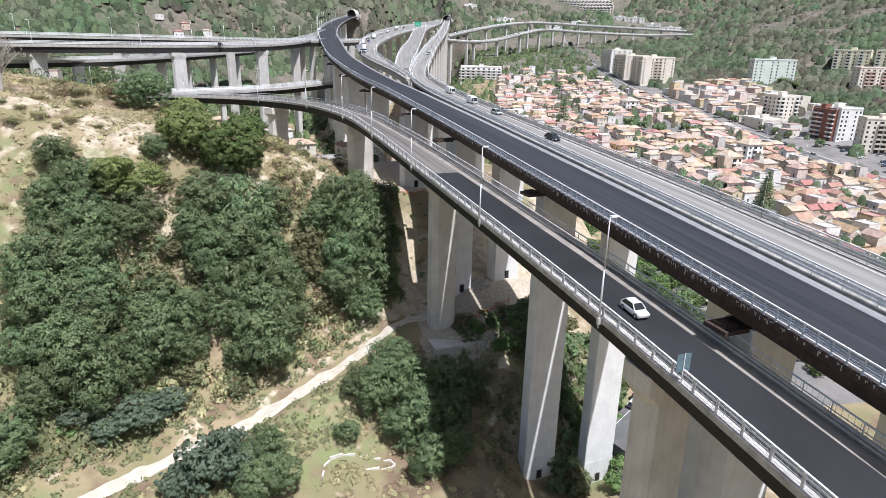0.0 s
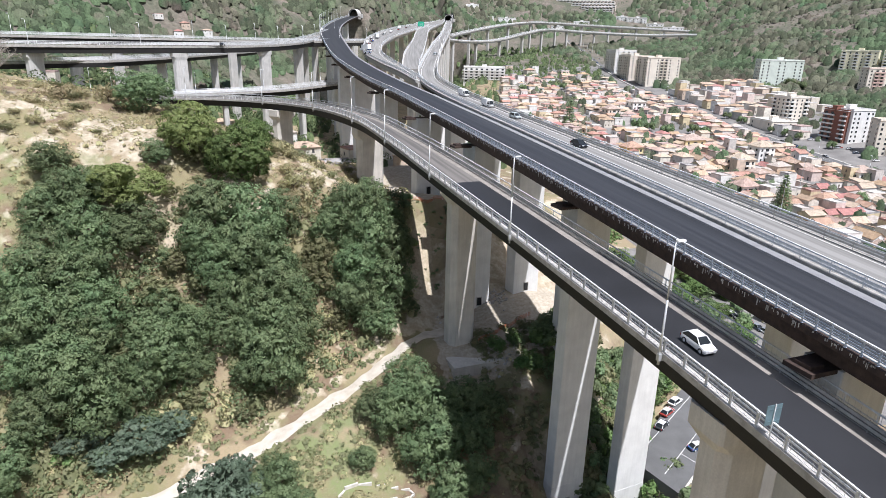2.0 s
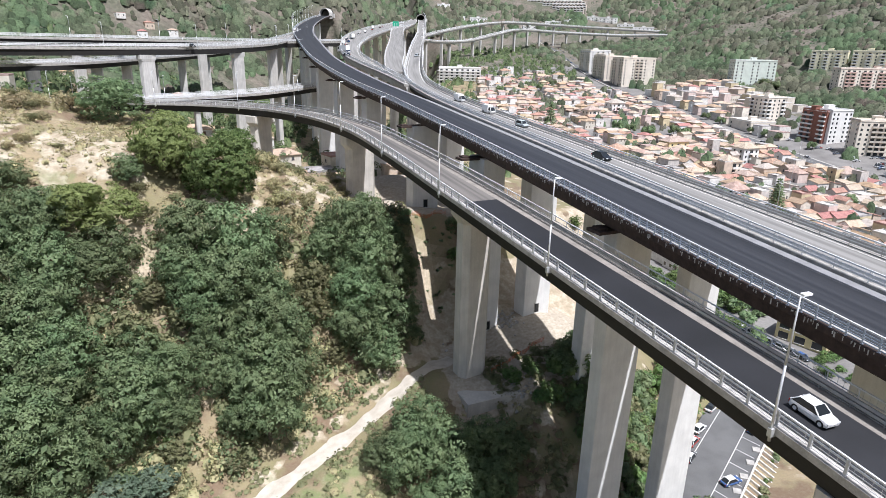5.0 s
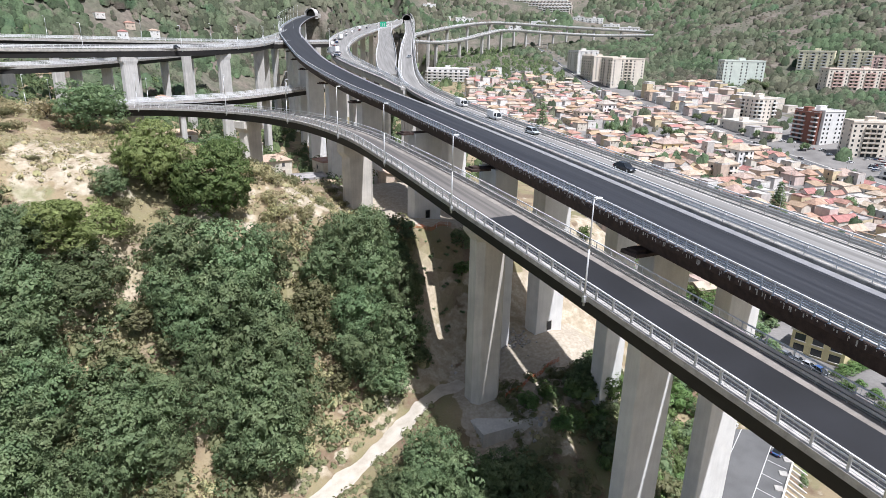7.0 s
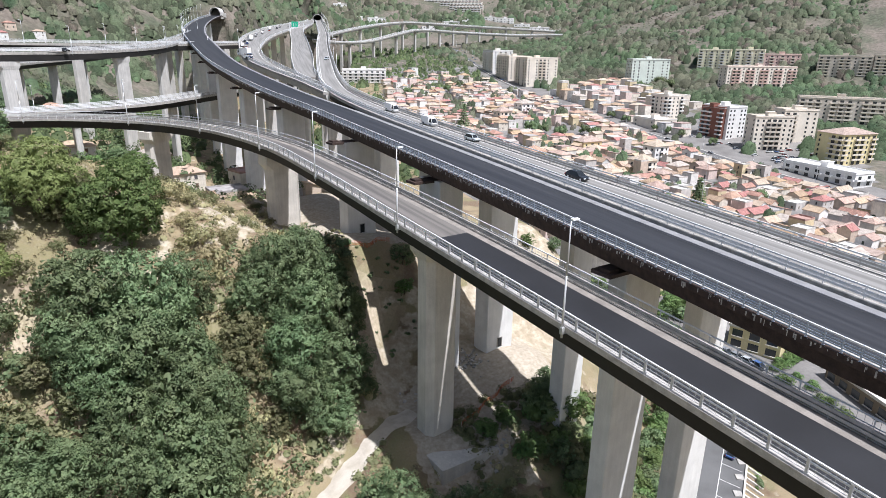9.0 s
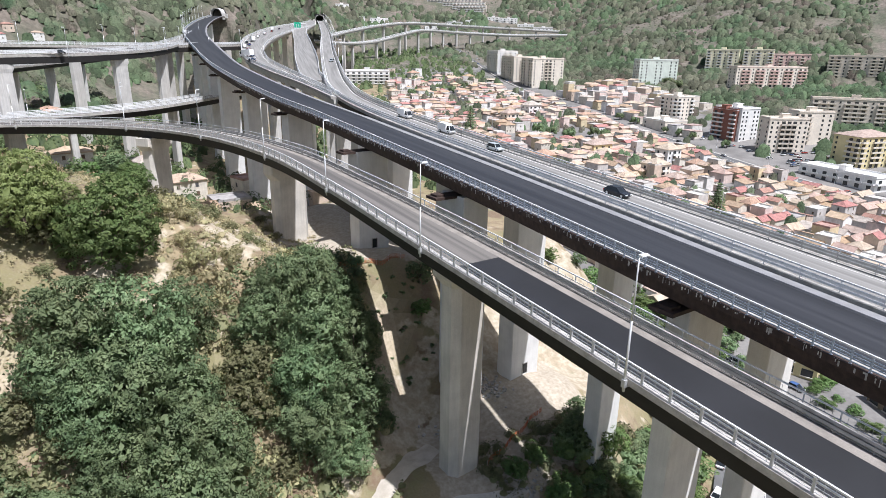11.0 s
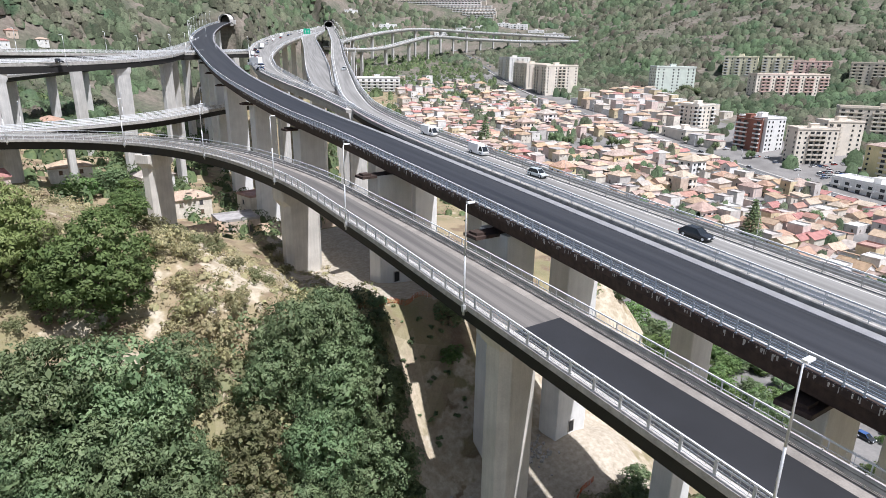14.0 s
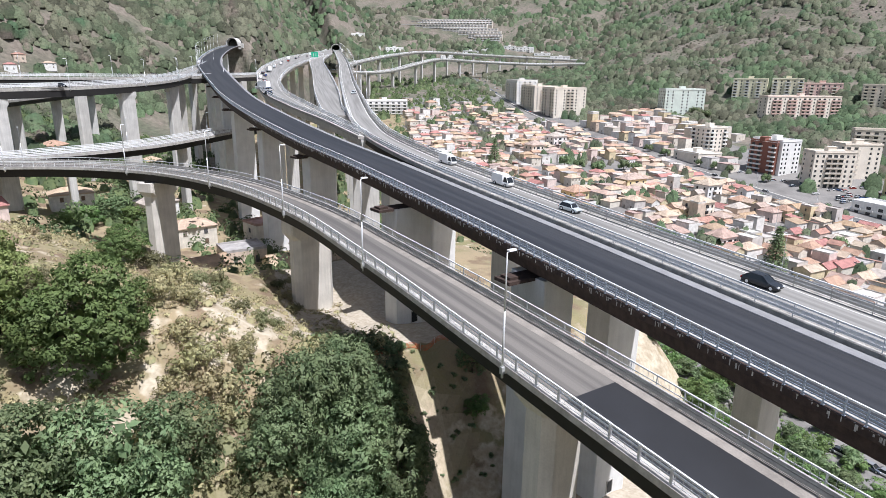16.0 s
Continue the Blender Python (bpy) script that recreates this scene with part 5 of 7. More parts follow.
def domes(name, label, n, box, rule, r, seed, sides=5, tall=1.0, material=None, tufts=6, body=1.0, tuft=0.34):
    """Far tree crowns, each a rough uneven heap of its own, in one mesh."""
    g = np.random.default_rng(seed)
    xy = g.uniform((box[0], box[1]), (box[2], box[3]), (n, 2))
    zz = ground_z(xy[:, 0], xy[:, 1])
    ok = rule(xy[:, 0], xy[:, 1], zz)
    xy, zz = xy[ok], zz[ok]
    k = len(xy)
    rad = g.uniform(r[0], r[1], (k, 1)) * g.uniform(0.7, 1.1, (k, 1))
    hh = rad[:, 0] * g.uniform(1.1, 1.8, k) * tall
    rings, turn = [], g.uniform(0, 6.28, (k, 1))
    for q, (rr, zq) in enumerate(((0.86, -0.25), (1.0, 0.3), (0.68, 0.8))):
        a = 2 * math.pi * (np.arange(sides) + 0.5 * q)[None, :] / sides + turn + g.normal(0, 0.1, (k, sides))
        ra = rad * rr * g.uniform(0.9, 1.1, (k, sides))
        rings.append(np.stack([xy[:, :1] + np.cos(a) * ra, xy[:, 1:] + np.sin(a) * ra, (zz + hh * zq)[:, None] + rad * g.normal(0, 0.08, (k, sides))], -1))
    top = np.stack([xy[:, 0] + g.normal(0, 0.2, k) * rad[:, 0], xy[:, 1] + g.normal(0, 0.2, k) * rad[:, 0], zz + hh], -1)[:, None, :]
    v = np.concatenate([*rings, top], 1)
    mid = np.stack([xy[:, 0], xy[:, 1], zz], -1)[:, None, :]
    v = mid + (v - mid) * body
    m = v.shape[1]
    f = []
    for q in range(2):
        for i in range(sides):
            j = (i + 1) % sides
            f += [(q * sides + i, q * sides + j, (q + 1) * sides + i), (q * sides + j, (q + 1) * sides + j, (q + 1) * sides + i)]
    f += [(2 * sides + i, 2 * sides + (i + 1) % sides, 3 * sides) for i in range(sides)]
    F = (np.array(f)[None] + (np.arange(k) * m)[:, None, None]).reshape(-1, 3)
    up = (v - mid) / rad[:, :, None] * np.array([1, 1, 0.5]) + np.array([0, 0, 0.8])
    ob = thing(name, label, "trees", kind="stuff", data=np_mesh(name, v.reshape(-1, 3), F, material or CANOPY, up.reshape(-1, 3)))
    # leafy tufts that break the outline of each heap
    d = g.normal(0, 1, (k, tufts, 3))
    d[..., 2] = np.abs(d[..., 2]) + 0.25
    d /= np.linalg.norm(d, axis=2)[..., None]
    P = np.stack([xy[:, 0], xy[:, 1], zz + hh * 0.3], 1)[:, None, :] + d * np.stack([rad[:, 0], rad[:, 0], hh * 0.74], 1)[:, None, :]
    w, q = sprays(P.reshape(-1, 3), d.reshape(-1, 3), np.repeat(rad[:, 0] * tuft, tufts)[:, None], g, 0.4)
    part("tuft", np_mesh("tuft", w, q, material or CANOPY, d.reshape(-1, 3)), ob, kind="stuff")
    return ob


def verge_rule(x, y, z):
    fy = np.interp(x, HX, FOOT_Y)
    s = y - fy
    return (s < -4.6) & (s > -20) & (fbm(x, y, 8.0) > -0.2) | (s > 1.5) & (s < 10) & (fbm(x, y, 6.0) > -0.12)


domes("verge_grass", "tufts of dry and green grass beside the track", 5200, (-62, 55, 22, 118), verge_rule, (0.35, 1.0), 33, 5, 0.6, LEAF_OLIVE, 10, 0.7, 0.3)


def scrub_rule(x, y, z):
    return slope_rule(x, y, z) & (fbm(x + 7, y - 20, 14.0) > -0.18)


domes("scrub", "grey-brown and olive dry scrub on the slope", 4600, (-110, 45, 45, 190), scrub_rule, (0.5, 1.6), 3, 5, 0.6, SCRUB, 26, 0.5, 0.17)
domes("brush", "brown and olive brush filling the slope between the trees", 2000, (-110, 60, 24, 178), brush_rule, (1.0, 2.4), 14, 6, 0.7, SCRUB, 26, 0.6, 0.18)
domes("brush", "olive green brush filling the slope between the trees", 3000, (-110, 60, 24, 178), brush_rule, (1.0, 2.5), 24, 6, 0.8, LEAF_OLIVE, 26, 0.6, 0.18)


def cut_rule(x, y, z):
    return (fbm(x, y, 6.0) > -0.1) & (x < 40 + 0.55 * (y - 80))


domes("bank_scrub", "dry brown and dark green scrub on the bank below the yard", 620, (35, 80, 62, 116), cut_rule, (0.6, 1.7), 43, 6, 0.6, LEAF_OLIVE, 40, 0.6, 0.16)


def brow_rule(x, y, z):
    s = y - np.interp(x, HX, FOOT_Y)
    return (s > 22) & (fbm(x, y, 5.0) > -0.16)


domes("dry_grass", "pale dry grass tufts on the brow of the hill", 3400, (-95, 118, 22, 178), brow_rule, (0.3, 0.8), 37, 5, 0.5, SCRUB, 16, 0.4, 0.25)


def crown_rule(lo, hi):
    return lambda x, y, z: hill_rule(x, y, z) & (y > lo) & (y <= hi) & (z < 104 + 0.13 * y) & (x < 1.5 * (y - 60)) & (x > -0.8 * (y - 60)) & ~((np.abs(x - 27) < 17) & (y > 650) & (y < 731)) & ~((np.abs(x - 178) < 18) & (y > 930) & (y < 1006))


domes("far_wood", "dense mottled green wood on the distant hillsides", 24000, (-520, 380, 1000, 860), crown_rule(380, 860), (2.6, 5.6), 6, 6, tufts=8, tuft=0.16)
domes("far_wood", "dense green wood on the hillside behind the junction", 12000, (-420, 400, 130, 780), crown_rule(400, 780), (1.8, 4.0), 46, 6, tufts=12, tuft=0.17)
domes("far_wood", "dense mottled green wood at the valley's head", 14000, (-300, 860, 1150, 1450), crown_rule(860, 1450), (3.4, 7.0), 16, tufts=3, tuft=0.22)


def heath_rule(x, y, z):
    return (x > 300) & (y > 420) & (z - town_z(x, y) > 12) & (x < 1.5 * (y - 60)) & (z < 104 + 0.13 * y) & (np.abs((x - 580) * 0.84 - (y - 1120) * 0.545) + np.abs((x - 580) * 0.545 + (y - 1120) * 0.84 + 6) > 80)


domes("heath", "low olive and brown scrub on the rocky hillside", 15000, (300, 420, 1050, 1250), heath_rule, (0.7, 2.0), 47, 5, 0.7, tufts=3, tuft=0.3)


def hollow_rule(x, y, z):
    return (fbm(x, y, 30.0) > -0.2) & (z - town_z(x, y) < 60)


domes("hollow_trees", "green garden trees in the hollow beneath the junction", 1300, (-300, 196, 24, 480), hollow_rule, (1.8, 4.2), 26, 7, 1.0, LEAF_GARDEN, 70, 0.62, 0.15)



def gully_rule(x, y, z):
    edge = np.interp(y, [200, 300, 420, 600, 900], [62, 62, 74, 120, 200])
    band = (x > edge - 22) & (x < edge + 45) & (y > 215) & (y < 1050)
    left = (x < -6) & (x > -330) & (y > 215) & (y < 560)
    return (band & (fbm(x, y, 40.0) > -0.12)) | (left & (fbm(x, y, 34.0) > -0.14)) | ((x > edge + 30) & (x < np.interp(y, [600, 700, 890, 1050], [200, 322, 360, 400])) & (y > 600) & (y < 1050) & (fbm(x, y, 40.0) > -0.1))


domes("valley_trees", "green trees on the valley sides below the viaducts", 8000, (-330, 210, 400, 1050), gully_rule, (2.0, 4.6), 7, 7, 1.2, LEAF_GARDEN, 28, 0.72, 0.17)


BLOCKS = ((364, 380, 19), (362, 338, 18), (392, 343, 18), (379, 294, 20), (338, 273, 26), (372, 451, 16), (345, 432, 20), (452, 578, 24), (536, 511, 34), (462, 363, 24), (357, 648, 24), (355, 698, 24), (362, 755, 24), (560, 596, 20), (583, 568, 18), (606, 546, 20), (628, 488, 24))


def near_town_rule(x, y, z):
    free = np.ones(np.shape(x), bool)
    for bx, by, r in BLOCKS:
        free &= (x - bx) ** 2 + (y - by) ** 2 > r * r
    hill = (x > 345) & ((x > 424) | (y < 380) | (y > 600)) & ((x > 402) | (y > 420) | (y < 240)) & (fbm(x, y, 45.0) > -0.2)
    street = (x > 333) & (x < 405) & (y < 460) & (fbm(x, y, 14.0) > 0.12)
    return free & (z - town_z(x, y) < 14) & (y < 1000) & (np.abs(x - np.interp(y, [593, 712, 890, 1125], [329, 345, 380, 433])) > 12) & (hill | street)


domes("hill_foot_trees", "dark green trees between the blocks of flats", 9500, (330, 230, 760, 1000), near_town_rule, (2.4, 5.4), 9, 7, 1.2, tufts=16, tuft=0.13)


def garden_rule(x, y, z):
    return (x < 318) & (x > np.interp(y, [170, 330, 690], [120, 128, 190])) & (fbm(x, y, 18.0) > 0.13)


domes("garden_trees", "small green trees in the town's courtyards", 4200, (120, 150, 320, 690), garden_rule, (1.3, 3.0), 19, 6, 1.9, tufts=22, tuft=0.16)


# ---------- the town ----------
def pick_mat(name, colours, rough=0.9, var=0.1, streak=0.0, tile=False, many=False):
    """A surface that takes one of several colours for each object."""
    m = mat(name, (1, 1, 1), rough, var=var, scale=0.5, scale2=5, bump=0.08, streak=streak)
    nt = m.node_tree
    N, K = nt.nodes.new, nt.links.new
    oi = N("ShaderNodeObjectInfo")
    cr = N("ShaderNodeValToRGB")
    cr.color_ramp.interpolation = "CONSTANT"
    e = cr.color_ramp.elements
    while len(e) < len(colours):
        e.new(0.5)
    for i, c in enumerate(colours):
        e[i].position, e[i].color = i / len(colours), (*c, 1)
    K(N("ShaderNodeNewGeometry").outputs["Random Per Island"] if many else oi.outputs["Random"], cr.inputs[0])
    hsv = [n for n in nt.nodes if n.bl_idname == "ShaderNodeHueSaturation"][0]
    mul = N("ShaderNodeMix")
    mul.data_type, mul.blend_type = "RGBA", "MULTIPLY"
    mul.inputs["Factor"].default_value = 1
    K(hsv.outputs[0], mul.inputs["A"])
    K(cr.outputs[0], mul.inputs["B"])
    K(mul.outputs["Result"], nt.nodes["Principled BSDF"].inputs["Base Color"])
    if tile:
        geo, wv, bp = N("ShaderNodeTexCoord"), N("ShaderNodeTexWave"), N("ShaderNodeBump")
        wv.inputs["Scale"].default_value, wv.inputs["Distortion"].default_value = 1.6, 0.6
        K(geo.outputs["Object"], wv.inputs["Vector"])
        bp.inputs["Strength"].default_value, bp.inputs["Distance"].default_value = 0.5, 0.08
        K(wv.outputs["Fac"], bp.inputs["Height"])
        K(bp.outputs[0], nt.nodes["Principled BSDF"].inputs["Normal"])
    return m


WALL_TONES = [(0.66, 0.60, 0.52), (0.76, 0.74, 0.71), (0.70, 0.65, 0.57), (0.60, 0.49, 0.40), (0.74, 0.71, 0.67), (0.64, 0.54, 0.36), (0.58, 0.54, 0.51), (0.70, 0.57, 0.52), (0.78, 0.77, 0.75)]
TILE_TONES = [(0.44, 0.31, 0.20), (0.40, 0.29, 0.20), (0.46, 0.30, 0.22), (0.52, 0.39, 0.30), (0.55, 0.43, 0.33), (0.50, 0.36, 0.30), (0.42, 0.24, 0.19), (0.50, 0.41, 0.32), (0.46, 0.33, 0.28), (0.54, 0.41, 0.29), (0.42, 0.20, 0.18), (0.48, 0.42, 0.37), (0.44, 0.34, 0.29)]
FLAT_TONES = [(0.50, 0.46, 0.43), (0.42, 0.31, 0.28), (0.56, 0.53, 0.50), (0.44, 0.28, 0.24), (0.62, 0.60, 0.57), (0.40, 0.38, 0.37)]
WALLS, WALLS_MANY = (pick_mat("house_render", WALL_TONES, streak=0.2, many=q) for q in (False, True))
TILES, TILES_MANY = (pick_mat("roof_tiles", TILE_TONES, var=0.14, tile=not q, many=q) for q in (False, True))
FLATROOF, FLAT_MANY = (pick_mat("flat_roof", FLAT_TONES, var=0.15, many=q) for q in (False, True))
GLASS_DARK = mat("dark_window_glass", (0.045, 0.05, 0.055), 0.15, var=0.1, scale=0.5, scale2=3, bump=0)
SHUTTER = pick_mat("shutters", [(0.16, 0.11, 0.08), (0.10, 0.12, 0.10), (0.20, 0.17, 0.14), (0.08, 0.08, 0.085)])
WIN = Soup().box((-0.55, -0.03, -0.7), (0.55, 0.1, 0.7)).box((-0.68, -0.1, -0.82), (0.68, 0.05, -0.72)).mesh("window", SHUTTER)
DOOR = Soup().box((-0.55, -0.03, 0), (0.55, 0.1, 2.1)).box((-0.7, -0.06, 2.1), (0.7, 0.05, 2.2)).mesh("door", SHUTTER)


def roof_mesh(w, d, h, kind, rise, over=0.45):
    s = Soup()
    a, b = w / 2 + over, d / 2 + over
    t = 0.2
    if kind == "gable":
        ring = lambda x: [(x, -b, h - 0.12), (x, 0, h + rise), (x, b, h - 0.12), (x, b, h - 0.12 + t), (x, 0, h + rise + t), (x, -b, h - 0.12 + t)]
        s.prism(ring(-a), ring(a))
        s.box((-a, -0.16, h + rise + t - 0.02), (a, 0.16, h + rise + t + 0.07))
    elif kind == "hip":
        k = min(a, b) * 0.95
        lo = [(-a, -b, h), (a, -b, h), (a, b, h), (-a, b, h)]
        up = [(-a + k, -0.05, h + rise), (a - k, -0.05, h + rise), (a - k, 0.05, h + rise), (-a + k, 0.05, h + rise)]
        s.prism([(x, y, z - 0.2) for x, y, z in lo], lo)
        s.prism(lo, up)
    elif kind == "shed":
        ring = lambda x: [(x, -b, h - 0.05), (x, b, h + rise), (x, b, h + rise + t), (x, -b, h - 0.05 + t)]
        s.prism(ring(-a), ring(a))
    else:
        s.box((-w / 2, -d / 2, h), (w / 2, d / 2, h + 0.15))
        for lo, hi in (((-w / 2, -d / 2), (w / 2, -d / 2 + 0.2)), ((-w / 2, d / 2 - 0.2), (w / 2, d / 2)), ((-w / 2, -d / 2 + 0.2), (-w / 2 + 0.2, d / 2 - 0.2)), ((w / 2 - 0.2, -d / 2 + 0.2), (w / 2, d / 2 - 0.2))):
            s.box((*lo, h + 0.15), (*hi, h + 0.75))
    return s.mesh("roof", FLATROOF if kind == "flat" else TILES)


def wall_mesh(w, d, h, kind, rise):
    s = Soup().box((-w / 2, -d / 2, -3), (w / 2, d / 2, h))
    if kind == "gable":
        s.prism([(-w / 2, -d / 2, h), (-w / 2, d / 2, h), (-w / 2, 0, h + rise * 0.93)], [(w / 2, -d / 2, h), (w / 2, d / 2, h), (w / 2, 0, h + rise * 0.93)])
    if kind == "shed":
        s.prism([(-w / 2, -d / 2, h), (-w / 2, d / 2, h), (-w / 2, d / 2, h + rise * 0.93)], [(w / 2, -d / 2, h), (w / 2, d / 2, h), (w / 2, d / 2, h + rise * 0.93)])
    return s.mesh("house", WALLS)


LABELS = {"gable": "low rendered house with a pitched terracotta roof", "hip": "rendered house with a hipped tile roof",
          "shed": "small house with a single sloping tile roof", "flat": "plain rendered house with a flat terrace roof"}


def make_house(w, d, h, kind, rise, seed):
    g = random.Random(seed)
    ob = thing("house", LABELS[kind], "house", pose(0, 0, -600), "houses of the town", data=wall_mesh(w, d, h, kind, rise))
    part("roof", roof_mesh(w, d, h, kind, rise), ob)
    for fl in range(max(1, int(h / 2.9))):
        z = 1.6 + fl * 3.0
        for side in (0, 3):
            span = w if side in (0, 2) else d
            for j in range(max(1, int(span / 5))):
                u = -span / 2 + (j + 0.5) * span / max(1, int(span / 5)) + g.uniform(-0.3, 0.3)
                m = pose(0, 0, 0, 0, 0, {0: 0, 1: 90, 3: -90}[side]) @ pose(u, -(d if side == 0 else w) / 2, z)
                if fl == 0 and g.random() < 0.3:
                    part("door", DOOR, ob, m=m @ pose(0, 0, -1.6))
                elif g.random() < 0.7:
                    part("window", WIN, ob, m=m)
    return ob


SIZES = (
    (14, 8, 3.6, "gable", 2.0), (11, 8.5, 4.2, "gable", 1.9), (17, 8, 3.4, "gable", 1.9), (9, 8, 6.4, "gable", 1.7), (12, 9.5, 5.6, "hip", 2.2), (10, 9, 3.6, "hip", 2.1),
    (10, 8, 3.8, "shed", 1.4), (12, 7, 3.2, "shed", 1.1), (9.5, 9, 6.6, "flat", 0), (12, 10, 3.8, "flat", 0), (8, 8, 9.6, "flat", 0), (13, 9, 6.2, "hip", 2.0))
HOUSES = [make_house(*q, i) for i, q in enumerate(SIZES)]
rng = random.Random(77)
CROWD = {"wall": Soup(), "tile": Soup(), "flat": Soup(), "dark": Soup()}


def crowd_house(x, y, z, turn, w, d, h, kind, rise):
    """A far house, added to the joined mass of the town."""
    m = pose(x, y, z, 0, 0, turn)
    a, b = w / 2, d / 2
    CROWD["wall"].box((-a, -b, -3), (a, b, h), m)
    a, b = a + 0.35, b + 0.35
    if kind == "flat":
        CROWD["flat"].box((-a + 0.3, -b + 0.3, h), (a - 0.3, b - 0.3, h + 0.5), m)
    elif kind == "shed":
        CROWD["tile"].prism([m @ Vector(q) for q in ((-a, -b, h - 0.05), (-a, b, h + rise), (-a, b, h + rise + 0.2), (-a, -b, h + 0.15))], [m @ Vector(q) for q in ((a, -b, h - 0.05), (a, b, h + rise), (a, b, h + rise + 0.2), (a, -b, h + 0.15))])
    else:
        k = 0 if kind == "gable" else min(a, b) * 0.9
        CROWD["tile"].prism([m @ Vector(q) for q in ((-a, -b, h), (a, -b, h), (a, b, h), (-a, b, h))], [m @ Vector(q) for q in ((-a + k, -0.06, h + rise), (a - k, -0.06, h + rise), (a - k, 0.06, h + rise), (-a + k, 0.06, h + rise))])
    for u in np.arange(-w / 2 + 1.2, w / 2 - 0.8, 2.6):
        for fl in range(max(1, int(h / 2.8))):
            if rng.random() < 0.6:
                CROWD["dark"].box((u - 0.45, -d / 2 - 0.05, 1.0 + 2.9 * fl), (u + 0.45, -d / 2 + 0.05, 2.2 + 2.9 * fl), m)
    if rng.random() < 0.7:
        CROWD["dark"].box((-w / 2 - 0.05, -0.5, 1.0), (-w / 2 + 0.05, 0.5, 2.2), m)


_count = 0
for row, y in enumerate(np.arange(172, 700, 7.6)):
    x0 = float(np.interp(y, [170, 250, 330, 520, 690], [128, 128, 134, 150, 196]))
    x1 = float(np.interp(y, [170, 300, 690], [316, 303, 320]))
    if row % 7 == 6:
        continue
    for col, x in enumerate(np.arange(x0, x1, 8.6)):
        if col % 8 == 7 or rng.random() < 0.05 or (228 < x < 282 and 402 < y < 446) or (182 < x < 213 and 222 < y < 244):
            continue
        if y > 610 and rng.random() < 0.4:
            continue
        pick = rng.choices(range(12), (5, 5, 5, 3, 3, 3, 4, 4, 4, 5, 1.2, 2))[0]
        turn = rng.choice((0, 0, 90, 180, 270)) + 8 + rng.uniform(-4, 4)
        sc = rng.uniform(0.62, 0.84)
        px, py = x + rng.uniform(-1.0, 1.0), y + rng.uniform(-0.7, 0.7)
        tall = rng.uniform(0.85, 1.2)
        if _count < 290 and px > 150:
            copy_thing(HOUSES[pick], pose(px, py, gz(px, py) - 0.1, 0, 0, turn) @ Matrix.Diagonal((sc, sc, tall * 0.9, 1)))
            _count += 1
        else:
            w, d, h, kd, rise = SIZES[pick]
            crowd_house(px, py, gz(px, py) - 0.1, turn, w * sc, d * sc, h * tall * 0.9, kd, rise * 0.8)
# looser rows beyond the avenue
for y in np.arange(396, 640, 11.5):
    for x in np.arange(338 + 0.06 * max(0, y - 480), 420, 12.5):
        if rng.random() < 0.16 or (332 < x < 362 and 410 < y < 450) or (356 < x < 388 and 434 < y < 468) or (344 < x < 380 and 360 < y < 400) or (y > 600 and x > 332) or (y < 456 and x > 352):
            continue
        w, d, h, kd, rise = SIZES[rng.choice((4, 8, 8, 9, 9, 10, 11, 3))]
        px, py = x + rng.uniform(-2, 2), y + rng.uniform(-2, 2)
        crowd_house(px, py, gz(px, py) - 0.1, rng.choice((0, 90)) + 6 + rng.uniform(-5, 5), w * 0.95, d * 0.9, h * rng.uniform(0.9, 1.4), kd, rise * 0.8)
town = thing("town_quarter", "dense quarter of small rendered houses with terracotta roofs", "houses", kind="stuff", data=CROWD["wall"].mesh("walls", WALLS_MANY))
part("roofs", CROWD["tile"].mesh("roofs", TILES_MANY), town, kind="stuff")
part("terraces", CROWD["flat"].mesh("terraces", FLAT_MANY), town, kind="stuff")
part("openings", CROWD["dark"].mesh("openings", SHUTTER), town, kind="stuff")
# larger houses beyond the avenue and scattered up the valley sides
for x, y, k in ((198, 640, 10), (214, 660, 8), (226, 690, 9), (238, 664, 4), (206, 612, 8), (236, 730, 4), (262, 720, 5), (248, 752, 8), (270, 700, 1), (284, 745, 9), (292, 700, 4), (216, 755, 8)):
    copy_thing(HOUSES[k], pose(x, y, gz(x, y) - 0.2, 0, 0, 8 + x % 9) @ Matrix.Diagonal((0.95, 0.95, 1.1, 1)))
for x, y, k, turn in ((-8, 262, 11, 20), (-20, 300, 4, 30), (6, 246, 9, 12), (14, 268, 8, 25), (-46, 300, 11, 15), (-60, 262, 3, 35), (-90, 330, 4, 20), (-120, 380, 1, 40), (-30, 420, 5, 10), (-70, 400, 4, 70), (24, 232, 3, 10), (30, 214, 6, 100), (-4, 225, 1, 20), (18, 222, 0, 15), (-120, 300, 8, 10)):
    tagged(copy_thing(HOUSES[k], pose(x, y, gz(x, y) - 0.2, 0, 0, turn)), "rendered house in the hollow beneath the viaducts", group="houses in the hollow")

for i, (x, y) in enumerate(HILL_HOMES):
    tagged(copy_thing(HOUSES[(4, 11, 4, 9)[i]], pose(x, y, gz(x, y) - 0.4, 0, 0, 15 + 9 * i) @ Matrix.Diagonal((0.66, 0.66, 0.66, 1))), "pale rendered villa on the wooded hillside", group="villas on the hillside")

PAINTS = {}


def plaster(name, c):
    if name not in PAINTS:
        PAINTS[name] = mat(name + "_render", c, 0.85, var=0.06, scale=0.2, scale2=3, bump=0.05, streak=0.14)
    return PAINTS[name]


WINF = Soup().box((-0.65, -0.04, -0.75), (0.65, 0.12, 0.75)).mesh("window", GLASS_DARK)
WIND = Soup().box((-1.25, -0.03, -1.15), (1.25, 0.12, 1.15)).mesh("balcony_door", GLASS_DARK)


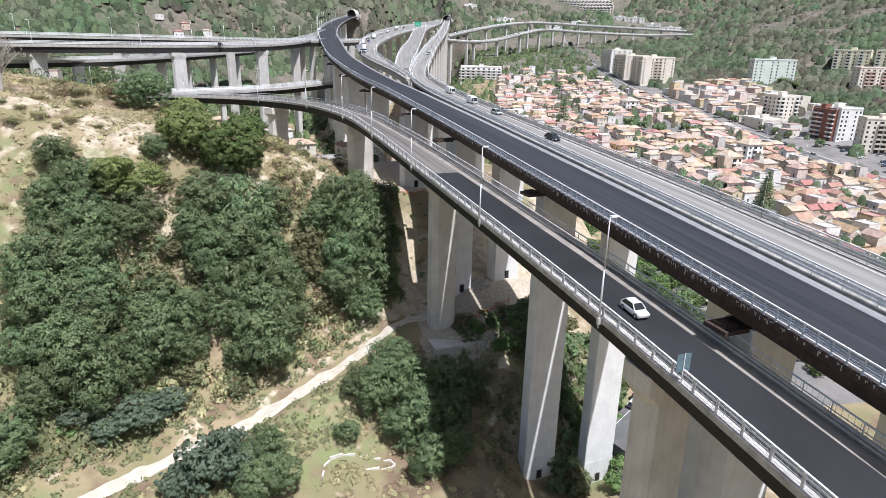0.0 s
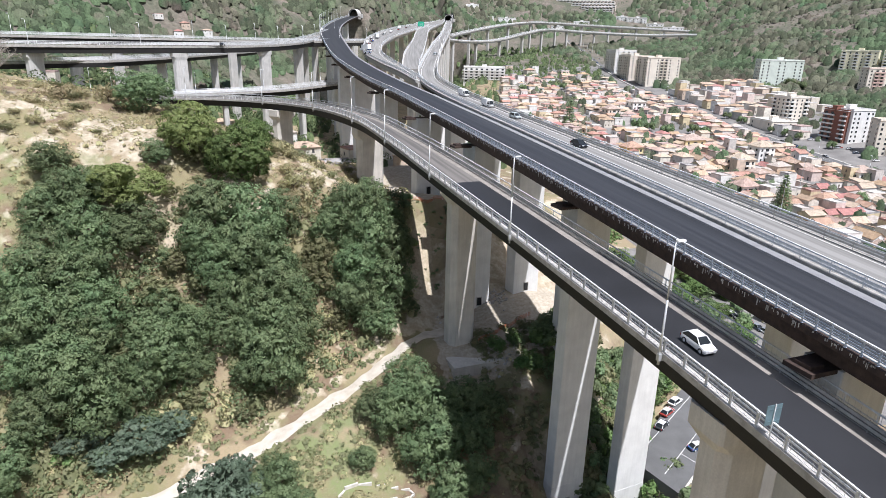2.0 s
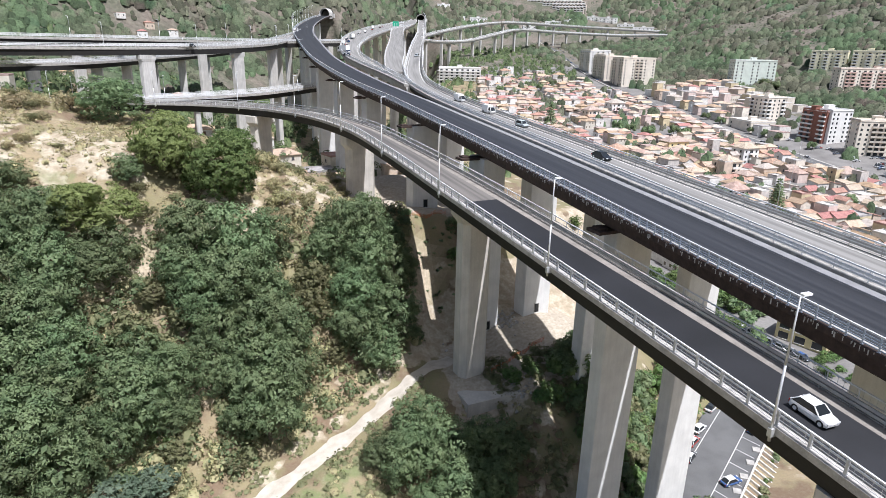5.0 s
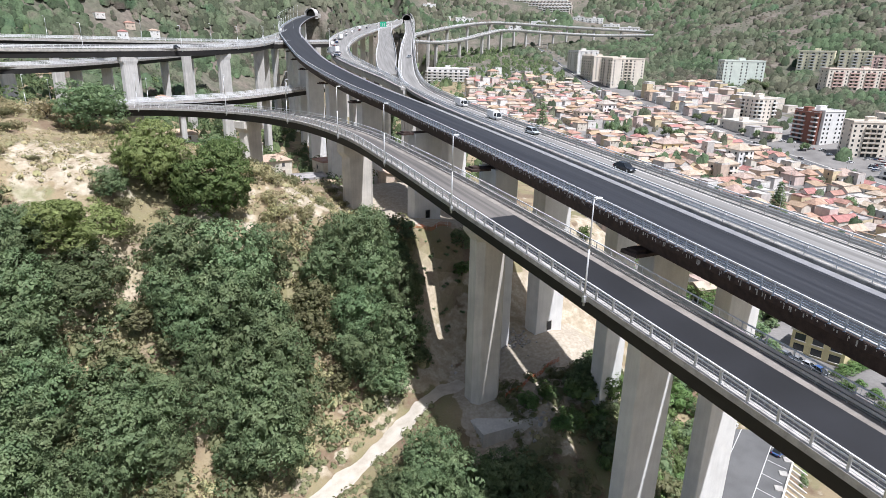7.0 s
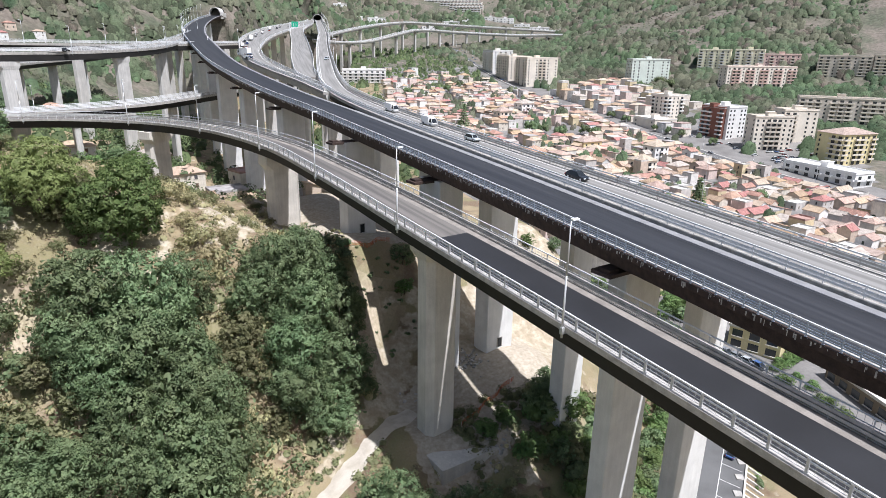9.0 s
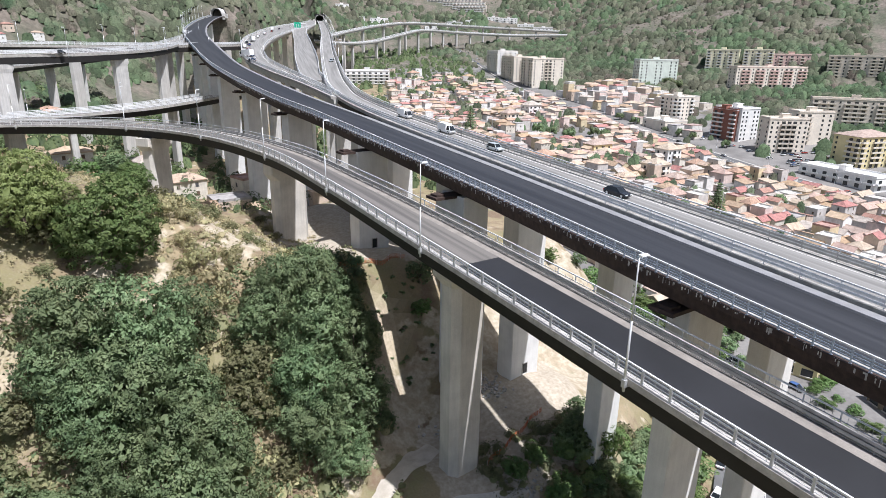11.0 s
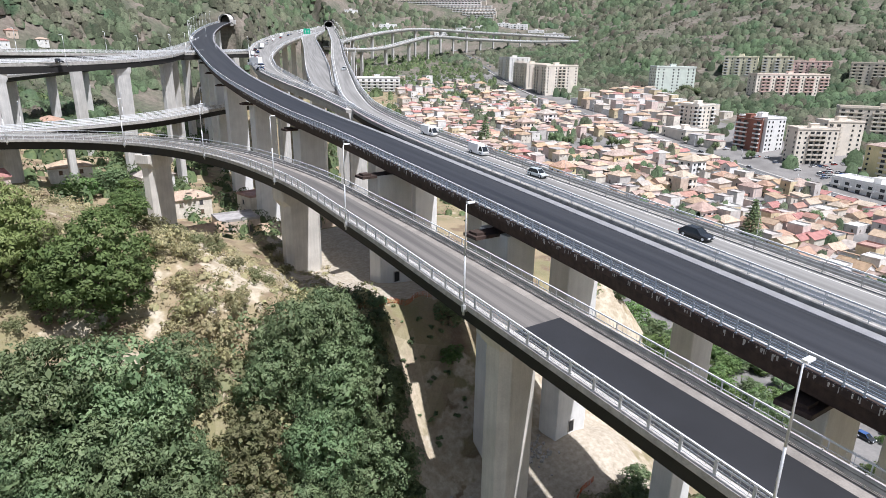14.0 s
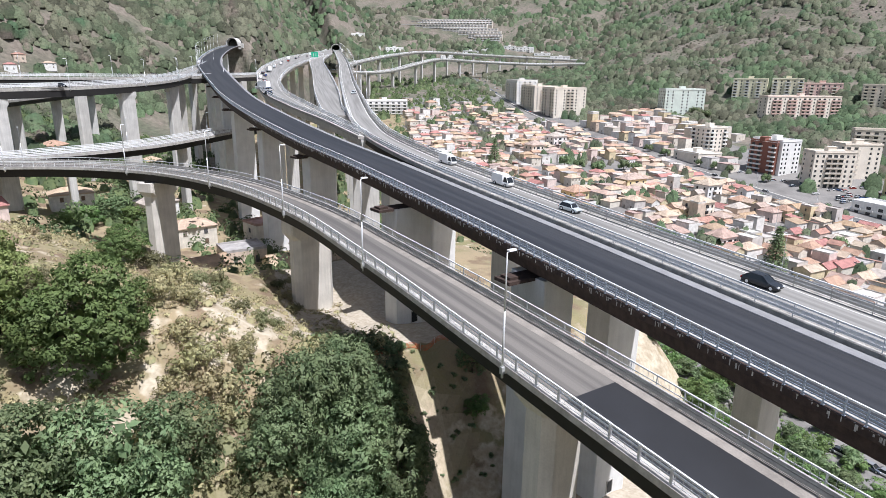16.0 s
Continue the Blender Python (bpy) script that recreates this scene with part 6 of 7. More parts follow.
def flats(label, x, y, turn, w, d, floors, wall, trim, front, side, name="apartment_building", tiled=False, fh=3.05, z=None):
    """A block with columns of windows (w), balconies (b) or blank wall (-) on its front and its left side."""
    z = min(gz(x + i, y + j) for i in (-8, 8) for j in (-8, 8)) if z is None else z
    h = floors * fh + 0.9
    s = Soup().box((-w / 2, -d / 2, -4), (w / 2, d / 2, h))
    ob = thing(name, label, "building", pose(x, y, z, 0, 0, turn), "blocks of flats", data=s.mesh(name, wall))
    if tiled:
        part("roof", roof_mesh(w, d, h, "hip", 3.2, 0.7), ob)
    else:
        r = Soup().box((-w / 2 - 0.3, -d / 2 - 0.3, h), (w / 2 + 0.3, d / 2 + 0.3, h + 0.25))
        part("roof", r.mesh("roof", trim), ob)
        p = Soup()
        for a, b in (((-w / 2, -d / 2), (w / 2, -d / 2 + 0.25)), ((-w / 2, d / 2 - 0.25), (w / 2, d / 2)), ((-w / 2, -d / 2 + 0.25), (-w / 2 + 0.25, d / 2 - 0.25)), ((w / 2 - 0.25, -d / 2 + 0.25), (w / 2, d / 2 - 0.25))):
            p.box((*a, h + 0.25), (*b, h + 1.15))
        part("parapet", p.mesh("parapet", wall), ob)
        part("stair_tower", Soup().box((-2.6, -2, h + 0.25), (2.6, 2.4, h + 3.1)).box((-2.9, -2.3, h + 3.1), (2.9, 2.7, h + 3.3)).mesh("stair_tower", wall), ob)
    for pattern, span, depth, base in ((front, w, d, 0), (side, d, w, -90)):
        n = len(pattern)
        for j, c in enumerate(pattern):
            u = -span / 2 + (j + 0.5) * span / n
            for fl in range(floors):
                m = pose(0, 0, 0, 0, 0, base) @ pose(u, -depth / 2, fl * fh + 1.75)
                if c == "w":
                    part("window", WINF, ob, m=m)
                elif c == "b":
                    part("balcony_door", WIND, ob, m=m @ pose(0, 0, -0.2))
                    if fl:
                        key = ("balcony", round(span / n, 1), trim.name)
                        if key not in PAINTS:
                            q = span / n * 0.47
                            PAINTS[key] = Soup().box((-q, -1.3, -1.62), (q, 0, -1.45)).box((-q, -1.3, -1.45), (q, -1.2, -0.55)).box((-q, -1.2, -1.45), (-q + 0.1, 0, -0.55)).box((q - 0.1, -1.2, -1.45), (q, 0, -0.55)).mesh("balcony", trim)
                        part("balcony", PAINTS[key], ob, m=m)
    return ob


WHITE = plaster("white", (0.80, 0.79, 0.77))
CREAM = plaster("cream", (0.76, 0.69, 0.60))
BEIGE = plaster("beige", (0.62, 0.56, 0.49))
BRICK_RED = plaster("brick_red", (0.27, 0.115, 0.085))
BROWNWALL = plaster("brown", (0.22, 0.17, 0.12))
YELLOW = plaster("pale_yellow", (0.72, 0.62, 0.36))
GREENISH = plaster("pale_green", (0.69, 0.75, 0.68))
LEMON = plaster("pale_lemon", (0.80, 0.75, 0.56))
PINK = plaster("pink", (0.68, 0.48, 0.44))
flats("seven storey white block of flats with arched windows", 364, 380, 0, 17, 25, 7, WHITE, WHITE, "ww-ww", "-")
flats("brick red wing of flats with white balconies", 354.6, 381, 0, 2.4, 22, 7, BRICK_RED, WHITE, "-", "bb-b")
flats("beige seven storey block of flats with stacked balconies", 362, 338, -21, 26, 13, 7, CREAM, BEIGE, "wwbbbww", "w-w")
flats("beige block of flats behind a neighbouring block", 392, 343, -21, 24, 14, 7, CREAM, BEIGE, "bb-ww", "w-b")
flats("pale yellow block of flats with a tiled roof and balconies", 379, 294, -4, 27, 19, 6, YELLOW, CREAM, "bwbbwb", "w-bb", tiled=True)
flats("long beige block of flats with dark balconies", 462, 363, -44, 58, 13, 6, BEIGE, CREAM, "bbbwbbbwbbb", "w-w")
flats("pale green and white block of flats", 452, 578, -20, 40, 20, 8, GREENISH, WHITE, "ww-ww-ww", "wwww")
flats("cream six storey block of flats with wide balconies", 372, 451, 4, 18, 19, 6, CREAM, WHITE, "bwwb", "bwwb")
flats("long cream block of flats with red balconies", 536, 511, -14, 76, 14, 6, CREAM, PINK, "wbbwbbwbbwbbwbb", "ww")
flats("tall pale yellow and white block of flats on the slope", 560, 596, -50, 34, 14, 7, LEMON, WHITE, "bwbwbw", "ww")
flats("tall pale lemon block of flats on the slope", 583, 568, -50, 30, 14, 7, LEMON, WHITE, "bwbwb", "ww")
flats("pink block of flats on the slope", 606, 546, -40, 36, 14, 5, PINK, CREAM, "wbwbwbw", "ww")
flats("beige block of flats high on the slope", 628, 488, -52, 48, 14, 7, BEIGE, CREAM, "bbwbbwbb", "ww")
flats("beige block of flats at the wood's edge", 655, 452, -52, 40, 14, 7, BEIGE, CREAM, "bbwbbw", "ww")
flats("tall cream block of flats beside the avenue", 357, 648, -6, 36, 32, 9, CREAM, CREAM, "w-wbbw-w", "bb-bb")
flats("cream block of flats with a long balcony side", 355, 698, -6, 28, 40, 8, CREAM, CREAM, "wbbw", "bbwbbw")
flats("pale cream block of flats at the avenue's far end", 362, 755, -6, 26, 38, 8, WHITE, CREAM, "wbbw", "bbwbb")
flats("white low block with ribbon balconies", 171, 690, -12, 46, 14, 5, WHITE, WHITE, "bbbbbbbb", "bb", z=gz(171, 676) - 2)
flats("low white commercial building with arches", 338, 273, 0, 15, 46, 2, WHITE, WHITE, "bb", "bbbbbbb", name="shop_building")
for x, y, w, d, fl, col in ((232, 306, 11, 11, 3, "c"), (240, 372, 16, 10, 2, "y"), (292, 286, 12, 10, 2, "w"), (205, 262, 10, 9, 2, "w"), (268, 338, 12, 10, 3, "w"), (188, 352, 11, 10, 2, "y"), (262, 500, 13, 11, 3, "w"), (226, 470, 11, 10, 3, "c")):
    flats("three storey rendered house standing above the low roofs", x, y, 8, w, d, fl, {"c": CREAM, "y": YELLOW, "w": WHITE}[col], WHITE, "wbw", "ww", name="town_house", tiled=True)
flats("cream workshop hall beside the avenue", 345, 432, 0, 22, 26, 2, CREAM, WHITE, "ww", "w--w", name="workshop")
for x, y, turn, w, fl, pt in ((570, 1146, -30, 34, 3, "wbwbw"), (592, 1118, -30, 30, 2, "bwbw"), (614, 1090, -32, 36, 2, "wbwbw"), (545, 1160, -28, 22, 2, "bwb"), (470, 1172, -20, 30, 3, "wbwb"), (430, 1190, -15, 26, 2, "bwb"), (340, 1236, -8, 34, 3, "wbwbw"), (304, 1252, -8, 26, 2, "wbw"), (262, 1200, -5, 24, 3, "wbw"), (500, 1160, -22, 24, 2, "wbw")):
    flats("white terraced house on the far hillside", x, y, turn, w, 13, fl, WHITE, WHITE, pt, "w", name="hillside_villa")


def terrace_row(x, y, w, turn, floors=2, fh=3.3):
    """One row of a stepped building: back wall, party walls and white balcony slabs before dark openings."""
    z = gz(x, y) + 0.5
    ob = thing("terrace_block", "long stepped terrace block on the far hillside", "building", pose(x, y, z, 0, 0, turn), "stepped terraces")
    part("wall", Soup().box((-w / 2, 0, -9), (w / 2, 11, floors * fh)).mesh("wall", BEIGE), ob)
    hole, slab, wall = Soup(), Soup(), Soup()
    n = max(2, int(w / 6.5))
    for fl in range(floors):
        slab.box((-w / 2, -2.6, fl * fh - 0.25), (w / 2, 0, fl * fh)).box((-w / 2, -2.6, fl * fh), (w / 2, -2.4, fl * fh + 0.95))
        for j in range(n):
            u = -w / 2 + (j + 0.5) * w / n
            hole.box((u - 1.9, -0.06, fl * fh + 0.1), (u + 1.9, 0.2, fl * fh + 2.5))
    slab.box((-w / 2, -2.6, floors * fh), (w / 2, 11.3, floors * fh + 0.3))
    for j in range(n + 1):
        u = -w / 2 + j * w / n
        wall.box((u - 0.2, -2.4, -8), (u + 0.2, -0.01, floors * fh - 0.01))
    part("balcony_slab", slab.mesh("balcony_slab", WHITE), ob, kind="stuff")
    part("opening", hole.mesh("opening", GLASS_DARK), ob, kind="stuff")
    part("party_wall", wall.mesh("party_wall", BEIGE), ob, kind="stuff")


for x, y, w in ((462, 1312, 205), (456, 1299, 212), (450, 1285, 190), (500, 1248, 110), (512, 1228, 84), (516, 1210, 66), (512, 1195, 52)):
    terrace_row(x, y, w, -33)

# the avenue through the town
AVENUE = Deck("avenue", "long straight town avenue with parked cars", [(427, 1125, 439, 1121, 0), (374, 890, 386, 888, 0), (338, 712, 350, 711, 0), (323, 593, 334, 592, 0), (317, 506, 328, 506, 0), (313, 400, 324, 400, 0), (308, 300, 319, 300, 0), (305, 200, 316, 200, 0), (303, 60, 314, 60, 0)], 5.0)
tagged(AVENUE.ob, category="road", kind="structure")
AVENUE.ob.name = "road"
AVENUE.L[:, 2] = ground_z(AVENUE.L[:, 0], AVENUE.L[:, 1]) + 0.35
AVENUE.R[:, 2] = AVENUE.L[:, 2]
AVENUE.n[:, 2] = 0
AVENUE.sweep("roadway", [("L", 0, 0.1), ("L", 0, -1.5), ("R", 0, -1.5), ("R", 0, 0.1)], ASPHALT_STREET)
for sd, o in (("L", -1.6), ("R", 1.6)):
    a, b = sorted((o, 0))
    AVENUE.sweep("footway", [(sd, a, 0.22), (sd, a, -1.5), (sd, b, -1.5), (sd, b, 0.22)], KERB)
AVENUE.ribbon("lane_mark", "C", -0.08, "C", 0.08, 0.105, WHITE_PAINT)


# ---------- street lamps ----------
HEAD = mat("lamp_head", (0.82, 0.83, 0.84), 0.4, var=0.03, bump=0)


def make_lamp(h, arm):
    ob = thing("street_lamp", "tall galvanised street lamp on the viaduct's edge", "lamp", pose(0, 0, -500), "street lamps")
    part("pole", Soup().tube((0, 0, -1.2), (0, 0, h * 0.5), 0.13, 0.10, 8).tube((0, 0, h * 0.5), (0, 0, h), 0.10, 0.06, 8).mesh("pole", LAMP_GREY, True), ob)
    part("arm", Soup().tube((0, 0, h - 0.05), (arm * 0.6, 0, h + 0.12), 0.05, 0.045, 6).tube((arm * 0.6, 0, h + 0.12), (arm, 0, h + 0.15), 0.045, 0.04, 6).mesh("arm", LAMP_GREY), ob)
    part("lamp_head", Soup().box((arm - 0.25, -0.2, h + 0.08), (arm + 0.65, 0.2, h + 0.24)).mesh("lamp_head", HEAD), ob)
    part("bracket", Soup().box((-0.15, -0.2, -0.75), (0.45, 0.2, -0.5)).box((-0.2, -0.2, -0.75), (0.2, 0.2, 0.0)).mesh("bracket", LAMP_GREY), ob)
    return ob


LAMP = make_lamp(11.5, 0.35)
LAMP_SHORT = make_lamp(9.0, 0.5)


def lamp_on(d, y, side="L", off=-0.2, proto=None, flip=False):
    i = d.at(y)
    m = d.spot(i, side, off, 0)
    return copy_thing(proto or LAMP, m @ pose(0, 0, 0, 0, 0, 180 if flip else 0))


for y in (-32, 6, 43.3, 77, 112.4, 143.5, 173.6):
    lamp_on(RAMP, y)
for x, y in ((-0.8, 209), (-20.7, 240), (-52, 256.5), (-88, 261)):
    i = int(np.argmin(np.hypot(RAMP.L[:, 0] - x, RAMP.L[:, 1] - y)))
    copy_thing(LAMP, RAMP.spot(i, "L", -0.2, 0))
for i in range(0, len(MIDDLE.L), 11):
    copy_thing(LAMP_SHORT, MIDDLE.spot(i, "R" if i % 22 else "L", 0.2, 0) @ pose(0, 0, 0, 0, 0, 180))
for i in range(2, len(LEFT.L), 13):
    copy_thing(LAMP_SHORT, LEFT.spot(i, "R", 0.2, 0) @ pose(0, 0, 0, 0, 0, 180))
for i in range(4, len(LEFT_FAR.L), 13):
    copy_thing(LAMP_SHORT, LEFT_FAR.spot(i, "R", 0.2, 0) @ pose(0, 0, 0, 0, 0, 180))
for y in range(440, 700, 22):
    lamp_on(UPPER, y, proto=LAMP)
for y in range(290, 1000, 44):
    lamp_on(RIGHT, y, "R", 0.2, LAMP, True)
for i in range(3, len(AVENUE.L), 9):
    copy_thing(LAMP_SHORT, AVENUE.spot(i, "R", 1.0, 0.3) @ pose(0, 0, 0, 0, 0, 180))
for d in (FLY_A, FLY_B):
    for i in range(2, len(d.L), 9):
        copy_thing(LAMP_SHORT, d.spot(i, "L", -0.2, 0))
for x, y in ((195, 222), (236, 262), (168, 318), (178, 402), (172, 470)):
    tagged(copy_thing(LAMP, pose(x, y, gz(x, y), 0, 0, 140) @ Matrix.Diagonal((1, 1, 1.7, 1))), "very tall lamp mast among the houses")
for d, ys in ((FLY_A, range(2, 95, 8)), (FLY_B, range(3, 95, 8))):
    for i in ys:
        if i < len(d.L):
            p = d.pts("C", 0, 0)[i]
            pier(d.ob, (p[0], p[1]), 4.5, 2.4, math.atan2(d.n[i][1], d.n[i][0]), p[2] - 2.7, CONCRETE, flare=0.8)


# ---------- tunnels ----------
def tunnel(d, y, width, label):
    i = d.at(y)
    m = d.spot(i, "C", 0, 0)
    ob = thing("tunnel_portal", label, "tunnel", m)
    n, r = 14, width / 2
    arc = [(-r * math.cos(math.pi * k / n), r * 0.92 * math.sin(math.pi * k / n) + 2.0) for k in range(n + 1)]
    ring = [(-r, -3)] + arc + [(r, -3)]
    big = [(-r - 0.8, -3)] + [(u * (r + 0.8) / r, (v - 2) * (r + 0.8) / r + 2.0) for u, v in arc] + [(r + 0.8, -3)]
    loop = ring + big[::-1]
    part("tunnel_lining", Soup().prism([(u, -1.5 if j < len(ring) else -3.0, v) for j, (u, v) in enumerate(loop)], [(u, 5, v) for u, v in loop]).mesh("tunnel_lining", CONCRETE), ob)
    # the mouth's darkness is put into the colour: a near-black shell inside the collar
    inner = [(u * 0.985, (v - 2) * 0.985 + 2) for u, v in ring]
    core = [(u * 0.97, (v - 2) * 0.97 + 2) for u, v in ring]
    dark_loop = inner + core[::-1]
    part("sooty_vault", Soup().prism([(u, 0.5, v) for u, v in dark_loop], [(u, 25.5, v) for u, v in dark_loop]).mesh("sooty_vault", DARK_HOLE), ob, "near-black lining that stands in for the unlit depth of the tunnel")
    # near-black sheet across the bore, in place of the shade further in
    part("tunnel_end", Soup().box((-r - 1, 25.6, -3), (r + 1, 26.2, r + 4)).mesh("tunnel_end", DARK_HOLE), ob)
    for sx in (-1, 1):
        part("wing_wall", Soup().box((sx * (r + 2.2) - 1.4, 3, -1.6), (sx * (r + 2.2) + 1.4, 4.2, 2.4)).mesh("wing_wall", CONCRETE), ob)
    part("tunnel_floor", Soup().box((-r - 1, 0, -1.2), (r + 1, 25.5, -0.06)).mesh("tunnel_floor", ASPHALT_OLD), ob)
    return ob


tunnel(UPPER, 722, 10.5, "dark tunnel mouth with a concrete collar in the wooded hill")
tunnel(RIGHT, 1008, 13, "distant dark tunnel mouth with a concrete collar")

# ---------- overhead sign ----------
GREEN = mat("green_sign_panel", (0.01, 0.36, 0.22), 0.4, var=0.04, bump=0)
i = STUB.at(600)
g = thing("overhead_sign", "green motorway sign panel on a steel gantry", "sign", STUB.spot(i, "C", 0, 0))
part("gantry", Soup().box((-6.2, -0.2, 0), (-5.9, 0.2, 8.2)).box((5.9, -0.2, 0), (6.2, 0.2, 8.2)).box((-5.9, -0.2, 7.8), (5.9, 0.2, 8.2)).mesh("gantry", GALV), g)
pn = part("sign_panel", Soup().box((-4.2, -0.4, 4.6), (1.4, -0.25, 8.9)).mesh("sign_panel", GREEN), g)
part("arrow", Soup().box((-2.6, -0.45, 5.2), (-2.2, -0.41, 7.6)).box((-0.6, -0.45, 5.2), (-0.2, -0.41, 7.6)).mesh("arrow", WHITE_PAINT), pn, kind="stuff")
i = RAMP.at(30)
sg = thing("road_sign", "back of a grey-green road sign on the guard rail", "sign", RAMP.spot(i, "L", 0.15, 0.1))
part("post", Soup().tube((0, 0, -0.3), (0, 0, 3.2), 0.05, 0.05, 7).mesh("post", GALV), sg)
part("sign_plate", Soup().box((-0.75, 0.05, 1.3), (0.75, 0.09, 3.1)).box((-0.7, 0.02, 1.6), (0.7, 0.05, 1.66)).box((-0.7, 0.02, 2.7), (0.7, 0.05, 2.76)).mesh("sign_plate", mat("sign_back", (0.16, 0.24, 0.27), 0.5, 0.3, var=0.08, scale=2, scale2=9, bump=0)), sg)

# ---------- vehicles ----------
PAINT = pick_mat("car_paint", [(0.75, 0.75, 0.75), (0.04, 0.045, 0.05), (0.42, 0.44, 0.46), (0.70, 0.70, 0.71), (0.10, 0.12, 0.16), (0.78, 0.78, 0.76), (0.22, 0.23, 0.25), (0.35, 0.05, 0.04), (0.06, 0.12, 0.28)], 0.25, 0.02)
WHITE_CAR = mat("white_car_paint", (0.82, 0.82, 0.82), 0.25, var=0.02, bump=0)
DARK_CAR = mat("dark_car_paint", (0.025, 0.028, 0.034), 0.25, var=0.02, bump=0)
SILVER_CAR = mat("silver_car_paint", (0.55, 0.60, 0.62), 0.3, 0.3, var=0.02, bump=0)
CARGLASS = mat("car_glass", (0.02, 0.024, 0.028), 0.08, var=0.02, bump=0)
TYRE = mat("tyre", (0.02, 0.02, 0.02), 0.9, var=0.05, bump=0)
LIGHT_CLEAR = mat("headlight", (0.75, 0.76, 0.78), 0.15, var=0.02, bump=0)
LIGHT_RED = mat("tail_light", (0.35, 0.02, 0.02), 0.25, var=0.02, bump=0)


def make_vehicle(name, label, L, W, Hh, paint, cab=(0.22, 0.36, 0.80, 0.96), belt=0.55, box=False, plain=False):
    """A road vehicle facing -y: lower body, glazed cabin, roof, wheels and lights. cab: cabin foot and roof as shares of the length."""
    ob = thing(name, label, "vehicle", pose(0, 0, -500), "vehicles")
    b, w = belt * Hh, W / 2
    y = lambda q: -L / 2 + q * L
    hull = ((0.0, 0.80, 0.38, 0.66), (0.025, 0.92, 0.26, 0.80), (0.09, 0.985, 0.22, 0.90), (cab[0], 1.0, 0.2, 1.0), (0.5, 1.0, 0.2, 1.02), (cab[3], 0.985, 0.22, 1.0), (0.975, 0.93, 0.28, 0.95), (1.0, 0.84, 0.4, 0.84))
    rings = []
    for q, k, z0, z1 in hull:
        t1 = b * z1
        rings.append([(-w * k * 0.9, y(q), z0), (w * k * 0.9, y(q), z0), (w * k, y(q), z0 + 0.14), (w * k, y(q), t1 * 0.72), (w * k * 0.94, y(q), t1 * 0.95), (w * k * 0.80, y(q), t1), (-w * k * 0.80, y(q), t1), (-w * k * 0.94, y(q), t1 * 0.95), (-w * k, y(q), t1 * 0.72), (-w * k, y(q), z0 + 0.14)])
    nr = len(rings[0])
    vv = [p for r_ in rings for p in r_]
    ff = [(i * nr + j, i * nr + (j + 1) % nr, (i + 1) * nr + (j + 1) % nr, (i + 1) * nr + j) for i in range(len(rings) - 1) for j in range(nr)]
    ff += [tuple(reversed(range(nr))), tuple((len(rings) - 1) * nr + j for j in range(nr))]
    part("body", mesh_from("body", vv, ff, paint), ob)
    c = Soup()
    lo = [(-w + 0.06, y(cab[0]), b - 0.02), (w - 0.06, y(cab[0]), b - 0.02), (w - 0.06, y(cab[3]), b - 0.02), (-w + 0.06, y(cab[3]), b - 0.02)]
    hi = [(-w + 0.22, y(cab[1]), Hh - 0.06), (w - 0.22, y(cab[1]), Hh - 0.06), (w - 0.22, y(cab[2]), Hh - 0.06), (-w + 0.22, y(cab[2]), Hh - 0.06)]
    c.prism(lo, hi)
    part("cabin_glass", c.mesh("cabin_glass", CARGLASS), ob)
    r = Soup()
    r.prism([(x * 1.01, q, z) for x, q, z in hi], [(x * 0.9, q * 0.97, Hh) for x, q, z in hi])
    for sx in (-1, 1):
        for f, bk in ((0, 0), (3, 2)):
            p0, p1 = lo[0 if f == 0 else 3], hi[0 if f == 0 else 3]
            r.tube((sx * abs(p0[0]), p0[1], p0[2]), (sx * abs(p1[0]), p1[1], p1[2]), 0.06, 0.05, 5)
    part("roof", r.mesh("roof", paint), ob)
    if box:
        part("cargo_box", Soup().box((-w, y(cab[3]) + 0.1, 0.75), (w, y(1.0) + box, Hh * 1.16)).mesh("cargo_box", WHITE_CAR), ob)
    for sx in (-1, 1):
        for q in (0.17, 0.81):
            wh = part("wheel", Soup().tube((sx * (w - 0.2), y(q), 0.33), (sx * (w + 0.01), y(q), 0.33), 0.33, 0.33, 12).mesh("wheel", TYRE), ob)
            if plain:
                continue
            part("rim", Soup().tube((sx * (w - 0.02), y(q), 0.33), (sx * (w + 0.02), y(q), 0.33), 0.2, 0.19, 8).mesh("rim", GALV), wh)
        if plain:
            continue
        part("headlight", Soup().box((sx * (w - 0.3) - 0.2, y(0) - 0.01, b * 0.62), (sx * (w - 0.3) + 0.2, y(0.03), b * 0.8)).mesh("headlight", LIGHT_CLEAR), ob)
        part("tail_light", Soup().box((sx * (w - 0.16) - 0.12, y(0.985), b * 0.62), (sx * (w - 0.16) + 0.12, y(1) + 0.01, b * 0.9)).mesh("tail_light", LIGHT_RED), ob)
    return ob


SUV = make_vehicle("car", "white compact off-road car", 3.7, 1.6, 1.45, WHITE_CAR, (0.24, 0.42, 0.80, 0.97), 0.6)
CARX = make_vehicle("car", "parked saloon car", 4.3, 1.76, 1.45, PAINT, (0.24, 0.40, 0.78, 0.94))
FARCAR = make_vehicle("car", "parked saloon car", 4.3, 1.76, 1.45, PAINT, (0.24, 0.40, 0.78, 0.94), plain=True)
DARK = make_vehicle("car", "black estate car on the motorway", 4.1, 1.66, 1.36, DARK_CAR, (0.26, 0.44, 0.78, 0.96), 0.58)
SILV = make_vehicle("car", "silver hatchback on the motorway", 3.6, 1.55, 1.36, SILVER_CAR, (0.24, 0.38, 0.86, 0.97))
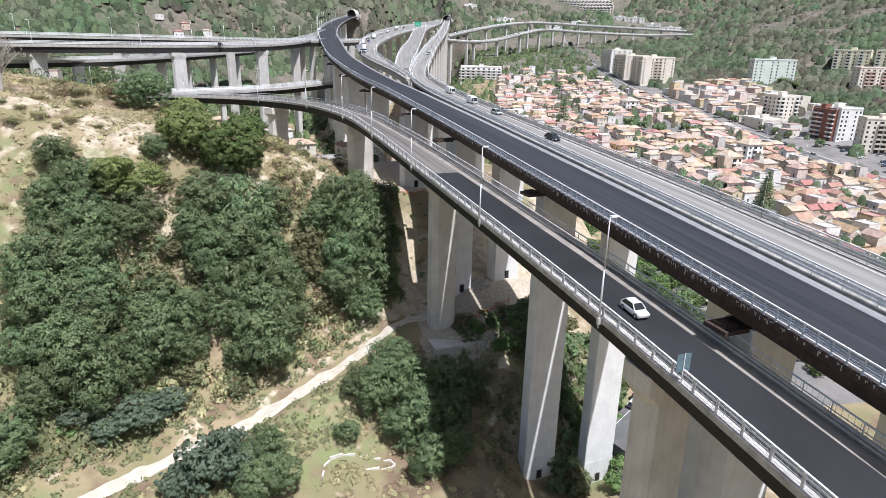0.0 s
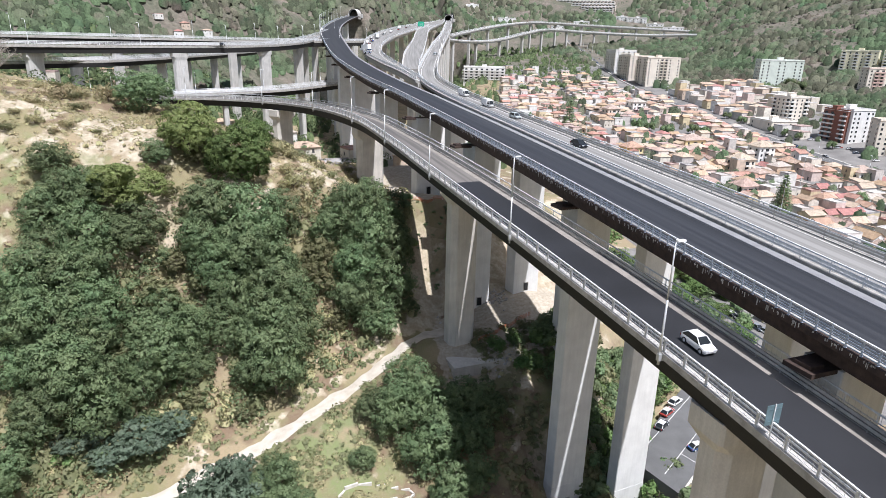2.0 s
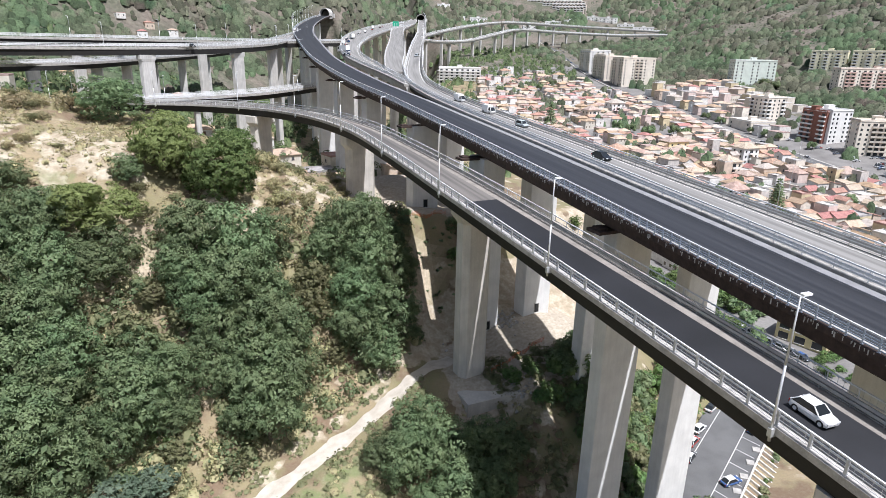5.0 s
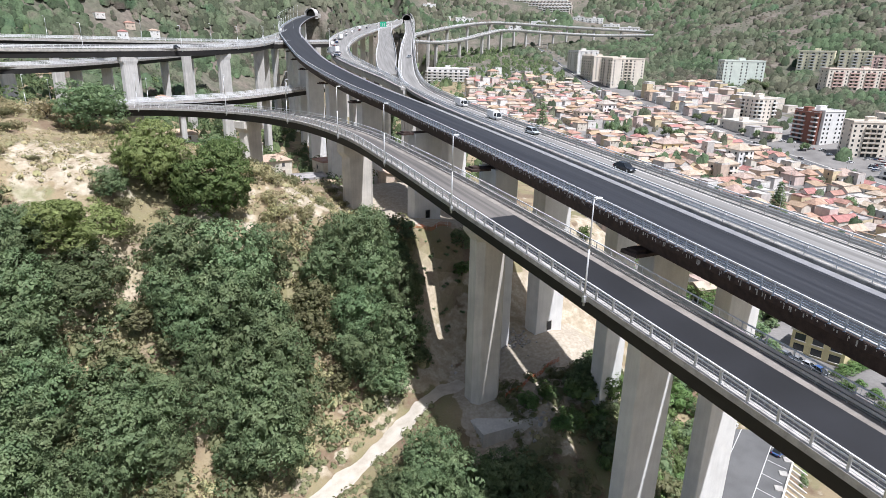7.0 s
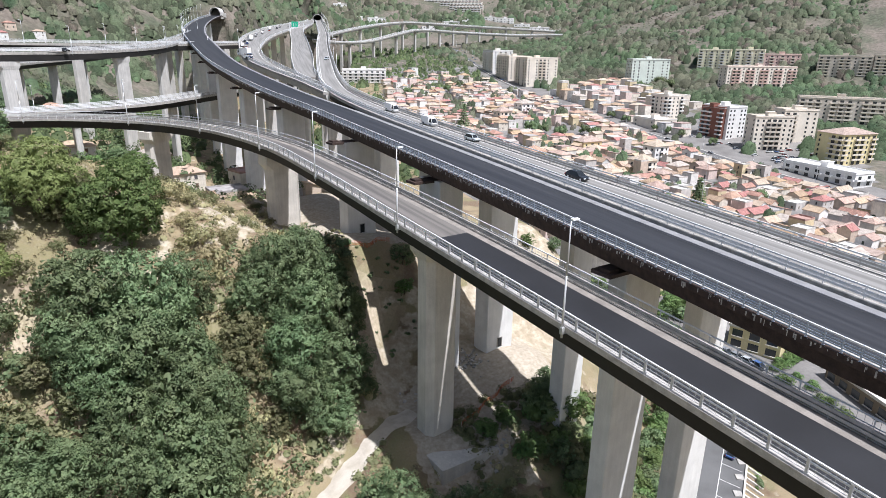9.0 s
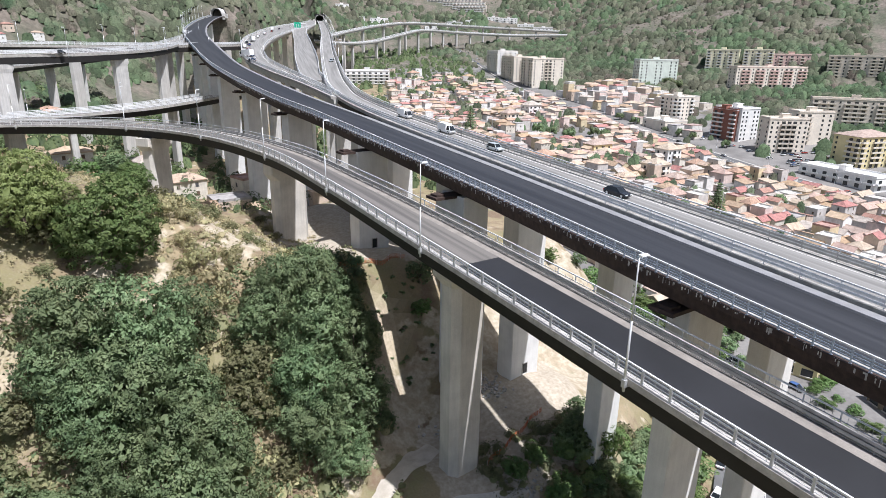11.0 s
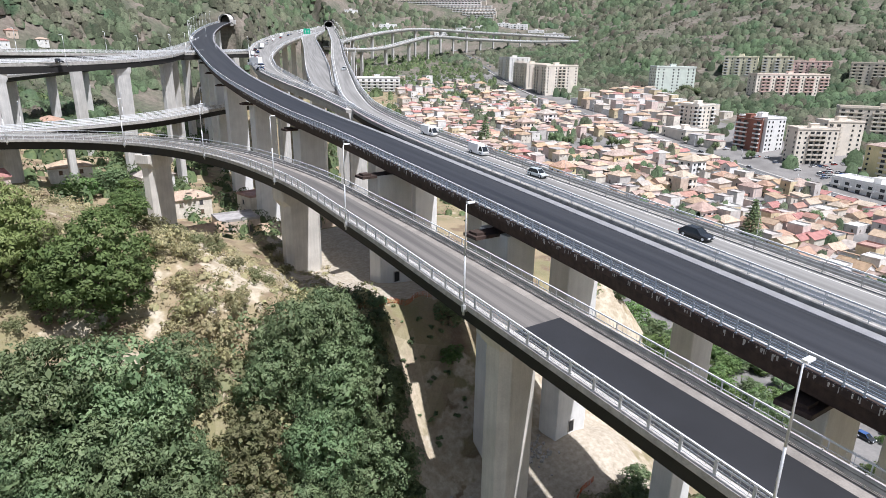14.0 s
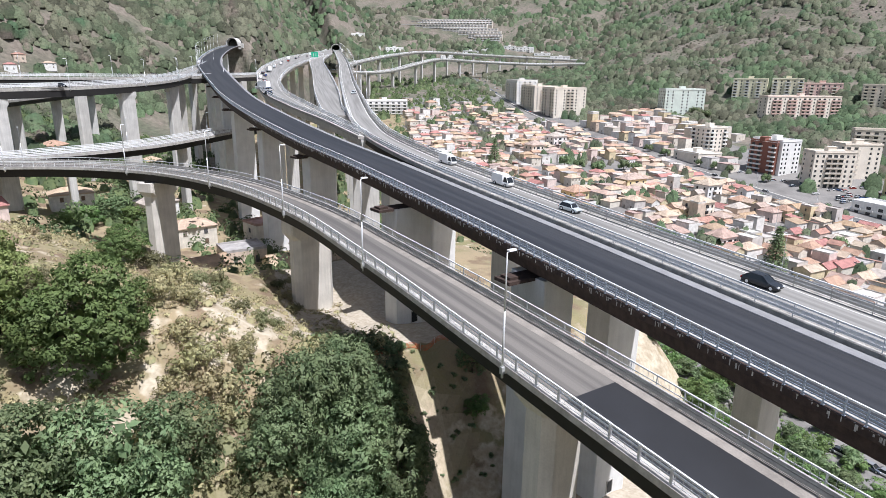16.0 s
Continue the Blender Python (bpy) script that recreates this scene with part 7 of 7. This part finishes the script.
VAN = make_vehicle("van", "white panel van on the motorway", 4.2, 1.65, 1.75, WHITE_CAR, (0.03, 0.16, 0.30, 0.34), 0.5, box=0.05)
TRUCK = make_vehicle("truck", "white box lorry in the traffic queue", 7.5, 2.3, 2.7, WHITE_CAR, (0.01, 0.05, 0.20, 0.22), 0.5, box=0.6)


def drive(proto, d, y, off, flip=False, label="", dz=0.05):
    i = d.at(y)
    m = d.spot(i, "C", off, dz)
    q = d.pts("C", off, 0)
    j = min(i + 1, len(q) - 1)
    grade = math.degrees(math.atan2(q[j][2] - q[j - 1][2], np.hypot(*(q[j] - q[j - 1])[:2])))
    return tagged(copy_thing(proto, m @ pose(0, 0, 0, grade, 0, 180 if flip else 0)), label)


CAR_Y = (110.6, 141.5, 158, 178)
drive(SUV, RAMP, 44, -0.6, dz=0.06)
drive(DARK, RIGHT, CAR_Y[0], 0.6)
drive(SILV, RIGHT, CAR_Y[1], 1.6, label="white hatchback on the motorway")
drive(VAN, RIGHT, CAR_Y[2], 2.0)
drive(VAN, RIGHT, CAR_Y[3], 2.2, label="white van on the curve of the motorway")
drive(SILV, RIGHT, 330, 1.0)
drive(DARK, LEFT, 300, 1.0, label="dark car on the junction viaduct")
drive(VAN, UPPER, 500, -6.0, True, label="white van joining from the slip road")
rng = random.Random(4)
for k, y in enumerate((325, 342, 352, 366, 378, 392, 410, 432, 452, 470, 495, 520, 545, 566, 590, 615, 640, 668, 700, 735, 770)):
    q = drive((CARX, CARX, TRUCK, CARX, SILV, CARX, VAN)[k % 7], TRAFFIC, y, -2.4 if k % 2 else -4.6, True, "vehicle waiting in the motorway queue")
    q["group"] = "vehicles in the queue"
for k in range(52):
    i = rng.randrange(12, len(AVENUE.L) - 8)
    q = copy_thing(FARCAR, AVENUE.spot(i, "L" if k % 2 else "R", 1.2 if k % 2 else -1.2, 0.12))
    tagged(q, "car parked along the avenue", group="cars along the avenue")

for k in range(46):
    x, y = rng.choice(((342, 318), (345, 350), (344, 400), (352, 314), (368, 316)))
    x, y = x + rng.uniform(-3, 9), y + 2.7 * rng.randrange(-5, 6)
    tagged(copy_thing(FARCAR, pose(x, y, gz(x, y) + 0.05, 0, 0, 80 + rng.uniform(-4, 4))), "car parked before the blocks of flats", group="cars before the flats")

# ---------- car park below the viaducts ----------
LOT_Z = 12.0
LOT_M = pose(86, 97, LOT_Z, 0, 0, 40)       # x along the strip, y towards the slope
LOT = Soup().prism([LOT_M @ Vector(q) for q in ((-26, -3.2, -6), (24, -3.2, -6), (26, 11.5, -6), (-22, 9, -6))], [LOT_M @ Vector(q) for q in ((-26, -3.2, 0), (24, -3.2, 0), (26, 11.5, 0), (-22, 9, 0))])
lot = thing("car_park", "grey asphalt car park with white bay lines", "car park", kind="structure", data=LOT.mesh("car_park", ASPHALT_STREET))
for k in range(8):
    part("bay_line", Soup().box((-0.07, -2.4, 0.004), (0.07, 1.6, 0.012), LOT_M @ pose(-14 + 5.4 * k, 0, 0, 0, 0, -14)).mesh("bay_line", WHITE_PAINT), lot)
    part("kerb_pad", Soup().box((-0.8, -2.9, 0), (0.8, -1.4, 0.2), LOT_M @ pose(-12 + 5.4 * k, 0, 0, 0, 0, 20)).mesh("kerb_pad", KERB), lot)
for k in range(2):
    part("bay_line", Soup().box((-22, 1.5 + 0.1 * k + 6.3 * k, 0.004), (22, 1.63 + 0.1 * k + 6.3 * k, 0.012), LOT_M).mesh("bay_line", WHITE_PAINT), lot)
for u, w, turn in ((-1.2, 9.3, 84), (4.4, 9.6, 80), (-7.0, 8.2, 88), (15.0, 9.8, 84), (21.0, 9.8, 82), (-9.5, -0.4, 60), (12, -0.2, 74)):
    tagged(copy_thing(CARX, LOT_M @ pose(u, w, 0, 0, 0, turn)), "car parked along the edge of the car park", group="cars in the car park")
for k in range(7):
    x, y = 121.2 + 0.9 * k, 143.5 - 2.75 * k
    tagged(copy_thing(CARX, pose(x, y, gz(x, y) + 0.03, 0, 0, 8 + 3 * (k % 3))), "car parked in the row below the viaduct", group="cars in the row")
rng2 = np.random.default_rng(29)
for i in range(64):
    x, y = (rng2.uniform(101, 118), rng2.uniform(124, 182)) if i < 34 else (rng2.uniform(121, 152), rng2.uniform(149, 186))
    r = rng2.uniform(2.6, 4.4)
    put_tree(GROVE[i % 3], x, y, r, r * rng2.uniform(1.2, 1.7), 5.0, 12.0, turn=i * 61, label="bushy green tree on the ground beneath the viaducts", group="trees beneath the viaducts")
for x, y, r in ((130, 124.5, 2.0), (133, 125.5, 2.2), (136.5, 126, 2.4), (140, 127, 2.2), (146, 129, 2.6), (132, 120, 1.4), (144, 122, 2.0), (127, 119, 2.2), (131, 115, 2.0), (148, 136, 3.0), (150, 143, 3.2), (145, 146, 3.0), (152, 127, 3.0), (149, 118, 2.6), (128, 109, 2.4), (126, 103, 2.6), (142, 131, 2.4), (118, 118, 2.6), (113, 112, 2.4), (121, 112, 2.2), (108, 106, 2.4), (116, 104, 2.6)):
    put_tree(GROVE[0], x, y, r, r * 1.2, 5.0, 12.0, turn=x * 31, label="bright green bushy tree beside the parked cars", group="trees beneath the viaducts")
for k in range(13):
    p = LOT_M @ Vector((-20 + 3.6 * k, 13.6 + 1.5 * (k % 2), 0))
    put_tree(GROVE[k % 3], p[0], p[1], 2.5 + 0.5 * (k % 3), 4.2 + 0.6 * (k % 2), 5.0, 12.0, turn=k * 47, label="bushy green tree on the bank above the car park", group="trees along the car park")


def low_block(name, label, x, y, turn, w, d, h, wall, roof, bays):
    """A low flat-roofed building with a parapet and dark openings along its fronts."""
    z = gz(x, y)
    m = pose(x, y, z, 0, 0, turn)
    ob = thing(name, label, "building")
    part("wall", Soup().box((-w / 2, -d / 2, -1), (w / 2, d / 2, h), m).mesh("wall", wall), ob)
    part("roof", Soup().box((-w / 2 + 0.25, -d / 2 + 0.25, h), (w / 2 - 0.25, d / 2 - 0.25, h + 0.08), m).mesh("roof", roof), ob)
    for a, b, c, e in ((-w / 2 - 0.3, w / 2 + 0.3, -d / 2 - 0.3, -d / 2 + 0.2), (-w / 2 - 0.3, w / 2 + 0.3, d / 2 - 0.2, d / 2 + 0.3), (-w / 2 - 0.3, -w / 2 + 0.2, -d / 2 + 0.2, d / 2 - 0.2), (w / 2 - 0.2, w / 2 + 0.3, -d / 2 + 0.2, d / 2 - 0.2)):
        part("parapet", Soup().box((a, c, h - 0.2), (b, e, h + 0.55), m).mesh("parapet", roof), ob)
    for q in range(bays):
        u = -w / 2 + (q + 0.5) * w / bays
        for lv in range(max(1, int(h // 3))):
            part("window", Soup().box((u - w / bays * 0.3, -d / 2 - 0.05, 0.5 + 3 * lv), (u + w / bays * 0.3, -d / 2 + 0.1, 2.4 + 3 * lv), m).mesh("window", GLASS_DARK), ob)
            part("sill", Soup().box((u - w / bays * 0.34, -d / 2 - 0.35, 0.3 + 3 * lv), (u + w / bays * 0.34, -d / 2, 0.48 + 3 * lv), m).mesh("sill", roof), ob)
    return ob


low_block("house", "yellow plastered house with loggias beside the parked cars", 134.5, 135, -62, 13, 8, 6.2, YELLOW, CONCRETE_WARM, 3)
low_block("shed", "long brown shed with a pale flat roof", 140, 107, -105, 20, 8, 3.6, BROWNWALL, CONCRETE_WARM, 5)
wl = thing("retaining_wall", "sloping concrete retaining wall with planted steps beside the car park", "wall")
part("wall_face", Soup().box((-26, -8.4, -7), (24, -7.9, -2.2), LOT_M).mesh("wall_face", CONCRETE_WARM), wl)
part("bed", Soup().prism([LOT_M @ Vector(q) for q in ((-26, -7.9, -7), (24, -7.9, -7), (24, -3.2, -7), (-26, -3.2, -7))], [LOT_M @ Vector(q) for q in ((-26, -7.9, -2.6), (24, -7.9, -2.6), (24, -3.2, -0.25), (-26, -3.2, -0.25))]).mesh("bed", EARTH), wl, "planted earth bed")
for k in range(26):
    a = LOT_M @ pose(-25 + 1.9 * k, 0, 0)
    part("buttress", Soup().prism([a @ Vector(q) for q in ((-0.18, -7.9, -2.7), (0.18, -7.9, -2.7), (0.18, -3.1, -0.3), (-0.18, -3.1, -0.3))], [a @ Vector(q) for q in ((-0.18, -7.9, -1.9), (0.18, -7.9, -1.9), (0.18, -3.1, 0.3), (-0.18, -3.1, 0.3))]).mesh("buttress", CONCRETE_WARM), wl)
part("coping", Soup().box((-26, -3.2, 0), (24, -2.85, 0.35), LOT_M).mesh("coping", CONCRETE_WARM), wl)
rng2 = np.random.default_rng(23)
for i in range(22):
    p = LOT_M @ Vector((rng2.uniform(-25, 23), rng2.uniform(-7, -4.2), -1.6))
    r = rng2.uniform(0.8, 1.6)
    ob = copy_thing(SMALL[(3, 0, 2)[i % 3]], pose(p[0], p[1], p[2], 0, 0, i * 40) @ Matrix.Diagonal((r / 8, r / 8, r / 10, 1)))
    tagged(ob, "small green bush in the wall's planted bed", group="bushes along the wall")

# ---------- track up the hillside ----------
TRACK = mat("pale_gravel_track", (0.56, 0.51, 0.44), 0.95, var=0.1, scale=0.5, scale2=6, bump=0.25, dist=0.05, tint=(0.44, 0.39, 0.32))
xs = np.linspace(-62, 30, 90)
cy = np.interp(xs, HX, FOOT_Y)
cy = np.convolve(np.pad(cy, 6, mode="edge"), np.ones(13) / 13, "valid") - 2.2
dx, dy = np.gradient(xs), np.gradient(cy)
nn = np.stack([-dy, dx], 1) / np.hypot(dx, dy)[:, None]
tv = []
for k in range(len(xs)):
    half = 2.0 + 0.4 * math.sin(k * 0.9) * math.sin(k * 0.31)
    for u, lift in ((-half, 0.02), (-half * 0.55, 0.16), (0, 0.2), (half * 0.55, 0.16), (half, 0.02)):
        px, py = xs[k] + nn[k][0] * u, cy[k] + nn[k][1] * u
        tv.append((px, py, gz(px, py) + lift))
tf = [(5 * k + j, 5 * k + j + 1, 5 * k + j + 6, 5 * k + j + 5) for k in range(len(xs) - 1) for j in range(4)]
thing("track", "pale gravel track along the foot of the slope", "track", kind="structure", data=mesh_from("track", tv, tf, TRACK, True))

gw = thing("garden_wall", "low curved pale wall round a small garden plot", "wall")
arc = [(5.0, 79.4), (5.3, 81.4), (6.4, 82.9), (8.6, 83.7), (11.0, 83.9), (13.4, 84.1), (15.8, 84.4), (17.9, 84.5), (18.6, 83.4), (17.6, 82.3), (15.4, 81.7), (12.6, 81.3)]
for (x0, y0), (x1, y1) in zip(arc, arc[1:]):
    z0 = min(gz(x0, y0), gz(x1, y1))
    m = pose((x0 + x1) / 2, (y0 + y1) / 2, z0, 0, 0, math.degrees(math.atan2(y1 - y0, x1 - x0)))
    h = math.hypot(x1 - x0, y1 - y0) / 2 + 0.08
    part("wall_block", Soup().box((-h, -0.16, -0.8), (h, 0.16, 0.55), m).mesh("wall_block", CONCRETE_WARM), gw)

g = np.random.default_rng(71)
stones = Soup()
for cx, cy, n, sp in ((42.5, 127.5, 60, 1.6), (33.5, 122, 40, 1.6), (40.5, 106, 40, 1.8), (44.5, 125.5, 40, 1.4)):
    for _ in range(n):
        x, y, k = cx + g.normal(0, sp), cy + g.normal(0, sp), g.uniform(0.12, 0.34)
        stones.box((-k, -k * 0.7, -k * 0.6), (k, k * 0.7, k * 0.6), pose(x, y, gz(x, y) + k * 0.3, g.uniform(-25, 25), g.uniform(-25, 25), g.uniform(0, 180)))
thing("rubble", "broken grey stones heaped at the foot of the piers", "stones", kind="stuff", data=stones.mesh("rubble", KERB))

ORANGE = mat("orange_barrier_net", (0.55, 0.14, 0.05), 0.8, var=0.15, scale=1.5, scale2=20, bump=0)


def net(a, b, sag):
    ob = thing("barrier_net", "sagging orange plastic barrier net on stakes", "fence")
    n = 16
    s = Soup()
    P = [(a[0] + (b[0] - a[0]) * k / n, a[1] + (b[1] - a[1]) * k / n + sag * math.sin(k * 1.1)) for k in range(n + 1)]
    for row in range(5):
        for (x0, y0), (x1, y1) in zip(P, P[1:]):
            s.tube((x0, y0, gz(x0, y0) + 0.15 + 0.2 * row), (x1, y1, gz(x1, y1) + 0.15 + 0.2 * row), 0.034, 0.034, 4)
    part("mesh_band", s.mesh("mesh_band", ORANGE), ob)
    for x, y in P[::3]:
        part("stake", Soup().tube((x, y, gz(x, y) - 0.3), (x, y, gz(x, y) + 1.2), 0.03, 0.03, 5).mesh("stake", GALV), ob)


net((20.5, 146), (35, 150), 0.3)
net((36, 111), (50, 118.5), 0.25)

# ---------- trees in the town, and lone trees ----------


def make_conifer(seed, h=20.0, r=5.2):
    g = np.random.default_rng(seed)
    ob = thing("conifer", "tall dark tiered conifer among the houses", "tree", pose(0, 0, -500))
    s = Soup().tube((0, 0, -0.5), (0, 0, h * 0.97), 0.35, 0.04, 8)
    P, Nn = [], []
    for k in range(16):
        z = h * (0.1 + 0.88 * k / 16)
        rr = r * (1 - k / 16.5) ** 0.8
        m = 9 if k < 11 else 6
        for j in range(m):
            a = 2 * math.pi * (j + 0.5 * (k % 2)) / m + g.uniform(-0.15, 0.15)
            s.tube((0, 0, z), (math.cos(a) * rr, math.sin(a) * rr, z - 0.25), 0.05, 0.02, 4)
            for q in np.linspace(0.3, 1.0, 9):
                for _ in range(3):
                    P.append((math.cos(a) * rr * q + g.normal(0, 0.22), math.sin(a) * rr * q + g.normal(0, 0.22), z - 0.25 * q + g.normal(0, 0.15)))
                    Nn.append((math.cos(a) * 0.3, math.sin(a) * 0.3, 1))
    v, f = sprays(np.array(P), np.array(Nn), 0.42, g, 0.5)
    part("trunk", s.mesh("trunk", BARK), ob)
    part("crown", np_mesh("crown", v, f, LEAF, np.array(Nn)), ob)
    return ob


CON = make_conifer(3)
for x, y, k in ((203, 232, 1.0), (182, 446, 1.05), (176, 440, 0.5)):
    copy_thing(CON, pose(x, y, gz(x, y), 0, 0, x) @ Matrix.Diagonal((k, k, k, 1)))
for i, (x, y, r) in enumerate(((233, 438, 5), (240, 430, 4.5), (246, 419, 4.8), (253, 424, 4), (269, 419, 5), (277, 416, 4.6), (226, 320, 3), (258, 246, 4), (290, 262, 4), (200, 500, 4), (232, 560, 4.5), (222, 545, 4),
                               (330, 470, 4), (331, 452, 4), (333, 415, 4), (334, 402, 4), (336, 390, 4), (338, 360, 4), (300, 330, 3), (446, 552, 7), (455, 546, 6), (428, 560, 5), (190, 600, 5), (240, 620, 5), (262, 640, 5))):
    put_tree(SMALL[(0, 1, 4)[i % 3]], x, y, r, r * 1.7, turn=i * 77, label="rounded green tree among the town's houses", group="trees in the town")

dead = thing("dead_tree", "bare grey dead tree on the brow of the hill", "tree", pose(-70, 152, gz(-70, 152) - 0.3) @ Matrix.Scale(1.4, 4))
g = np.random.default_rng(12)
s = Soup().tube((0, 0, 0), (0.3, 0.1, 3.2), 0.35, 0.26, 8)
for k in range(11):
    a = k * 2.4
    mid = (math.cos(a) * 1.6, math.sin(a) * 1.6, 4.6 + 0.28 * k)
    s.tube((0.3, 0.1, 3.0), mid, 0.16, 0.1, 6)
    for j in range(7):
        e = (mid[0] + g.normal(0, 1.3), mid[1] + g.normal(0, 1.3), mid[2] + g.uniform(0.6, 2.6))
        s.tube(mid, e, 0.07, 0.025, 4)
        for _ in range(4):
            s.tube(e, (e[0] + g.normal(0, 0.7), e[1] + g.normal(0, 0.7), e[2] + g.uniform(0.1, 1.0)), 0.025, 0.012, 3)
part("trunk", s.mesh("trunk", BARK_PALE), dead)

# the patterns from which the copies were taken are no part of the place
for proto in (*OAKS, *OLIVES, *LUSH, *BUSHES, *GROVE, *PINES, *BLUES, *DRY, *SMALL, *HOUSES, LAMP, LAMP_SHORT, SUV, CARX, FARCAR, DARK, SILV, VAN, TRUCK, CON):
    for o in (*proto.children_recursive, proto):
        bpy.data.objects.remove(o)
